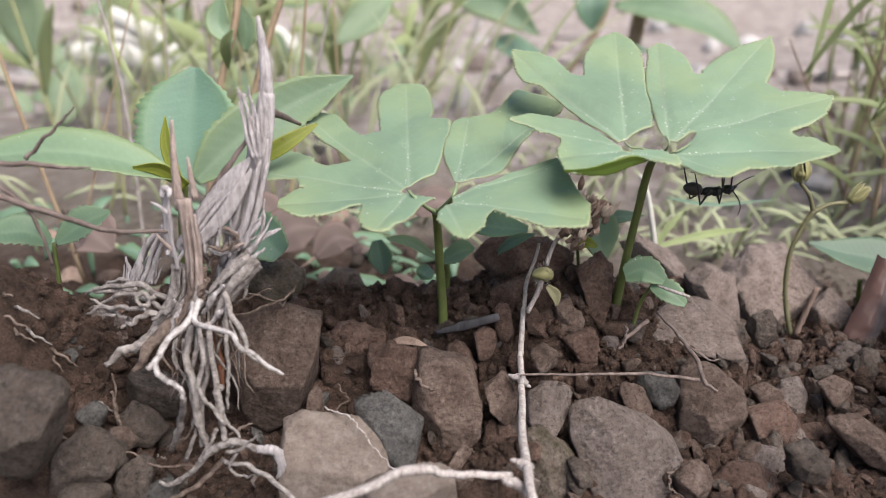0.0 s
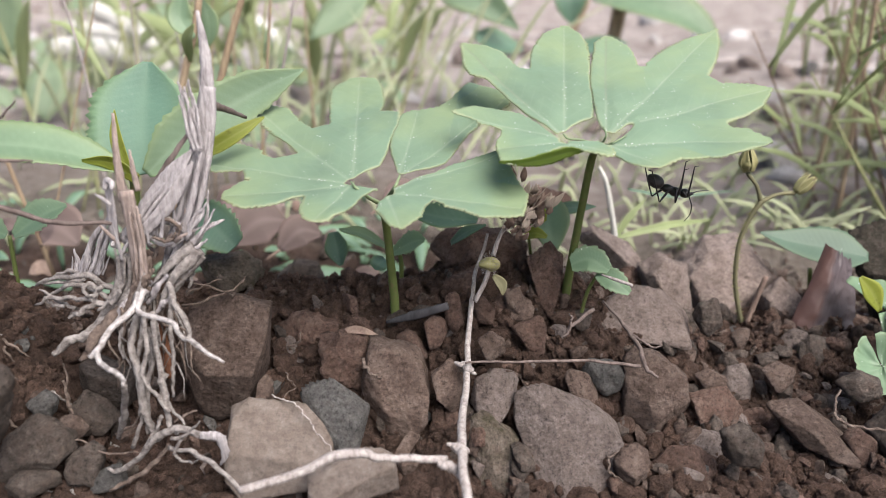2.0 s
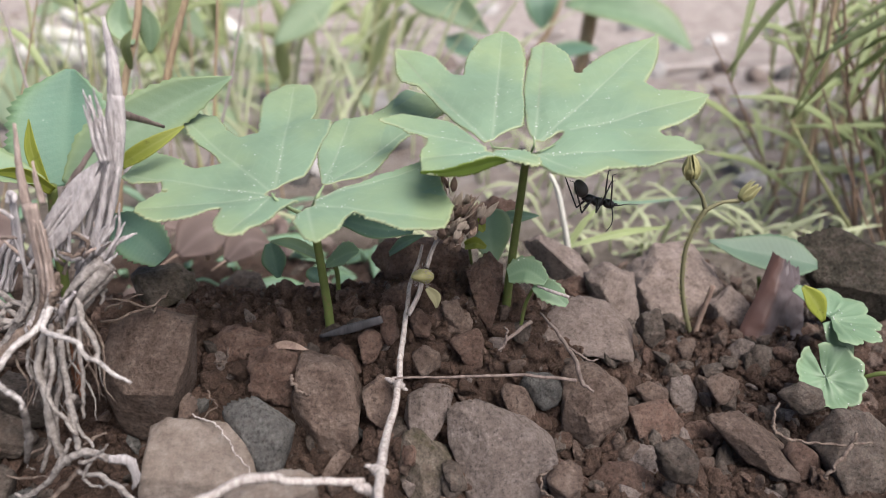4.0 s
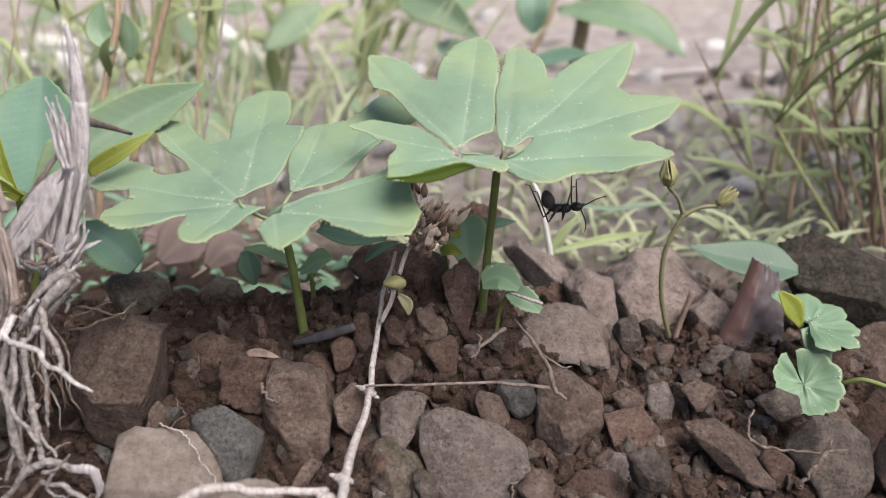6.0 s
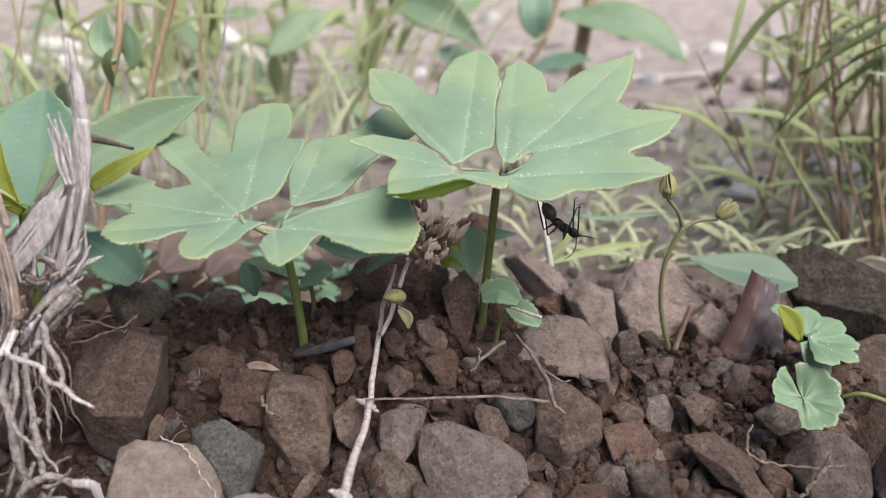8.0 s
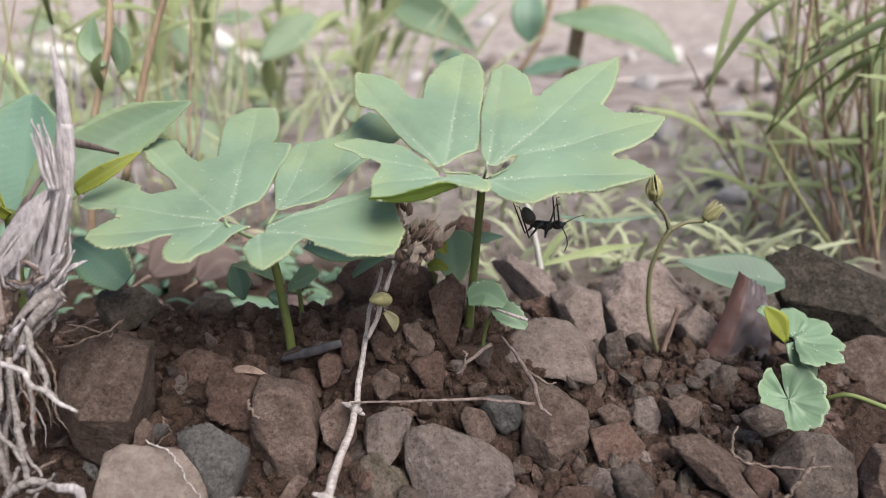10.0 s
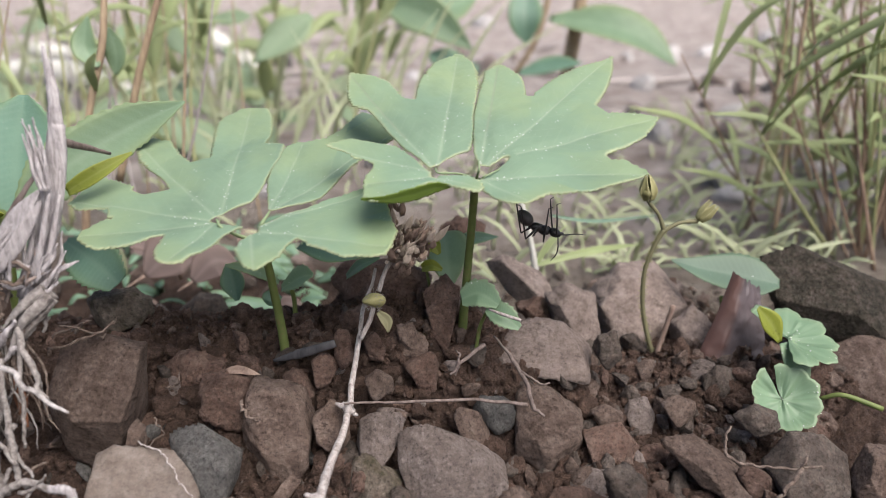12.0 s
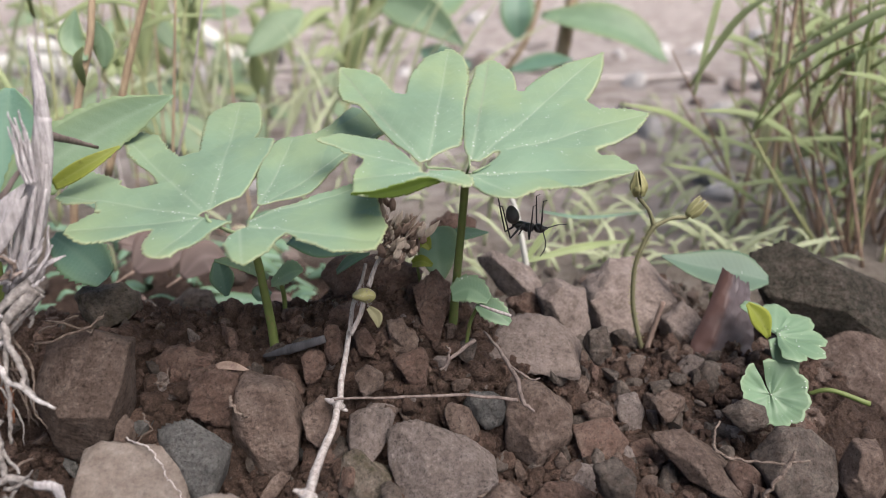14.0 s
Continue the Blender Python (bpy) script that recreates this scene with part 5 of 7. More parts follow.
stalk("root", [(-3.62, 9.3, -0.16), (-3.75, 9.25, -0.4), (-3.97, 9.2, -0.69)], [0.037, 0.03, 0.018], ROOT, flat=0.95, rough=0.1, sides=9, kinks=0.014)
stalk("root", [(-4.61, 10.6, 1.48), (-5.12, 10.7, 1.72), (-5.67, 10.8, 1.7), (-6.24, 10.9, 1.48)], [0.052, 0.052, 0.043, 0.026], ROOT, flat=0.95, rough=0.1, sides=9, kinks=0.025)
stalk("root", [(-4.74, 10.4, 1.31), (-5.25, 10.5, 1.42), (-5.73, 10.6, 1.36), (-6.19, 10.7, 1.21)], [0.042, 0.042, 0.042, 0.021], ROOT, flat=0.95, rough=0.1, sides=9, kinks=0.025)
stalk("root", [(-4.96, 10.6, 1.51), (-5.45, 10.7, 1.59), (-5.94, 10.8, 1.36)], [0.043, 0.043, 0.026], ROOT, flat=0.95, rough=0.1, sides=9, kinks=0.025)
stalk("root", [(-4.68, 10.5, 1.35), (-5.01, 10.5, 1.68), (-5.15, 10.4, 1.6), (-4.9, 10.3, 1.48)], [0.042, 0.042, 0.033, 0.025], ROOT, flat=0.95, rough=0.1, sides=9, kinks=0.025)
stalk("root", [(-5.42, 10.6, 1.19), (-5.81, 10.7, 1.3), (-6.12, 10.8, 1.46)], [0.034, 0.034, 0.017], ROOT, flat=0.95, rough=0.1, sides=9, kinks=0.025)
stalk("root", [(-4.56, 10.3, 1.34), (-4.91, 10.3, 1.4), (-5.14, 10.2, 1.28), (-5.37, 10.2, 1.18)], [0.057, 0.049, 0.041, 0.025], ROOT, flat=0.95, rough=0.1, sides=9, kinks=0.025)
stalk("root", [(-5.18, 10.8, 1.76), (-5.56, 10.9, 1.76), (-5.97, 11.0, 1.62)], [0.044, 0.035, 0.017], ROOT, flat=0.95, rough=0.1, sides=9, kinks=0.025)
stalk("root", [(-5.24, 10.7, 1.7), (-5.69, 10.8, 1.57), (-6.16, 10.9, 1.53)], [0.043, 0.035, 0.017], ROOT, flat=0.95, rough=0.1, sides=9, kinks=0.025)
stalk("root", [(-4.83, 10.5, 1.63), (-4.98, 10.4, 1.47), (-4.89, 10.3, 1.34)], [0.042, 0.042, 0.025], ROOT, flat=0.95, rough=0.1, sides=9, kinks=0.025)
stalk("root", [(-5.61, 10.6, 1.21), (-5.9, 10.7, 1.21), (-6.03, 10.7, 1.33)], [0.034, 0.026, 0.017], ROOT, flat=0.95, rough=0.1, sides=9, kinks=0.025)
stalk("root", [(-3.81, 11.2, 0.93), (-3.44, 11.3, 1.02), (-3.04, 11.4, 1.12), (-2.74, 11.5, 1.3)], [0.027, 0.027, 0.023, 0.014], OLD_ROOT, flat=0.95, rough=0.1, sides=7, kinks=0.02)
stalk("root", [(-3.64, 11.4, 1.29), (-3.27, 11.5, 1.18), (-2.92, 11.5, 1.01)], [0.023, 0.023, 0.014], OLD_ROOT, flat=0.95, rough=0.1, sides=7, kinks=0.02)
stalk("root", [(-3.74, 11.3, 1.11), (-3.42, 11.5, 1.24), (-3.18, 11.6, 1.29)], [0.023, 0.018, 0.014], OLD_ROOT, flat=0.95, rough=0.1, sides=7, kinks=0.02)
stalk("root", [(-2.97, 11.5, 0.96), (-2.85, 11.6, 1.2), (-2.72, 11.7, 1.33)], [0.019, 0.019, 0.009], OLD_ROOT, flat=0.95, rough=0.1, sides=7, kinks=0.02)
stalk("root_mat", [(-4.7, 9.3, -1.18), (-4.51, 9.25, -1.21), (-4.04, 9.2, -0.87), (-3.73, 9.15, -0.49), (-3.3, 9.1, -0.26), (-2.94, 9.05, -0.36), (-2.6, 9.0, -0.4)], [0.022, 0.044, 0.044, 0.059, 0.059, 0.066, 0.044], ROOT, "bleached root end on the soil", 0.6, 0.14)
stalk("root", [(-2.92, 9.0, -0.32), (-2.62, 9.0, -0.37), (-2.57, 9.0, -0.7), (-2.69, 9.05, -0.95)], [0.058, 0.087, 0.058, 0.014], STRAW, "papery dry root end", 0.3, 0.14)
stalk("root", [(-3.56, 9.2, -0.69), (-3.13, 9.0, -0.65), (-2.77, 8.8, -0.65), (-2.47, 8.6, -0.76), (-2.18, 8.4, -0.96)], [0.035, 0.042, 0.042, 0.039, 0.035], ROOT, flat=0.95, rough=0.1, sides=9, kinks=0.014)
stalk("root", [(-3.56, 9.2, -0.69), (-3.8, 9.2, -0.99), (-4.28, 9.2, -1.32), (-4.69, 9.2, -1.59)], [0.037, 0.044, 0.037, 0.029], OLD_ROOT, flat=0.8, rough=0.14, kinks=0.02)
stalk("root", [(-5.66, 9.8, -0.99), (-5.27, 9.7, -0.93), (-4.96, 9.6, -1.05), (-4.59, 9.5, -1.04), (-4.11, 9.4, -0.94)], [0.019, 0.019, 0.019, 0.019, 0.012], OLD_ROOT, flat=0.95, rough=0.1, sides=7, kinks=0.02)
stalk("root", [(-4.58, 9.6, -0.71), (-4.26, 9.6, -0.48), (-4.04, 9.6, -0.15)], [0.023, 0.023, 0.015], OLD_ROOT, flat=0.95, rough=0.1, sides=7, kinks=0.02)
stalk("root", [(-3.45, 9.1, -0.45), (-3.16, 9.05, -0.36), (-2.9, 9.0, -0.06)], [0.036, 0.029, 0.014], ROOT, flat=0.95, rough=0.1, sides=9, kinks=0.014)
stalk("root", [(-3.27, 9.1, -0.45), (-3.44, 9.1, -0.77), (-3.22, 9.05, -0.9), (-3.03, 9.0, -0.78)], [0.029, 0.029, 0.022, 0.015], ROOT, flat=0.95, rough=0.1, sides=9, kinks=0.014)
stalk("root", [(-3.45, 9.3, -0.27), (-3.26, 9.3, -0.16), (-3.07, 9.3, -0.08)], [0.022, 0.022, 0.015], OLD_ROOT, flat=0.95, rough=0.1, sides=7, kinks=0.02)
stalk("root", [(-4.24, 9.4, -0.84), (-4.04, 9.4, -0.34), (-3.93, 9.4, -0.02)], [0.038, 0.03, 0.023], ROOT, flat=0.95, rough=0.1, sides=9, kinks=0.014)
stalk("root", [(-5.95, 10.6, -0.23), (-5.85, 10.5, -0.7), (-5.72, 10.4, -0.93)], [0.025, 0.034, 0.017], OLD_ROOT, flat=0.95, rough=0.1, sides=7, kinks=0.02)
stalk("root", [(-5.9, 10.7, 0.05), (-5.87, 10.6, -0.35), (-5.92, 10.5, -0.76)], [0.017, 0.021, 0.013], OLD_ROOT, flat=0.95, rough=0.1, sides=7, kinks=0.02)
for k in range(16):
    a = rg.uniform(0, 1)
    b = (np.array((-4.48, 10.45, 2.36)) * (1 - a) + np.array((-3.26, 10.45, 2.51)) * a) + rg.normal(0, (0.08, 0.12, 0.15))
    d = np.array((rg.uniform(-0.3, 0.5) + 0.3 * (a - 0.5), rg.uniform(-0.2, 0.2), rg.uniform(0.2, 0.7)))
    stalk("straw", [b, b + d * 0.5 + rg.normal(0, 0.04, 3), b + d], [0.035, 0.03, 0.006], STRAW if k % 3 else DRY_STALK, flat=0.35, sides=6)
for k in range(26):
    a = rg.uniform(0, 1)
    b = np.array((-4.35, 10.25, 1.54)) * (1 - a) + np.array((-3.31, 10.25, 1.94)) * a + rg.normal(0, (0.14, 0.1, 0.14))
    d = np.array((-0.3, -0.1, -0.35)) * rg.uniform(0.6, 1.6) + rg.normal(0, 0.12, 3)
    stalk("knot", [b - d * 0.5, b + rg.normal(0, 0.05, 3), b + d * 0.5], [0.03, 0.055, 0.025], (ROOT, OLD_ROOT, STRAW)[k % 3], flat=0.75, rough=0.16, sides=8, kinks=0.02)
for k in range(30):
    a = rg.uniform(0, 1)
    b = np.array((-4.37, 10.3, 1.36)) * (1 - a) + np.array((-3.55, 10.3, 1.51)) * a + rg.normal(0, 0.08, 3)
    d = np.array((rg.normal(-0.1, 0.25), rg.uniform(-0.7, 0.1), rg.uniform(-1.9, -0.4)))
    stalk("root", [b, b + 0.35 * d + rg.normal(0, 0.07, 3), b + 0.7 * d + rg.normal(0, 0.1, 3), b + d], [0.026, 0.023, 0.018, 0.006], OLD_ROOT if k % 3 else ROOT, flat=0.95, rough=0.1, sides=6, kinks=0.02)
stalk("sheath", [(-3.86, 10.3, 1.04), (-3.81, 10.2, 0.56), (-3.76, 10.1, 0.07)], [0.065, 0.106, 0.041], RED_SHEATH, "reddish-brown old leaf sheath", 0.4, 0.08)
# rootlets in the heap of soil beside the tuft
for k in range(26):
    x, y = -7.6 + 2.4 * rg.uniform(), rg.uniform(9.2, 10.8)
    z = ground_height(x, y)
    d = np.array((rg.uniform(0.1, 0.5), -0.12, rg.uniform(-0.35, 0.05)))
    stalk("rootlet", [(x, y, z), np.array((x, y, z)) + d * 0.5 + (0, -0.1, 0.08), np.array((x, y, z)) + d], [0.03, 0.028, 0.012], OLD_ROOT if k % 2 else ROOT, sides=6, kinks=0.02)


# ---- twigs ----
def twig(name, label, runs, mat, rough=0.06, kinks=0.012):
    base = runs[0][0][0]
    t = thing(name, base, label, "twig", "dry twigs")
    for i, (pts, radii) in enumerate(runs):
        part("shoot" if i else "main_shoot", Shape().add(*tube(pts, radii, 9, 8 * len(pts), rough, 1.0, rg, kinks)), mat, t)
    return t


twig("dry_twig", "pale dry twig with swollen joints standing in the soil", [
    ([(1.34, 7.60, -0.56), (1.25, 8.60, -0.33), (1.41, 10.70, -0.41), (1.51, 11.80, 0.16), (1.63, 12.40, 0.85), (1.92, 12.80, 1.77)], [0.07, 0.075, 0.065, 0.055, 0.045, 0.03]),
    ([(1.22, 11.10, -0.21), (1.44, 11.00, -0.27), (1.61, 11.00, -0.42)], [0.02, 0.1, 0.02]),
    ([(1.05, 8.70, -0.31), (1.23, 8.65, -0.34), (1.39, 8.65, -0.40)], [0.02, 0.1, 0.02])], TWIG)
twig("dry_twig", "smooth bleached twig lying across the stones", [
    ([(-1.90, 7.60, -0.26), (-1.14, 7.80, -0.12), (-0.43, 8.00, 0.06), (0.13, 8.20, -0.17), (1.03, 8.50, -0.43)], [0.06, 0.065, 0.075, 0.055, 0.06]),
    ([(0.90, 8.40, -0.43), (1.10, 8.35, -0.48), (1.27, 8.30, -0.61)], [0.06, 0.08, 0.05])], TWIG)
twig("thin_twig", "thin dark forked twig with pale bark", [
    ([(1.40, 10.90, -0.11), (2.60, 10.95, -0.11), (3.62, 11.00, -0.16), (4.70, 11.00, -0.25)], [0.020, 0.026, 0.029, 0.035]),
    ([(4.20, 12.20, 0.54), (4.53, 11.70, 0.25), (4.76, 11.20, -0.06), (4.81, 11.00, -0.30), (5.01, 10.80, -0.39)], [0.022, 0.038, 0.046, 0.043, 0.022]),
    ([(4.03, 12.10, 0.41), (3.58, 11.80, 0.22), (3.34, 11.50, 0.08)], [0.043, 0.036, 0.022]),
    ([(3.46, 11.65, 0.15), (3.51, 11.70, 0.39), (3.44, 11.70, 0.51)], [0.029, 0.022, 0.014]),
    ([(4.65, 11.45, 0.15), (5.01, 11.35, -0.04), (5.16, 11.30, -0.01)], [0.029, 0.022, 0.014])], BARK)
twig("dry_twig", "long thin grey twig leaning against the tuft", [
    ([(-4.44, 10.40, 2.80), (-5.20, 10.20, 2.90), (-5.92, 10.00, 3.22), (-6.91, 9.60, 3.77)], [0.03, 0.04, 0.045, 0.05]),
    ([(-6.55, 9.80, 3.72), (-6.21, 9.90, 3.21), (-6.15, 10.00, 2.39)], [0.03, 0.03, 0.02]),
    ([(-6.97, 9.80, 4.06), (-6.11, 10.00, 4.00), (-5.38, 10.20, 3.88)], [0.05, 0.04, 0.015]),
    ([(-6.40, 10.30, 4.03), (-5.93, 10.30, 4.43), (-5.52, 10.30, 4.81)], [0.035, 0.025, 0.012])], BARK)
for label, pts, radii, mat in (
        ("hair-thin pale root trailing over the stones", [(-2.07, 10.3, -0.39), (-1.54, 10.0, -0.48), (-1.17, 9.6, -0.71), (-0.77, 9.2, -0.91)], [0.016, 0.014, 0.012, 0.01], TWIG),
        ("short curled white root end in the soil", [(-0.54, 11.2, -0.18), (-0.41, 11.0, -0.36), (-0.17, 10.9, -0.44)], [0.03, 0.03, 0.015], OLD_ROOT),
        ("short curled straw-coloured root in the soil", [(-2.12, 11.8, -0.24), (-1.89, 11.75, -0.16), (-1.81, 11.75, 0.11)], [0.02, 0.024, 0.012], OLD_ROOT),
        ("small pale curled root at the foot of the bank", [(4.08, 9.9, -1.37), (3.93, 9.8, -1.5), (3.98, 9.7, -1.67), (4.24, 9.6, -1.85)], [0.02, 0.02, 0.018, 0.01], OLD_ROOT),
        ("pale forked root lying on the stones", [(8.35, 10.6, -0.55), (8.21, 10.4, -0.95), (8.55, 10.2, -1.1), (9.25, 10.0, -1.04), (9.7, 9.9, -0.93)], [0.02, 0.03, 0.026, 0.026, 0.016], OLD_ROOT),
        ("thick bleached root lying on the stones", [(9.45, 10.0, -0.79), (9.22, 9.85, -1.16), (8.87, 9.7, -1.56)], [0.025, 0.04, 0.03], OLD_ROOT),
        ("thin curling root hair beside the grey stone", [(-1.89, 10.6, -0.12), (-1.68, 10.4, -0.31), (-1.89, 10.3, -0.48), (-1.5, 10.1, -0.81)], [0.012, 0.012, 0.01, 0.008], OLD_ROOT),
        ("thin pale root in the loose soil", [(2.69, 10.4, -1.54), (2.85, 10.5, -1.36), (3.02, 10.5, -1.49), (2.92, 10.3, -1.71)], [0.012, 0.014, 0.012, 0.008], OLD_ROOT)):
    t = thing("rootlet", pts[0], label, "root", "loose rootlets")
    part("fibre", Shape().add(*tube(pts, radii, 8, 10 * len(pts), 0.12, 1.0, rg, 0.02)), mat, t)
chip = thing("dead_leaf", (-0.65, 11.8, 0.11), "small grey dry leaf flat on the soil", "dead leaf")
part("blade", Shape().add(*blade([(-1.06, 11.9, 0.03), (-0.68, 11.85, 0.09), (-0.29, 11.8, -0.0)], [0.01, 0.08, 0.07, 0.01], (0.1, -0.7, 0.7), 0.25, 18, 3)), CHAFF, chip)
sliver = thing("charred_sliver", (0.40, 12.30, 0.13), "flat charred wood sliver on the soil", "wood chip")
part("chip", Shape().add(*tube([(-0.16, 12.40, -0.02), (0.40, 12.30, 0.18), (1.11, 12.20, 0.44)], [0.03, 0.1, 0.08], 10, 16, 0.05, 0.4, rg)), CHAR, sliver)


# ---- leafy plants round the bank ----
def leaf_plant(name, base, label, leaves, stems, category="plant", group=""):
    """leaves: (midrib points, widths, facing, material, teeth); stems: (points, radii)."""
    t = thing(name, base, label, category, group)
    for pts, radii, *m in stems:
        part("stem", Shape().add(*tube(pts, radii, 8, 6 * len(pts), 0.03, 1.0, rg)), m[0] if m else STEM, t)
    for pts, widths, facing, mat, teeth in leaves:
        n = 48 if teeth else 22
        part("leaf", Shape().add(*blade(pts, widths, facing, 0.12, n, 5, teeth, 0.2 if mat is LOBED else 0.16, 0.1)), mat, t)
    return t


UPF = (0.1, -0.75, 0.65)
leaf_plant("serrate_plant", (-5.33, 13.00, 0.58), "plant with saw-edged oval leaves behind the dead tuft", [
    ([(-4.86, 12.20, 3.25), (-5.89, 12.00, 3.66), (-6.96, 11.80, 3.83), (-8.37, 11.50, 3.72)], [0.1, 0.42, 0.55, 0.5, 0.1], (0, -0.45, 0.9), SERRATE, 26),
    ([(-4.85, 13.00, 2.99), (-5.06, 13.60, 3.88), (-5.01, 14.20, 5.03)], [0.3, 0.9, 1.0, 0.85, 0.1], (0, -1, 0.3), BLUE_LEAF, 20),
    ([(-4.78, 12.80, 3.04), (-4.00, 13.20, 3.73), (-2.96, 13.70, 4.37), (-1.80, 14.00, 4.89)], [0.12, 0.5, 0.55, 0.42, 0.02], (0.35, -0.9, 0.5), SERRATE, 30),
    ([(-3.31, 11.90, 3.63), (-2.79, 12.00, 3.92), (-2.26, 12.30, 4.22)], [0.1, 0.15, 0.12, 0.02], (-0.3, -0.9, 0.1), LIME, 0),
    ([(-4.72, 12.20, 3.09), (-5.06, 12.00, 3.45), (-5.52, 11.90, 3.51)], [0.1, 0.14, 0.03], (0.2, -0.9, -0.3), LIME, 0),
    ([(-4.87, 12.30, 3.06), (-5.06, 12.40, 3.76), (-5.06, 12.50, 4.33)], [0.08, 0.12, 0.01], (0, -1, 0.3), LIME, 0)],
    [([(-5.33, 13.00, 0.58), (-5.11, 12.70, 1.93), (-4.84, 12.40, 3.14)], [0.1, 0.1, 0.09])])
leaf_plant("lobed_weed", (-7.93, 13.00, 1.09), "low weed with toothed green leaves in shade", [
    ([(-7.93, 13.00, 1.70), (-8.32, 12.80, 2.01), (-9.09, 12.60, 1.96)], [0.1, 0.35, 0.4, 0.05], (0, -0.5, 0.9), LOBED, 9),
    ([(-8.05, 13.40, 1.56), (-7.50, 13.60, 1.93), (-7.03, 13.80, 2.11)], [0.1, 0.4, 0.35, 0.05], (0, -0.6, 0.8), LOBED, 9)],
    [([(-7.94, 13.00, 0.45), (-7.87, 13.00, 1.70)], [0.05, 0.04])])
leaf_plant("blue_leaf_sprout", (-4.18, 13.80, 0.89), "blue-green crinkled leaf lying low behind the tuft", [
    ([(-3.33, 13.20, 1.37), (-3.95, 13.60, 1.72), (-4.76, 14.20, 1.96)], [0.25, 0.5, 0.45, 0.1], (0, -0.8, 0.6), BLUE_LEAF, 12)], [])
leaf_plant("tall_weed", (-6.88, 19.00, 0.18), "slender weed with brown stem and narrow leaves", [
    ([(-5.64, 19.00, 5.23), (-6.01, 19.20, 5.72), (-5.90, 19.40, 6.49)], [0.05, 0.3, 0.3, 0.02], UPF, SERRATE, 0),
    ([(-5.82, 19.00, 4.59), (-5.66, 18.60, 5.19), (-5.39, 18.40, 5.61)], [0.05, 0.2, 0.03], UPF, GRASS, 0),
    ([(-5.44, 19.50, 4.98), (-5.35, 19.50, 5.56), (-5.44, 19.50, 6.20)], [0.05, 0.25, 0.25, 0.02], UPF, SERRATE, 0)],
    [([(-6.88, 19.00, 0.18), (-6.19, 19.00, 3.70), (-5.57, 19.20, 5.72), (-5.31, 19.40, 7.37)], [0.12, 0.1, 0.1, 0.08], REED),
     ([(-6.05, 20.00, 1.92), (-5.03, 20.00, 4.94), (-4.01, 20.00, 7.40)], [0.12, 0.11, 0.08], REED)])
leaf_plant("sprout", (-0.23, 13.60, 0.66), "cluster of small green seedlings under the lobed leaf", [
    ([(-0.17, 13.50, 1.21), (-0.68, 13.30, 1.60), (-1.15, 13.20, 1.73)], [0.05, 0.16, 0.14, 0.03], (0, -0.5, 0.9), SERRATE, 8),
    ([(-0.08, 13.30, 1.16), (0.37, 13.10, 1.48), (0.64, 13.00, 1.57)], [0.08, 0.26, 0.05], (0, -0.7, 0.8), LOBED, 8),
    ([(-1.50, 14.60, 1.20), (-1.42, 14.50, 0.83), (-1.34, 14.40, 0.44)], [0.12, 0.28, 0.05], (0, -1, 0.2), BLUE_LEAF, 0),
    ([(-0.26, 13.80, 0.83), (-0.40, 13.60, 0.79), (-0.47, 13.60, 0.66)], [0.1, 0.2, 0.03], (0, -0.9, 0.5), BLUE_LEAF, 0),
    ([(0.33, 13.60, 2.03), (1.04, 13.40, 1.91), (1.73, 13.20, 1.91)], [0.2, 0.4, 0.1], (0, -0.4, 0.9), BLUE_LEAF, 0),
    ([(1.19, 13.90, 1.16), (1.52, 13.70, 1.49), (1.94, 13.60, 1.69)], [0.06, 0.14, 0.02], (0, -0.7, 0.8), BLUE_LEAF, 0)],
    [([(0.09, 13.60, 0.13), (0.10, 13.50, 0.95), (-0.04, 13.40, 1.25)], [0.05, 0.05, 0.04])])
leaf_plant("sprout", (3.12, 14.00, 0.97), "yellow-green sprout with a pointed blue-green leaf", [
    ([(2.88, 13.80, 1.81), (3.05, 13.60, 1.94), (3.19, 13.50, 1.79)], [0.08, 0.17, 0.04], (0, -0.9, 0.5), LIME, 0),
    ([(2.81, 13.80, 1.37), (3.01, 13.60, 1.50), (3.24, 13.50, 1.44)], [0.08, 0.13, 0.04], (0, -0.9, 0.5), LIME, 0),
    ([(3.43, 13.6, 0.98), (3.37, 13.9, 1.38), (3.33, 14.4, 1.74), (3.25, 14.7, 1.88)], [0.02, 0.3, 0.48, 0.42, 0.06], (0.1, -0.85, 0.5), SERRATE, 0),
    ([(3.36, 14.5, 1.57), (3.87, 14.6, 1.74), (4.53, 14.7, 1.75)], [0.02, 0.14, 0.14, 0.01], (0.0, -0.8, 0.6), BLUE_LEAF, 0)],
    [([(3.00, 14.00, 0.71), (2.88, 13.90, 1.52)], [0.04, 0.03])])
leaf_plant("sprout", (3.98, 12.60, 0.29), "small seedling with toothed leaves by the stem", [
    ([(3.59, 12.50, 1.20), (3.93, 12.40, 1.35), (4.29, 12.20, 1.20)], [0.16, 0.27, 0.26, 0.1], (-0.2, -0.75, 0.7), LOBED, 7),
    ([(4.09, 12.30, 1.10), (4.39, 12.10, 1.00), (4.68, 12.00, 0.79)], [0.12, 0.23, 0.2, 0.06], (0.1, -0.85, 0.5), LOBED, 7)],
    [([(3.89, 12.60, 0.04), (3.96, 12.50, 0.59), (4.10, 12.35, 1.04)], [0.04, 0.04, 0.03])])
straw = thing("straw_bit", (4.36, 11.90, 1.09), "pale bit of dry straw lying on a leaf", "straw")
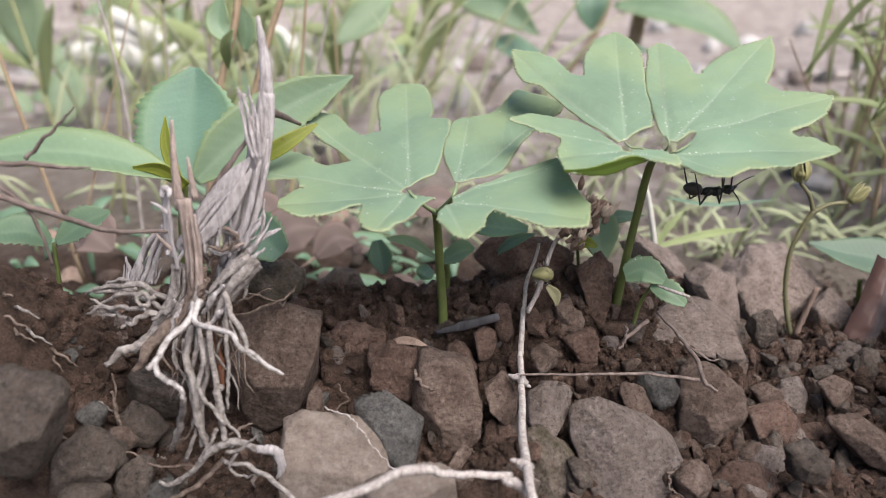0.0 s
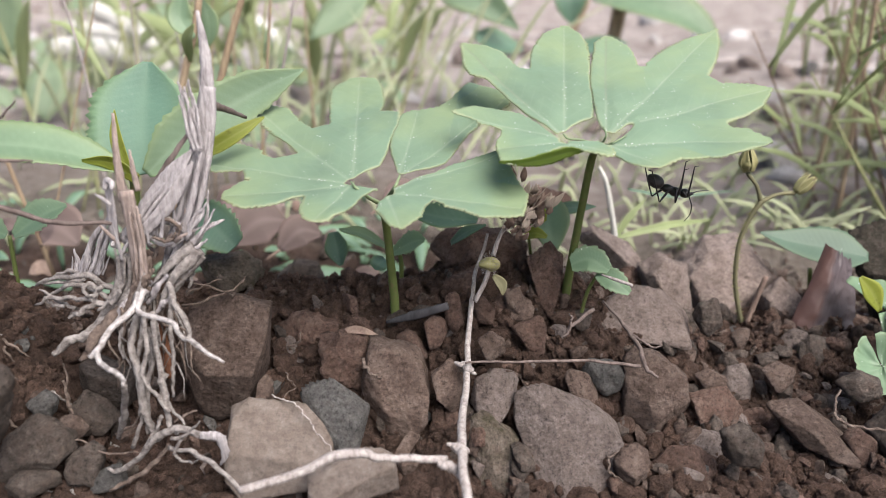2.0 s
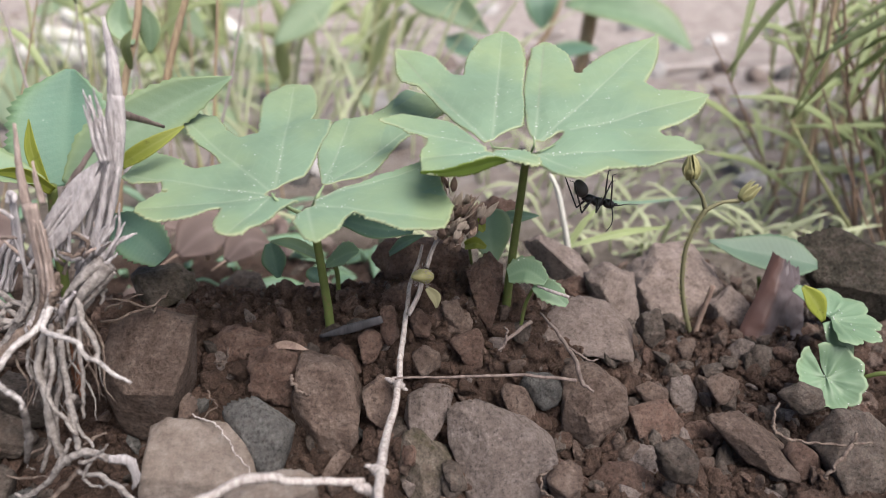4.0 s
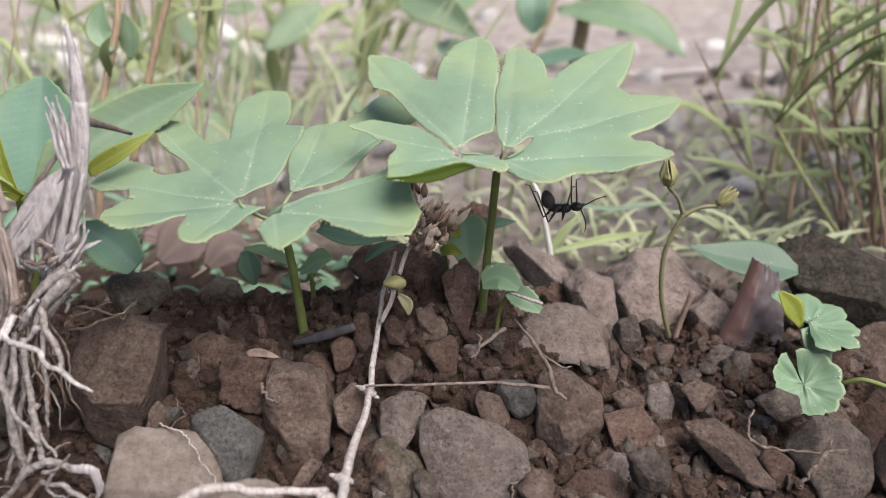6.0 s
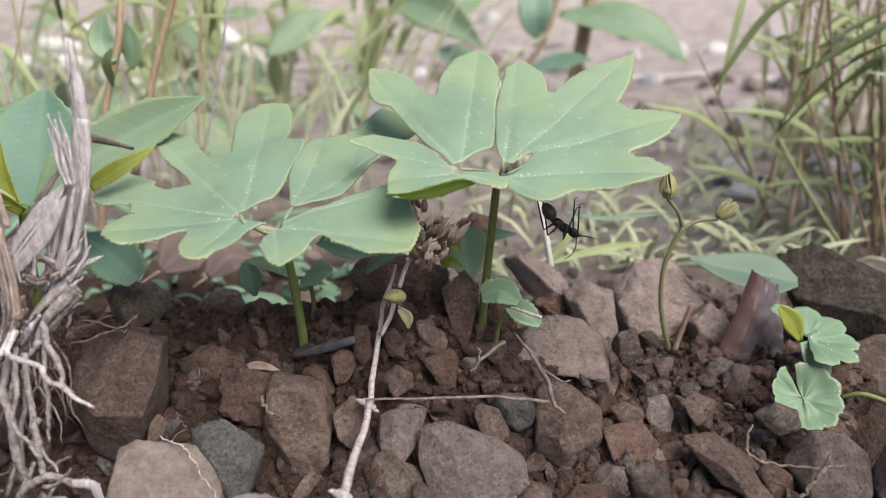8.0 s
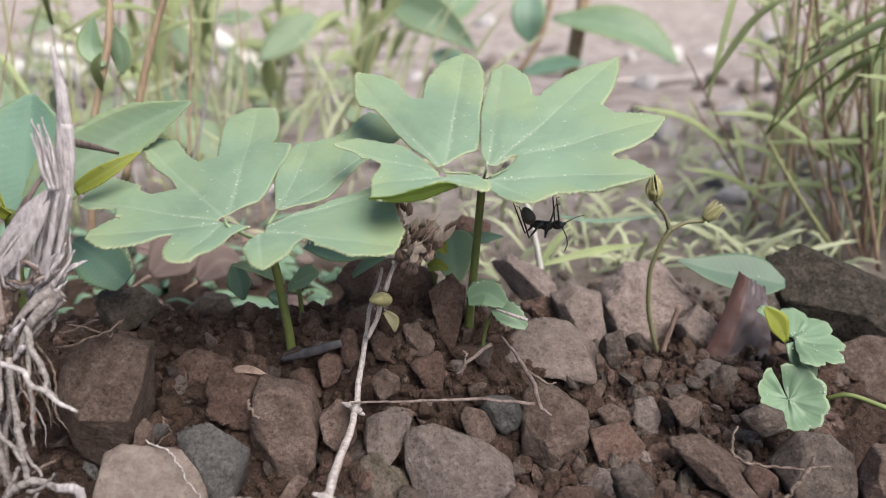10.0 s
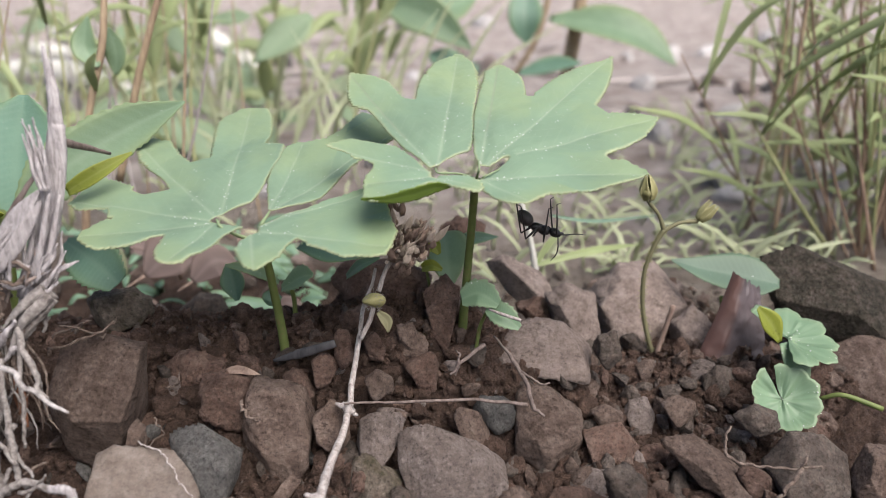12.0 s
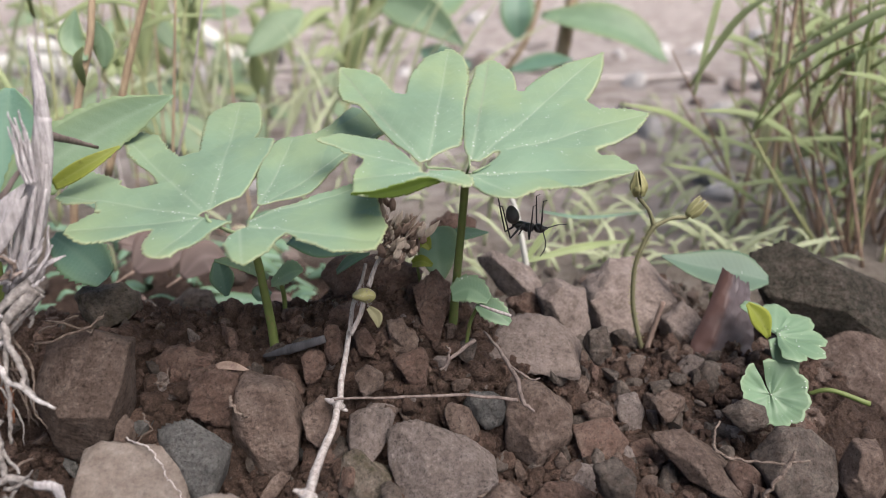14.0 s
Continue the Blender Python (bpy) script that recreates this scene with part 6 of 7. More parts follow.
part("straw", Shape().add(*tube([(4.09, 12.00, 1.19), (4.36, 11.90, 1.12), (4.68, 11.85, 1.02)], [0.02, 0.035, 0.03], 7, 10, 0.05, 0.6, rg)), TWIG, straw)

# dried flower head and hairy bud on the standing twig
head = thing("dried_flower_head", (2.48, 12.40, 2.40), "bristly brown dried flower head under the leaf", "dried flower")
root = np.array((2.43, 12.3, 2.04))
for k in range(190):
    up = k % 4 == 3
    far = rg.uniform(0, 0.7)
    axis = np.array((-0.25, 0.0, 0.95) if up else (0.42, 0.0, 0.85))
    b = root + axis * far * (1.5 if up else 0.95) + rg.normal(0, (0.17, 0.15, 0.1))
    d = (axis + rg.normal(0, (0.3, 0.3, 0.18))) * rg.uniform(0.16, 0.36)
    if k < 135:
        part("bract", Shape().add(*blade([b, b + 0.5 * d + rg.normal(0, 0.015, 3), b + d], [0.035, 0.07, 0.006], (rg.normal(0, 0.5), -1, 0.2), 0.5, 6, 1)), (CHAFF, HUSK, CHAFF)[k % 3], head)
    elif k < 152:
        v, f = lump(b, (0.035, 0.035, 0.045), k, 2, 3, 0.05)
        part("seed", Shape().add(v, f), HUSK, head)
    else:
        part("bristle", Shape().add(*tube([b, b + d * 0.6, b + d * 1.2], [0.014, 0.011, 0.003], 5, 6)), HUSK, head)
part("stalk", Shape().add(*tube([(1.99, 12.30, 1.48), (2.15, 12.40, 1.90), (2.40, 12.50, 2.25)], [0.05, 0.04, 0.05], 8, 12, 0.05)), TWIG, head)
hb = thing("hairy_bud", (1.89, 12.20, 1.11), "small hairy green bud with a withered leaf", "bud")
v, f = lump((1.91, 12.10, 1.37), (0.16, 0.15, 0.24), 71, 3, 3, 0.05)
part("bud", Shape().add(v, f), BUD, hb)
fuzz = Shape()
for k in range(160):
    n = rg.normal(size=3)
    n /= np.linalg.norm(n)
    b = np.array((1.91, 12.10, 1.37)) + n * (0.15, 0.14, 0.22)
    fuzz.add(*tube([b, b + n * rg.uniform(0.02, 0.07)], [0.007, 0.004], 3, 2))
tagged(part("fuzz", fuzz, TWIG, hb, "pale stiff hairs"), kind="stuff")
part("withered_leaf", Shape().add(*blade([(1.99, 12.00, 1.18), (2.14, 11.95, 1.01), (2.17, 11.90, 0.80)], [0.05, 0.11, 0.02], (0.5, -1, 0.1), 0.4, 12, 3)), HAIRY_STEM, hb, "withered olive leaf")
part("stalk", Shape().add(*tube([(1.63, 12.00, 0.62), (1.82, 12.10, 0.98), (1.90, 12.10, 1.27)], [0.05, 0.05, 0.05], 7, 10, 0.05)), TWIG, hb)

# the budding stalk
bp = thing("budding_stalk", (8.59, 14.50, -1.76), "curved hairy olive stalk with two closed buds", "plant")
part("stem", Shape().add(*tube([(8.65, 14.40, -1.78), (8.22, 14.40, -1.17), (7.88, 14.40, -0.08), (7.81, 14.40, 0.88), (7.94, 14.40, 1.48), (8.16, 14.40, 1.96)], [0.09, 0.06, 0.054, 0.052, 0.05, 0.06], 10, 40, 0.06)), HAIRY_STEM, bp)
part("stem", Shape().add(*tube([(8.16, 14.40, 1.93), (8.01, 14.40, 2.29), (7.75, 14.40, 2.60)], [0.058, 0.042, 0.045], 9, 14, 0.06)), HAIRY_STEM, bp)
part("stem", Shape().add(*tube([(8.16, 14.40, 1.93), (8.49, 14.40, 2.10), (8.89, 14.40, 2.14)], [0.058, 0.042, 0.05], 9, 14, 0.06)), HAIRY_STEM, bp)
part("side_shoot", Shape().add(*tube([(8.24, 14.30, -1.05), (8.37, 14.30, -0.47), (8.52, 14.30, 0.16)], [0.07, 0.06, 0.06], 8, 14, 0.12)), CHAFF, bp, "brown dry side shoot")
line = spline([(8.22, 14.40, -1.17), (7.88, 14.40, -0.08), (7.81, 14.40, 0.88), (7.94, 14.40, 1.48), (8.16, 14.40, 1.96)], 60)
fuzz = Shape()
for k in range(170):
    b = line[rg.integers(0, 60)]
    n = np.array((rg.choice((-1, 1)) * rg.uniform(0.5, 1), rg.uniform(-0.5, 0.2), rg.normal(0, 0.3)))
    n /= np.linalg.norm(n)
    fuzz.add(*tube([b + n * 0.05, b + n * rg.uniform(0.09, 0.13)], [0.008, 0.005], 3, 2))
tagged(part("fuzz", fuzz, BUD, bp, "short pale hairs"), kind="stuff")


def bud(at, axis, size, seed, flare=0.2):
    """A closed bud: a round base with pointed sepals held together."""
    r = np.random.default_rng(seed)
    a = np.array(axis, dtype=float)
    a /= np.linalg.norm(a)
    c = np.array(at) + a * size * 0.35
    v, f = lump(c, (size * 0.24, size * 0.24, size * 0.34), seed, 3, 2, 0.03)
    b = part("bud", Shape().add(v, f), BUD, bp)
    u = np.cross(a, (0.1, 1, 0.2))
    u /= np.linalg.norm(u)
    w = np.cross(a, u)
    for k in range(6):
        q = k * math.pi / 3 + r.uniform(-0.2, 0.2)
        o = u * math.cos(q) + w * math.sin(q)
        part("sepal", Shape().add(*blade([c - a * size * 0.25 + o * size * 0.16, c + a * size * 0.15 + o * size * 0.25, c + a * size * 0.7 + o * size * flare * (1 + 0.4 * (k % 2))], [size * 0.1, size * 0.17, 0.008], tuple(o), 0.25, 10, 2)), BUD, b)


bud((7.76, 14.40, 2.57), (-0.12, 0, 1), 0.6, 81, 0.08)
bud((8.87, 14.40, 2.13), (0.65, -0.05, 0.75), 0.5, 82, 0.22)


# ---- round-lobed creeper, curled dead leaf ----
def round_leaf(centre, normal, up, radius, notch, seed, scallops=11, cup=0.18, deep=0.07, pleat=0.06):
    """A kidney-shaped scalloped leaf: polar outline with a notch at the stalk."""
    n = np.array(normal, dtype=float)
    n /= np.linalg.norm(n)
    u = np.array(up, dtype=float)
    u -= n * (u @ n)
    u /= np.linalg.norm(u)
    r = np.cross(u, n)
    sh, rings, spokes = Shape(), 12, 120
    for layer in (0, 1):
        for i in range(rings + 1):
            for k in range(spokes + 1):
                a = -math.pi + notch + (2 * math.pi - 2 * notch) * k / spokes
                rad = radius * (1 + deep * (abs(math.sin(a * scallops / 2)) + 0.25 * abs(math.sin(a * scallops * 1.5))) + 0.07 * noise.noise(Vector((a * 0.8, seed, 0)))) * i / rings
                t = i / rings
                h = cup * radius * t * t + pleat * radius * math.sin(a * scallops / 2) ** 2 * t + 0.1 * radius * noise.noise(Vector((a * 1.5, t * 2, seed)))
                sh.v.append(tuple(np.array(centre) + rad * (u * math.cos(a) + r * math.sin(a)) + n * (h - 0.012 * layer)))
                sh.vein.append(math.exp(-(((a * scallops / 2 / math.pi) % 1.0 - 0.5) * t / 0.05) ** 2) * 0.8)
                sh.edge.append(max(0.0, t - 0.8) * 4)
    m, top = spokes + 1, (rings + 1) * (spokes + 1)
    for i in range(rings):
        for k in range(spokes):
            a = i * m + k
            sh.f.append((a, a + m, a + m + 1, a + 1))
            sh.f.append((top + a, top + a + 1, top + a + m + 1, top + a + m))
    for k in range(spokes):
        a = rings * m + k
        sh.f.append((a, top + a, top + a + 1, a + 1))
    return sh


creeper = thing("round_leaf_creeper", (10.24, 12.20, -1.41), "fresh green creeper with round scalloped leaves", "plant")
part("leaf", round_leaf((9.92, 11.80, -0.79), (-0.05, -0.72, 0.7), (0.3, -0.3, -1), 0.62, 0.14, 3, 10, 0.32, 0.1), LOBED, creeper)
part("leaf", round_leaf((10.40, 12.80, 0.05), (0.1, -0.22, 0.95), (1, 0.15, -0.1), 0.82, 1.1, 8, 9, 0.1, 0.2, 0.03), LOBED, creeper)
part("leaf", Shape().add(*blade([(10.32, 12.70, 0.01), (10.45, 12.40, -0.35), (10.58, 12.20, -0.69)], [0.16, 0.28, 0.1], (0.1, -0.9, 0.4), 0.2, 16, 3)), LOBED, creeper)
part("leaf_underside", Shape().add(*blade([(9.58, 12.60, 0.85), (9.86, 12.55, 0.53), (10.08, 12.50, 0.12)], [0.05, 0.22, 0.05], (0.2, -0.9, 0.1), 0.2, 14, 3)), LIME, creeper, "yellow-green underside of a leaf")
part("petiole", Shape().add(*tube([(10.02, 12.00, -1.08), (10.79, 12.40, -1.55), (11.09, 12.60, -2.24)], [0.05, 0.05, 0.05], 8, 12)), STEM, creeper)
part("petiole", Shape().add(*tube([(10.76, 11.90, -0.84), (11.07, 11.70, -0.66), (11.69, 11.40, -0.80)], [0.04, 0.05, 0.055], 9, 16)), STEM, creeper, "thick yellow-green runner")
for ob in [o for o in creeper.children if o.name in ("leaf", "leaf.001", "leaf.002") or o.name.split(".")[0] == "leaf"]:
    vs = ob.data.vertices
    for k in range(14):
        p = vs[rg.integers(0, len(vs) // 2)].co + ob.location + creeper.location
        c0 = np.array(p) / CM + (0, -0.012, 0.015)
        v, f = ico(1)
        part("droplet", Shape().add(v * rg.uniform(0.006, 0.019) + c0, f), WATER, ob)
broad = thing("broad_leaf_weed", (10.48, 15.50, -0.93), "broad dull green leaf behind the dead leaf", "plant")
part("leaf", Shape().add(*blade([(8.86, 15.6, 0.79), (9.57, 15.4, 0.62), (10.46, 15.2, 0.5), (11.28, 15.0, 0.35)], [0.03, 0.22, 0.42, 0.56, 0.52, 0.12], (0.05, -0.62, 0.78), 0.1, 60, 6, 14, 0.08, 0.06)), BROAD_LEAF, broad)
part("stem", Shape().add(*tube([(10.23, 15.30, -0.83), (9.92, 15.00, 0.05)], [0.06, 0.05], 7, 8)), STEM, broad)
dead = thing("dead_leaf", (9.49, 14.20, -0.87), "curled dark brown dead leaf standing in stones", "dead leaf")
sh = Shape()
n1, n2 = 40, 36
edge_a = spline([(9.02, 13.90, -0.97), (9.50, 14.20, -0.05), (9.94, 14.60, 0.86)], n1)
edge_b = spline([(10.53, 13.90, -0.99), (10.62, 14.20, -0.32), (10.58, 14.60, 0.44)], n1)
for layer in (0, 1):
    for i in range(n1):
        for k in range(n2):
            c = k / (n2 - 1)
            p = edge_a[i] * (1 - c) + edge_b[i] * c
            roll = -0.28 * math.sqrt(c / 0.22) if c < 0.22 else -0.28 + 0.3 * (c - 0.22)
            wrinkle = 0.05 * noise.noise(Vector((c * 5, i * 0.14, 2))) + 0.02 * noise.noise(Vector((c * 14, i * 0.4, 7)))
            sh.v.append(tuple(p + np.array((0.05 * noise.noise(Vector((i * 0.3, 1, 0))) * (1 if c > 0.8 else 0.3), roll + wrinkle + 0.02 * layer, 0.12 * noise.noise(Vector((c * 9, 8, 0))) * (i / n1) ** 6))))
            sh.edge.append(min(1.0, max(0.0, (0.36 - 0.1 * i / n1 + 0.08 * noise.noise(Vector((i * 0.2, c * 3, 5))) - c) * 7)))
            sh.vein.append(0.0)
top = n1 * n2
for i in range(n1 - 1):
    for k in range(n2 - 1):
        c = k / (n2 - 1)
        torn = 6 * math.exp(-((c - 0.62) / 0.16) ** 4) + 2 * (c > 0.25) * (c < 0.8) + 3 * noise.noise(Vector((c * 11, 4, 0))) * (c > 0.2)
        if i < torn:
            continue
        a = i * n2 + k
        sh.f.append((a, a + 1, a + n2 + 1, a + n2))
        sh.f.append((top + a, top + a + n2, top + a + n2 + 1, top + a + 1))
part("blade", sh, DEAD_LEAF, dead)


# ---- background plants ----
def reed(base, height, lean, seed, stem_mat=REED, blades=3, width=0.28, radius=0.12):
    r = np.random.default_rng(seed)
    b = np.array(base, dtype=float)
    b[2] = ground_height(b[0], b[1]) - 0.1
    t = thing("grass_plant", b, "slender reddish grass stem with narrow green blades", "grass", "background grass stems")
    topp = b + np.array((lean[0], lean[1], height))
    mid = (b + topp) / 2 + r.normal(0, 0.25, 3)
    line = spline([b, mid, topp], 20)
    part("stem", Shape().add(*tube([b, mid, topp], [radius, radius * 0.8, radius * 0.35], 6, 14)), stem_mat, t)
    for _ in range(blades):
        p = line[int(r.uniform(4, 18))]
        d = np.array((r.normal(0, 1), r.normal(-0.2, 0.7), r.uniform(0.2, 1.4)))
        d /= np.linalg.norm(d)
        ln = r.uniform(2.5, 6.5)
        part("blade", Shape().add(*blade([p, p + d * ln * 0.5 + (0, 0, 0.4), p + d * ln + (0, 0, -0.3 * r.uniform(0, 3))], [0.05, width, width * 0.8, 0.01], (0.2, -0.8, 0.5), 0.25, 10, 1)), GRASS, t)
    return t


rb = np.random.default_rng(12)
for k in range(48):
    x, y = 20.5 + 12 * rb.uniform(0, 1) ** 0.8, rb.uniform(27, 38)
    reed((x, y, 0), rb.uniform(11, 20), (rb.normal(1.0, 1.6), rb.normal(0, 1)), 100 + k, REED if k % 3 else REED_GREEN, 2 if k % 2 else 4, 0.14, rb.uniform(0.06, 0.13))
clump = np.array((19.98, 23.00, -1.70))
for k in range(58):
    q = rb.uniform(-1, 1)
    x, y = clump[0] + 2.4 * q + rb.normal(0, 0.5), clump[1] + rb.uniform(-1.5, 4.5)
    reed((x, y, 0), rb.uniform(5, 12), (4.5 * q + rb.normal(0.8, 1.2), rb.normal(0.5, 1.2)), 400 + k, REED_DARK if k % 4 else REED_GREEN, (1, 2, 3)[k % 3], 0.13, rb.uniform(0.045, 0.09))
for px, h in (((15.85, 24.00, -1.34), 19), ((15.77, 26.00, -1.97), 13)):
    reed((px[0], px[1], 0), h, (0.2, 0.3), 470 + h, REED, 4, 0.1, 0.1)
for k in range(5):
    x, y = rb.uniform(17.5, 20.5), rb.uniform(28, 34)
    reed((x, y, 0), rb.uniform(9, 18), (rb.normal(0, 0.8), 0), 160 + k, REED_GREEN, 3, 0.16, 0.07)
for k in range(20):
    x, y = rb.uniform(-14, -3), rb.uniform(19, 30)
    reed((x, y, 0), rb.uniform(8, 14), (rb.normal(0.4, 1.4), 0), 200 + k, (REED, REED_GREEN, TWIG)[k % 3], k % 2, 0.13, rb.uniform(0.04, 0.075))
for k in range(20):
    x, y = rb.uniform(-22, 2), rb.uniform(36, 62)
    reed((x, y, 0), rb.uniform(7, 17), (rb.normal(0, 2), 0), 260 + k, REED_GREEN, 5, 0.4, 0.1)

leaf_plant("grass_sprout", (5.82, 18.00, -0.40), "pale grass sprout with a bent white stalk", [
    ([(5.93, 18.00, -0.23), (6.35, 18.20, 0.37), (6.84, 18.40, 0.84)], [0.06, 0.1, 0.01], (0, -0.8, 0.5), GRASS, 0),
    ([(5.90, 18.30, -0.34), (7.74, 19.00, -0.16), (9.52, 20.00, -0.31)], [0.05, 0.12, 0.01], (0, -0.8, 0.5), GRASS, 0),
    ([(6.46, 19.00, 0.96), (7.79, 19.00, 0.76), (9.66, 19.20, 0.84)], [0.03, 0.06, 0.01], (0, -0.8, 0.5), BLUE_LEAF, 0)],
    [([(5.99, 18.00, -0.49), (5.81, 18.00, 0.43), (5.59, 18.10, 1.38), (5.37, 18.20, 1.83)], [0.09, 0.08, 0.07, 0.05], PALE_STALK)])
leaf_plant("sapling", (12.47, 48.00, 2.01), "young broad-leaved sapling standing on bare ground", [
    ([(11.30, 48.00, 6.03), (14.39, 46.00, 5.69), (16.70, 45.00, 4.85), (18.76, 44.00, 3.19)], [0.3, 1.5, 1.6, 1.2, 0.05], (0.3, -0.7, 0.6), SERRATE, 0),
    ([(6.21, 48.00, 7.45), (3.57, 46.00, 6.41), (1.80, 45.00, 5.92)], [0.4, 1.4, 1.0, 0.05], (-0.2, -0.8, 0.5), SERRATE, 0),
    ([(0.39, 46.00, 7.09), (3.20, 45.00, 6.25), (5.95, 44.00, 4.27)], [0.3, 1.3, 1.0, 0.05], (-0.2, -0.9, 0.3), SERRATE, 0),
    ([(9.57, 47.00, 7.75), (9.39, 46.00, 6.05), (9.56, 46.00, 4.51)], [0.5, 1.1, 0.9, 0.1], (0, -1, 0.2), BLUE_LEAF, 0),
    ([(9.08, 46.00, 2.65), (11.08, 45.00, 3.17), (12.82, 44.00, 3.39)], [0.2, 0.8, 0.7, 0.05], (0, -0.6, 0.8), BLUE_LEAF, 0),
    ([(6.49, 46.00, 2.95), (4.25, 45.00, 3.55), (3.19, 45.00, 4.07)], [0.2, 1.0, 0.8, 0.05], (0, -0.7, 0.7), BLUE_LEAF, 0)],
    [([(12.52, 48.00, 1.26), (13.06, 48.00, 4.95), (13.55, 48.00, 8.80)], [0.5, 0.5, 0.4], REED), ([(8.24, 48.00, 1.29), (10.42, 48.00, 4.60), (11.38, 48.00, 8.12)], [0.2, 0.2, 0.2], REED)])
weeds = Shape()
for k in range(620):
    y = 21.5 + 30 * rb.uniform(0, 1) ** 1.3
    x = rb.uniform(0.1 * y, 0.8 * y) if k % 4 else rb.uniform(-0.7 * y, 0.7 * y)
    b = np.array((x, y, ground_height(x, y) - 0.05))
    d = np.array((rb.normal(0, 0.7), rb.normal(-0.2, 0.5), rb.uniform(0.4, 1.4)))
    ln = rb.uniform(0.7, 2.1)
    weeds.add(*blade([b, b + d * ln * 0.6, b + d * ln * 1.0 + (0.2 * d[0], 0, -0.4)], [0.04, rb.uniform(0.05, 0.11), 0.01], (0, -0.7, 0.7), 0.2, 5, 1))
tagged(part("low_weeds", weeds, PALE_GRASS, origin=(8, 25, -1.2)), "low green grass and weeds on the ground behind", "weeds", kind="stuff")
tall = Shape()
for k in range(120):
    y = rb.uniform(32, 60)
    x = rb.uniform(-0.62, 0.12) * y
    b = np.array((x, y, ground_height(x, y) - 0.1))
    d = np.array((rb.normal(0.15, 0.5), rb.normal(0, 0.4), rb.uniform(0.8, 1.5)))
    ln = rb.uniform(3.0, 8.5)
    tall.add(*blade([b, b + d * ln * 0.55, b + d * ln + (0.25 * d[0] * ln, 0, -0.12 * ln)], [0.05, rb.uniform(0.06, 0.14), 0.01], (0.1, -0.9, 0.4), 0.2, 8, 1))
tagged(part("tall_grass", tall, PALE_GRASS, origin=(-8, 34, -1)), "thin pale green grass blades behind the plants", "grass", kind="stuff")
bush = Shape()
for k in range(70):
    y = rb.uniform(36, 80)
    x = rb.uniform(-0.75, 0.0) * y
    b = np.array((x, y, ground_height(x, y) + rb.uniform(0, 1) ** 2 * 9))
    d = rb.normal(0, 1, 3)
    d /= np.linalg.norm(d)
    ln = rb.uniform(2.0, 5.0)
    bush.add(*blade([b, b + d * ln * 0.5, b + d * ln], [0.2, ln * 0.26, ln * 0.2, 0.02], (0.2, -0.6, 0.7), 0.15, 7, 2))
tagged(part("leafy_undergrowth", bush, SOFT_LEAF, origin=(-15, 50, -1)), "loose leafy undergrowth of broad green leaves behind", "undergrowth", kind="stuff")
for p, q in (((-32.22, 70.00, 5.07), (-23.37, 66.00, 0.12)), ((-24.24, 80.00, 5.41), (-14.55, 76.00, 0.56)), ((-31.54, 60.00, 2.14), (-21.19, 58.00, 0.43)), ((-37.60, 75.00, 3.05), (-20.53, 70.00, -0.51))):
    p, q = np.array(p), np.array(q)
    t = thing("dry_stick", p, "thick pale bleached stick lying in the undergrowth", "stick", "sticks on the ground")
    part("stick", Shape().add(*tube([p, (p + q) / 2 + (0, 0, 0.6), q], [0.9, 1.1, 0.6], 8, 14, 0.06)), PALE_STALK, t)
for k in range(26):
    y = rb.uniform(45, 150)
    x = rb.uniform(-0.7, 0.75) * y
    a, ln = rb.uniform(-0.6, 0.6), rb.uniform(6, 26) * (1.5 if x < 0 else 0.5)
    z = ground_height(x, y) + 0.5
    c = np.array((x, y, z))
    d = np.array((math.cos(a), math.sin(a), rb.normal(0, 0.06))) * ln / 2
    t = thing("dry_stick", c - d, "pale dry stick lying on the ground", "stick", "sticks on the ground")
    part("stick", Shape().add(*tube([c - d, c + rb.normal(0, 0.3, 3), c + d], [0.5, 0.6, 0.35], 8, 12, 0.06)), TWIG, t)
for k in range(120):
    y = 30 + 150 * rb.uniform(0, 1) ** 1.5
    x = rb.uniform(-0.6, 0.75) * y
    s = rb.uniform(0.4, 1.6) * (0.6 + y / 100)
    c = (x, y, ground_height(x, y) + 0.15 * s)
    v, f = lump(c, (s, s * 0.8, s * 0.5), 900 + k, 2, 7, 0.05)
    tagged(part("pebble", Shape().add(v, f), (PINK, QUARTZ, QUARTZ, SLATE)[k % 4], origin=c), "pale pebble lying on bare ground behind", "stone", "pebbles on the ground")

for k, (p, q, w) in enumerate((
        ((-5.15, 18.60, -0.55), (-3.65, 19.40, -0.08), 0.75), ((-3.61, 18.00, -0.51), (-2.49, 18.60, -0.24), 0.5), ((-5.13, 19.80, -0.20), (-6.07, 20.20, 0.13), 0.6),
        ((-0.84, 20.50, -0.03), (0.52, 21.00, 0.08), 0.5), ((-5.16, 19.50, -0.06), (-4.42, 19.00, -0.60), 0.5), ((-10.60, 18.50, -0.07), (-9.28, 18.00, -0.32), 0.7))):
    p, q = np.array(p), np.array(q)
    t = thing("dead_leaf", p, "crumpled mauve-brown dead leaf lying in the hollow", "dead leaf", "dead leaves in the hollow")
    part("blade", Shape().add(*blade([p, (p + q) / 2 + (0, 0, 0.35), q], [0.1, w, w * 0.9, 0.05], (0.1, -0.7, 0.7), -0.25, 16, 4, 0, 0.0, 0.35)), LITTER, t)
    part("stalk", Shape().add(*tube([p, p - (q - p) * 0.3 + (0, -0.1, -0.1)], [0.05, 0.03], 6, 6)), CHAFF, t)

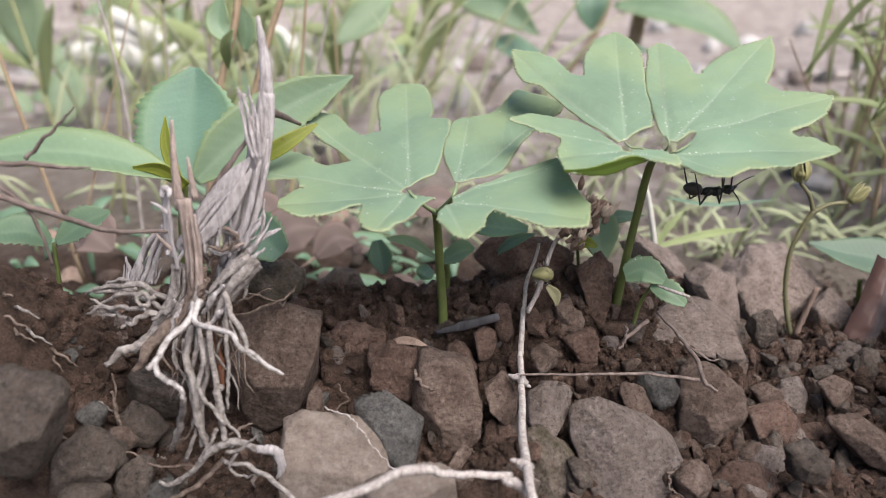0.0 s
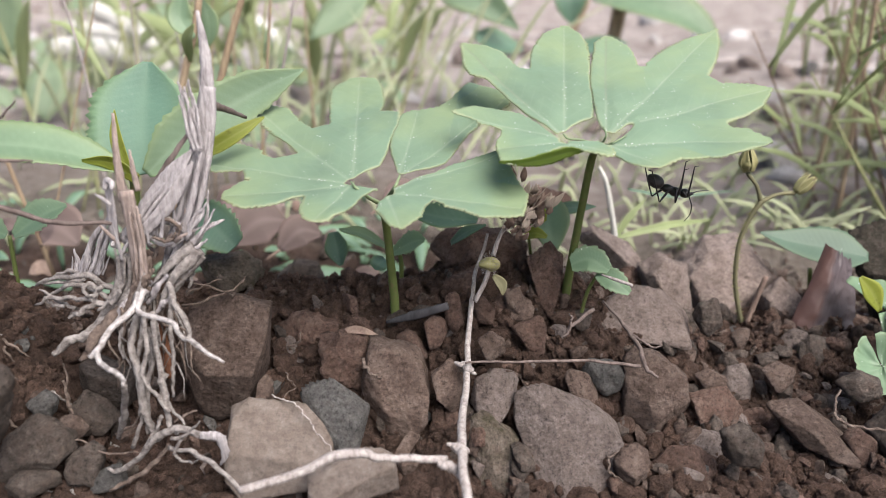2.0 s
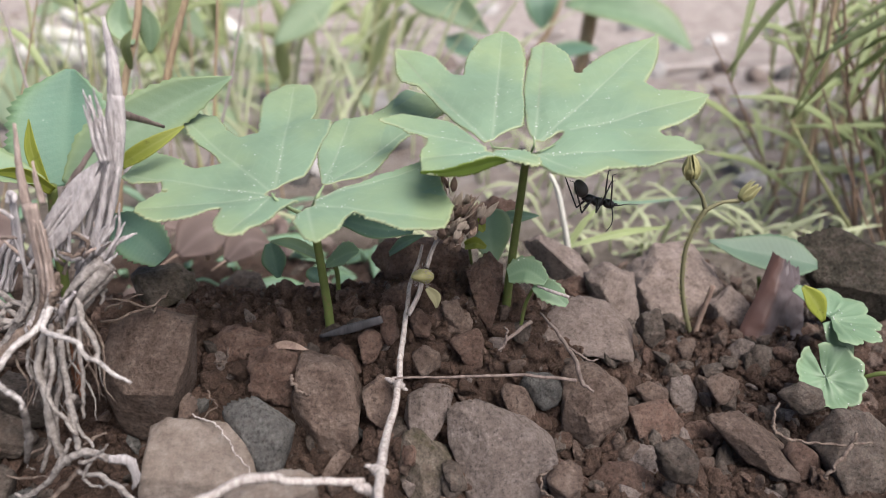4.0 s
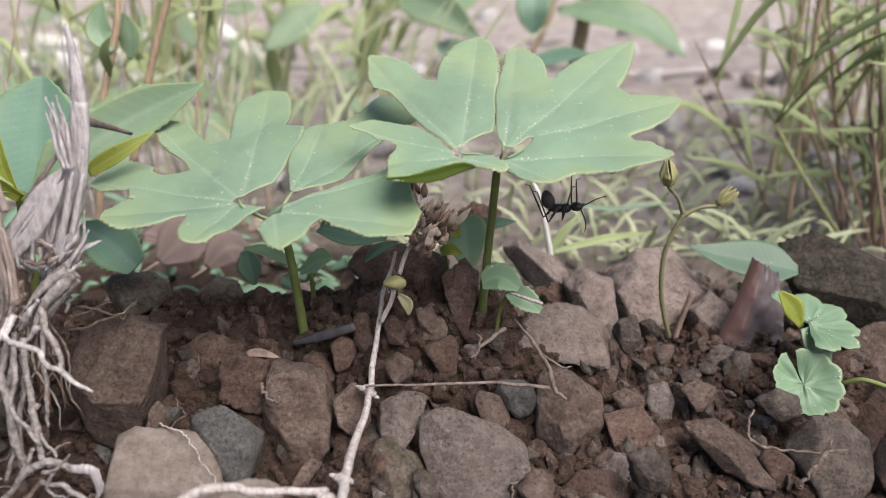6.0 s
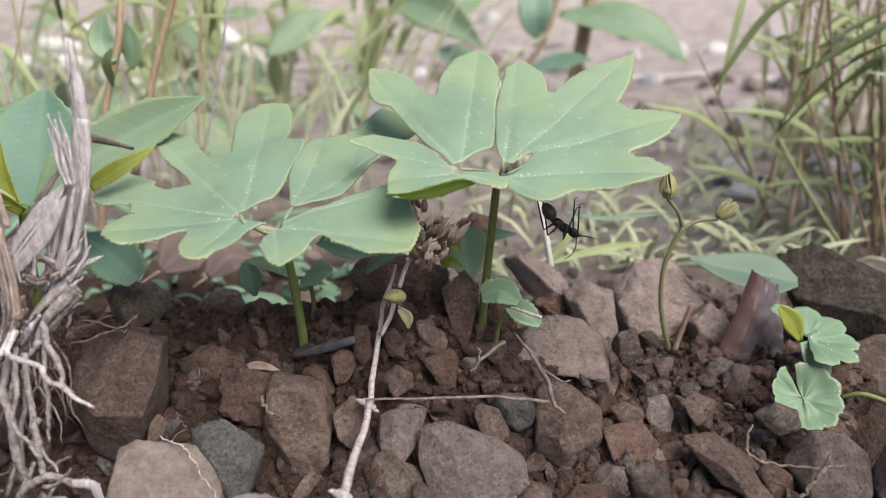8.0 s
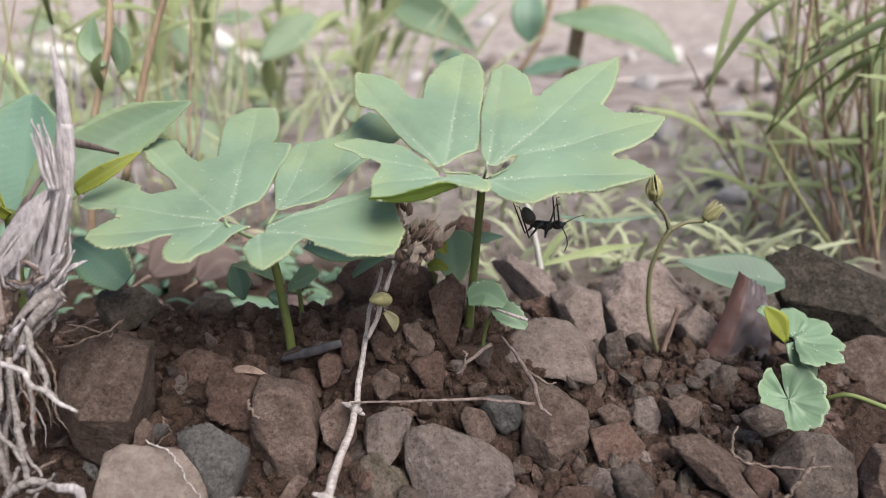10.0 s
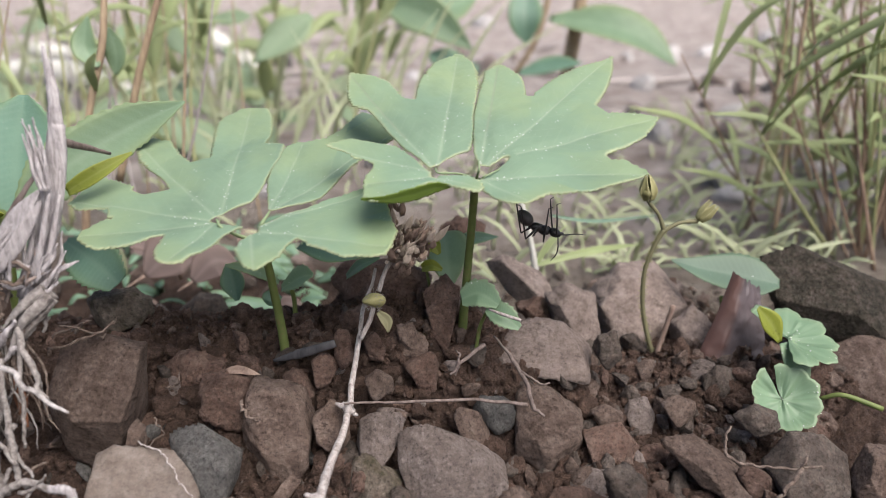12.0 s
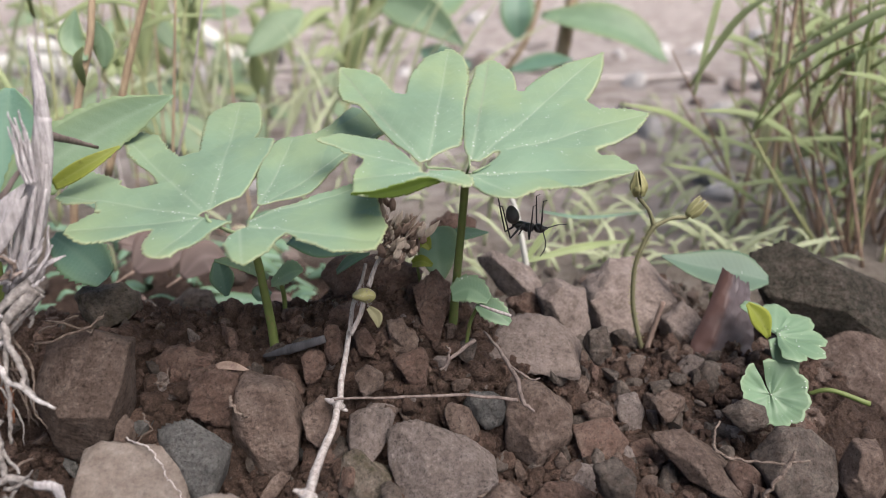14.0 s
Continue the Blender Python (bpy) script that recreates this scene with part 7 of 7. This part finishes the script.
hollow = Shape()
for k in range(120):
    y = rb.uniform(17.5, 27)
    x = rb.uniform(-0.72, 0.02) * y
    b = np.array((x, y, ground_height(x, y) - 0.05))
    d = np.array((rb.normal(0, 0.8), rb.normal(-0.1, 0.5), rb.uniform(0.2, 1.2)))
    ln = rb.uniform(0.4, 1.3)
    hollow.add(*blade([b, b + d * ln * 0.6, b + d * ln + (0.2 * d[0], 0, -0.25)], [0.04, rb.uniform(0.06, 0.24), 0.02], (0, -0.7, 0.7), 0.2, 6, 1))
tagged(part("low_weeds", hollow, BLUE_LEAF, origin=(-6, 20, -1)), "low dull green weeds in the shaded hollow", "weeds", kind="stuff")
for k in range(34):
    y = rb.uniform(16, 26)
    x = rb.uniform(-0.7, 0.0) * y
    p = np.array((x, y, ground_height(x, y) + 0.08))
    q = p + (rb.uniform(-1.2, 1.2), rb.uniform(-0.5, 0.5), rb.uniform(-0.05, 0.3))
    if k % 2:
        t = thing("dead_leaf", p, "crumpled mauve-brown dead leaf lying in the hollow", "dead leaf", "dead leaves in the hollow")
        w = rb.uniform(0.2, 0.45)
        part("blade", Shape().add(*blade([p, (p + q) / 2 + (0, 0, 0.25), q], [0.06, w, w * 0.8, 0.03], (0.1, -0.7, 0.7), -0.25, 14, 3, 0, 0.0, 0.3)), LITTER if k % 4 == 1 else CHAFF, t)
    else:
        s = rb.uniform(0.2, 0.6)
        v, f = lump(p, (s, s * 0.8, s * 0.6), 700 + k, 3, 12, 0.08)
        tagged(part("stone", Shape().add(v, f), (DARK, CLOD, BROWN)[k % 3], origin=p), "dim stone lying in the hollow", "stone", "stones in the hollow")

# ---- loose soil: pebbles and crumbs on the bank ----
rc = np.random.default_rng(33)
gravel = {BROWN: Shape(), RUST: Shape(), PINK: Shape(), DARK: Shape()}
for k in range(2300):
    y = rc.uniform(8.2, 17.5) if k % 5 else rc.uniform(14.5, 21)
    x = rc.uniform(-0.62 * y, 0.9 * y) if k % 3 else rc.uniform(0.2 * y, 0.9 * y)
    s = 0.08 + 0.4 * rc.uniform(0, 1) ** 2.4
    c = (x, y, ground_height(x, y) + 0.22 * s)
    big = k < 225 and y < 14.5
    v, f = lump(c, (s, s * rc.uniform(0.6, 1), s * rc.uniform(0.45, 0.85)), 300 + k, 4 if big and s > 0.25 else (3 if s > 0.28 else 2), 20, 0.08, (0.3, 0.8))
    if big:
        tagged(part("pebble", Shape().add(v, f), (BROWN, RUST, PINK, DARK, BROWN, SLATE)[k % 6], origin=c), "small angular pebble in the soil", "stone", "pebbles in the soil bank")
    else:
        gravel[(BROWN, DARK, DARK, BROWN, RUST, PINK, DARK)[k % 7]].add(v, f)
for m, sh in gravel.items():
    tagged(part("gravel", sh, m, origin=(2, 13, -1), smooth=False), "loose angular gravel mixed into the soil", "gravel", kind="stuff")
clods = Shape()
for k in range(1700):
    y = rc.uniform(8.2, 17.0)
    x = rc.uniform(-0.64 * y, 0.9 * y)
    s = 0.09 + 0.26 * rc.uniform(0, 1) ** 2
    v, f = lump((x, y, ground_height(x, y) + 0.1 * s), (s, s * 0.9, s * rc.uniform(0.5, 0.9)), 5000 + k, 3 if s > 0.16 else 2, 12, 0.22, (0.5, 0.95))
    clods.add(v, f)
tagged(part("soil_clods", clods, SOIL, origin=(2, 13, -1)), "crumbling lumps of reddish-brown earth", "soil", kind="stuff")
crumbs = Shape()
for k in range(21000):
    y = rc.uniform(8.0, 17.5)
    x = rc.uniform(-0.66 * y, 0.92 * y)
    s = 0.025 + 0.12 * rc.uniform(0, 1) ** 3
    c = (x, y, ground_height(x, y) + 0.4 * s)
    v, f = ico(1)
    w = v * (s * rc.uniform(0.6, 1.1, 3)) + rc.normal(0, 0.12 * s, v.shape)
    crumbs.add(w + np.array(c), f)
tagged(part("soil_crumbs", crumbs, SOIL, origin=(2, 13, -1), smooth=False), "loose reddish-brown crumbs of earth", "soil", kind="stuff")


# ---- the ant ----
ant = thing("ant", (0, 0, 0), "slender black ant hanging upside down under the leaf", "ant")
ant.location = (0, 0, 0)


def egg(at, size, n=3, taper=0.0):
    v, f = ico(n)
    v = v * np.array(size)
    v[:, 1:] *= (1 + taper * v[:, :1] / size[0])
    return v + np.array(at), f


gaster = part("gaster", Shape().add(*egg((-0.36, 0, 0.02), (0.175, 0.12, 0.12), 4, 0.18)), GASTER, ant, "dull dark oval gaster", origin=(-0.19, 0, 0.03))
for k in range(3):
    x = -0.28 - 0.07 * k
    part("band", Shape().add(*tube([(x - 0.004, 0, 0.02), (x + 0.004, 0, 0.02)], [0.112 - 0.008 * k, 0.112 - 0.008 * k], 20, 2)), ANT, gaster)
part("petiole", Shape().add(*egg((-0.19, 0, 0.03), (0.04, 0.04, 0.07), 2)), ANT, ant)
part("thorax", Shape().add(*egg((-0.07, 0, 0.04), (0.12, 0.08, 0.085), 3)).add(*egg((0.08, 0, 0.055), (0.12, 0.09, 0.09), 3)), ANT, ant)
hd = part("head", Shape().add(*egg((0.29, 0, 0.03), (0.115, 0.1, 0.085), 3, -0.15)), ANT, ant, origin=(0.19, 0, 0.05))
for sgn in (-1, 1):
    part("eye", Shape().add(*egg((0.3, 0.075 * sgn, 0.055), (0.025, 0.015, 0.025), 2)), GASTER, hd)
    part("mandible", Shape().add(*tube([(0.37, 0.04 * sgn, 0.01), (0.42, 0.03 * sgn, -0.01), (0.43, 0.0, -0.02)], [0.018, 0.016, 0.006], 6, 8)), ANT, hd)
part("antenna", Shape().add(*tube([(0.35, 0.05, 0.05), (0.4, 0.16, 0.16), (0.42, 0.17, 0.2), (0.45, 0.18, 0.34), (0.42, 0.16, 0.5)], [0.012, 0.012, 0.012, 0.01, 0.006], 6, 24)), ANT, hd)
part("antenna", Shape().add(*tube([(0.35, -0.05, 0.05), (0.48, -0.18, 0.04), (0.53, -0.2, 0.02), (0.68, -0.22, -0.06), (0.84, -0.2, -0.12)], [0.012, 0.012, 0.012, 0.01, 0.006], 6, 24)), ANT, hd)
LEGS = []
for sgn in (-1, 1):
    for key, hip, knee, foot in (("front", (0.14, 0.05, -0.02), (0.24, 0.12, 0.08), (0.2, 0.16, -0.5)), ("middle", (0.02, 0.05, -0.02), (-0.02, 0.26, 0.2), (0.06, 0.3, -0.42)), ("rear", (-0.08, 0.05, -0.02), (-0.3, 0.16, 0.24), (-0.5, 0.24, -0.36))):
        h, kn, ft = (np.array((p[0] + 0.04 * (sgn > 0), p[1] * sgn, p[2])) for p in (hip, knee, foot))
        if key == "middle" and sgn < 0:
            kn, ft = np.array((0.0, -0.16, 0.12)), np.array((-0.1, -0.2, 0.26))
        tarsus = ft + np.array((0.07 if key != "rear" else -0.08, 0.02 * sgn, -0.03))
        leg = part("leg", Shape().add(*tube([h, h * 0.5 + kn * 0.5 + (0, 0, 0.01), kn], [0.016, 0.024, 0.013], 7, 10)).add(*tube([kn, kn * 0.5 + ft * 0.5 + (0, 0.02 * sgn, 0), ft], [0.013, 0.016, 0.009], 7, 10)).add(*tube([ft, tarsus], [0.008, 0.005], 6, 4)), ANT, ant, origin=tuple(h))
        LEGS.append((leg, tuple(h), key, sgn))


def motions():
    """The ant hangs from the leaf's edge, bends, sways and steps along it; rows: time, place, slope of the body, bend of the gaster."""
    rows = [
        (0.0, (4.84, 11.90, 3.12), -5, 18), (0.5, (5.10, 11.90, 3.08), -10, 41), (1.0, (5.19, 11.90, 3.08), -21, 66),
        (1.5, (5.25, 11.90, 3.01), -2, 45), (2.0, (5.23, 11.90, 2.96), 17, 18), (2.5, (5.06, 11.90, 3.00), 8, 75),
        (3.0, (5.03, 11.90, 2.97), 25, 59), (3.5, (5.04, 11.90, 2.97), 22, 46), (5.8, (4.90, 11.90, 2.80), -9, 75),
        (6.0, (4.93, 11.90, 2.91), -4, 75), (6.5, (4.99, 11.90, 2.91), 6, 7), (7.0, (5.01, 11.90, 2.91), 30, -13),
        (7.5, (4.98, 11.90, 2.90), 11, 59), (8.0, (4.98, 11.90, 2.86), 34, 22), (10.5, (4.88, 11.90, 2.93), 0, 61),
        (11.0, (4.90, 11.90, 2.93), 2, 51), (11.5, (4.97, 11.90, 2.90), -7, 73), (12.0, (4.99, 11.90, 2.86), 18, 32),
        (12.5, (4.93, 11.90, 2.85), 29, 23), (13.0, (4.90, 11.90, 2.84), 32, 4), (13.5, (4.89, 11.90, 2.83), 21, 30),
        (14.0, (4.87, 11.90, 2.82), 11, 64)]
    walk(ant, [(t, pose(p[0] * CM, p[1] * CM, p[2] * CM, 180, a, 0)) for t, p, a, g in rows])
    walk(gaster, [(t, pose(-0.19 * CM, 0, 0.03 * CM, 0, -g, 0)) for t, p, a, g in rows])
    walk(hd, [(t, pose(0.19 * CM, 0, 0.05 * CM, 0, 6 * math.sin(3 * t), 8 * math.sin(2.2 * t))) for t, p, a, g in rows])
    for k, (leg, h, key, sgn) in enumerate(LEGS):
        walk(leg, [(t, pose(h[0] * CM, h[1] * CM, h[2] * CM, 0, 0.8 * a + 6 * math.sin(2.7 * t + 1.9 * k), 5 * math.sin(1.9 * t + k))) for t, p, a, g in rows])


motions()
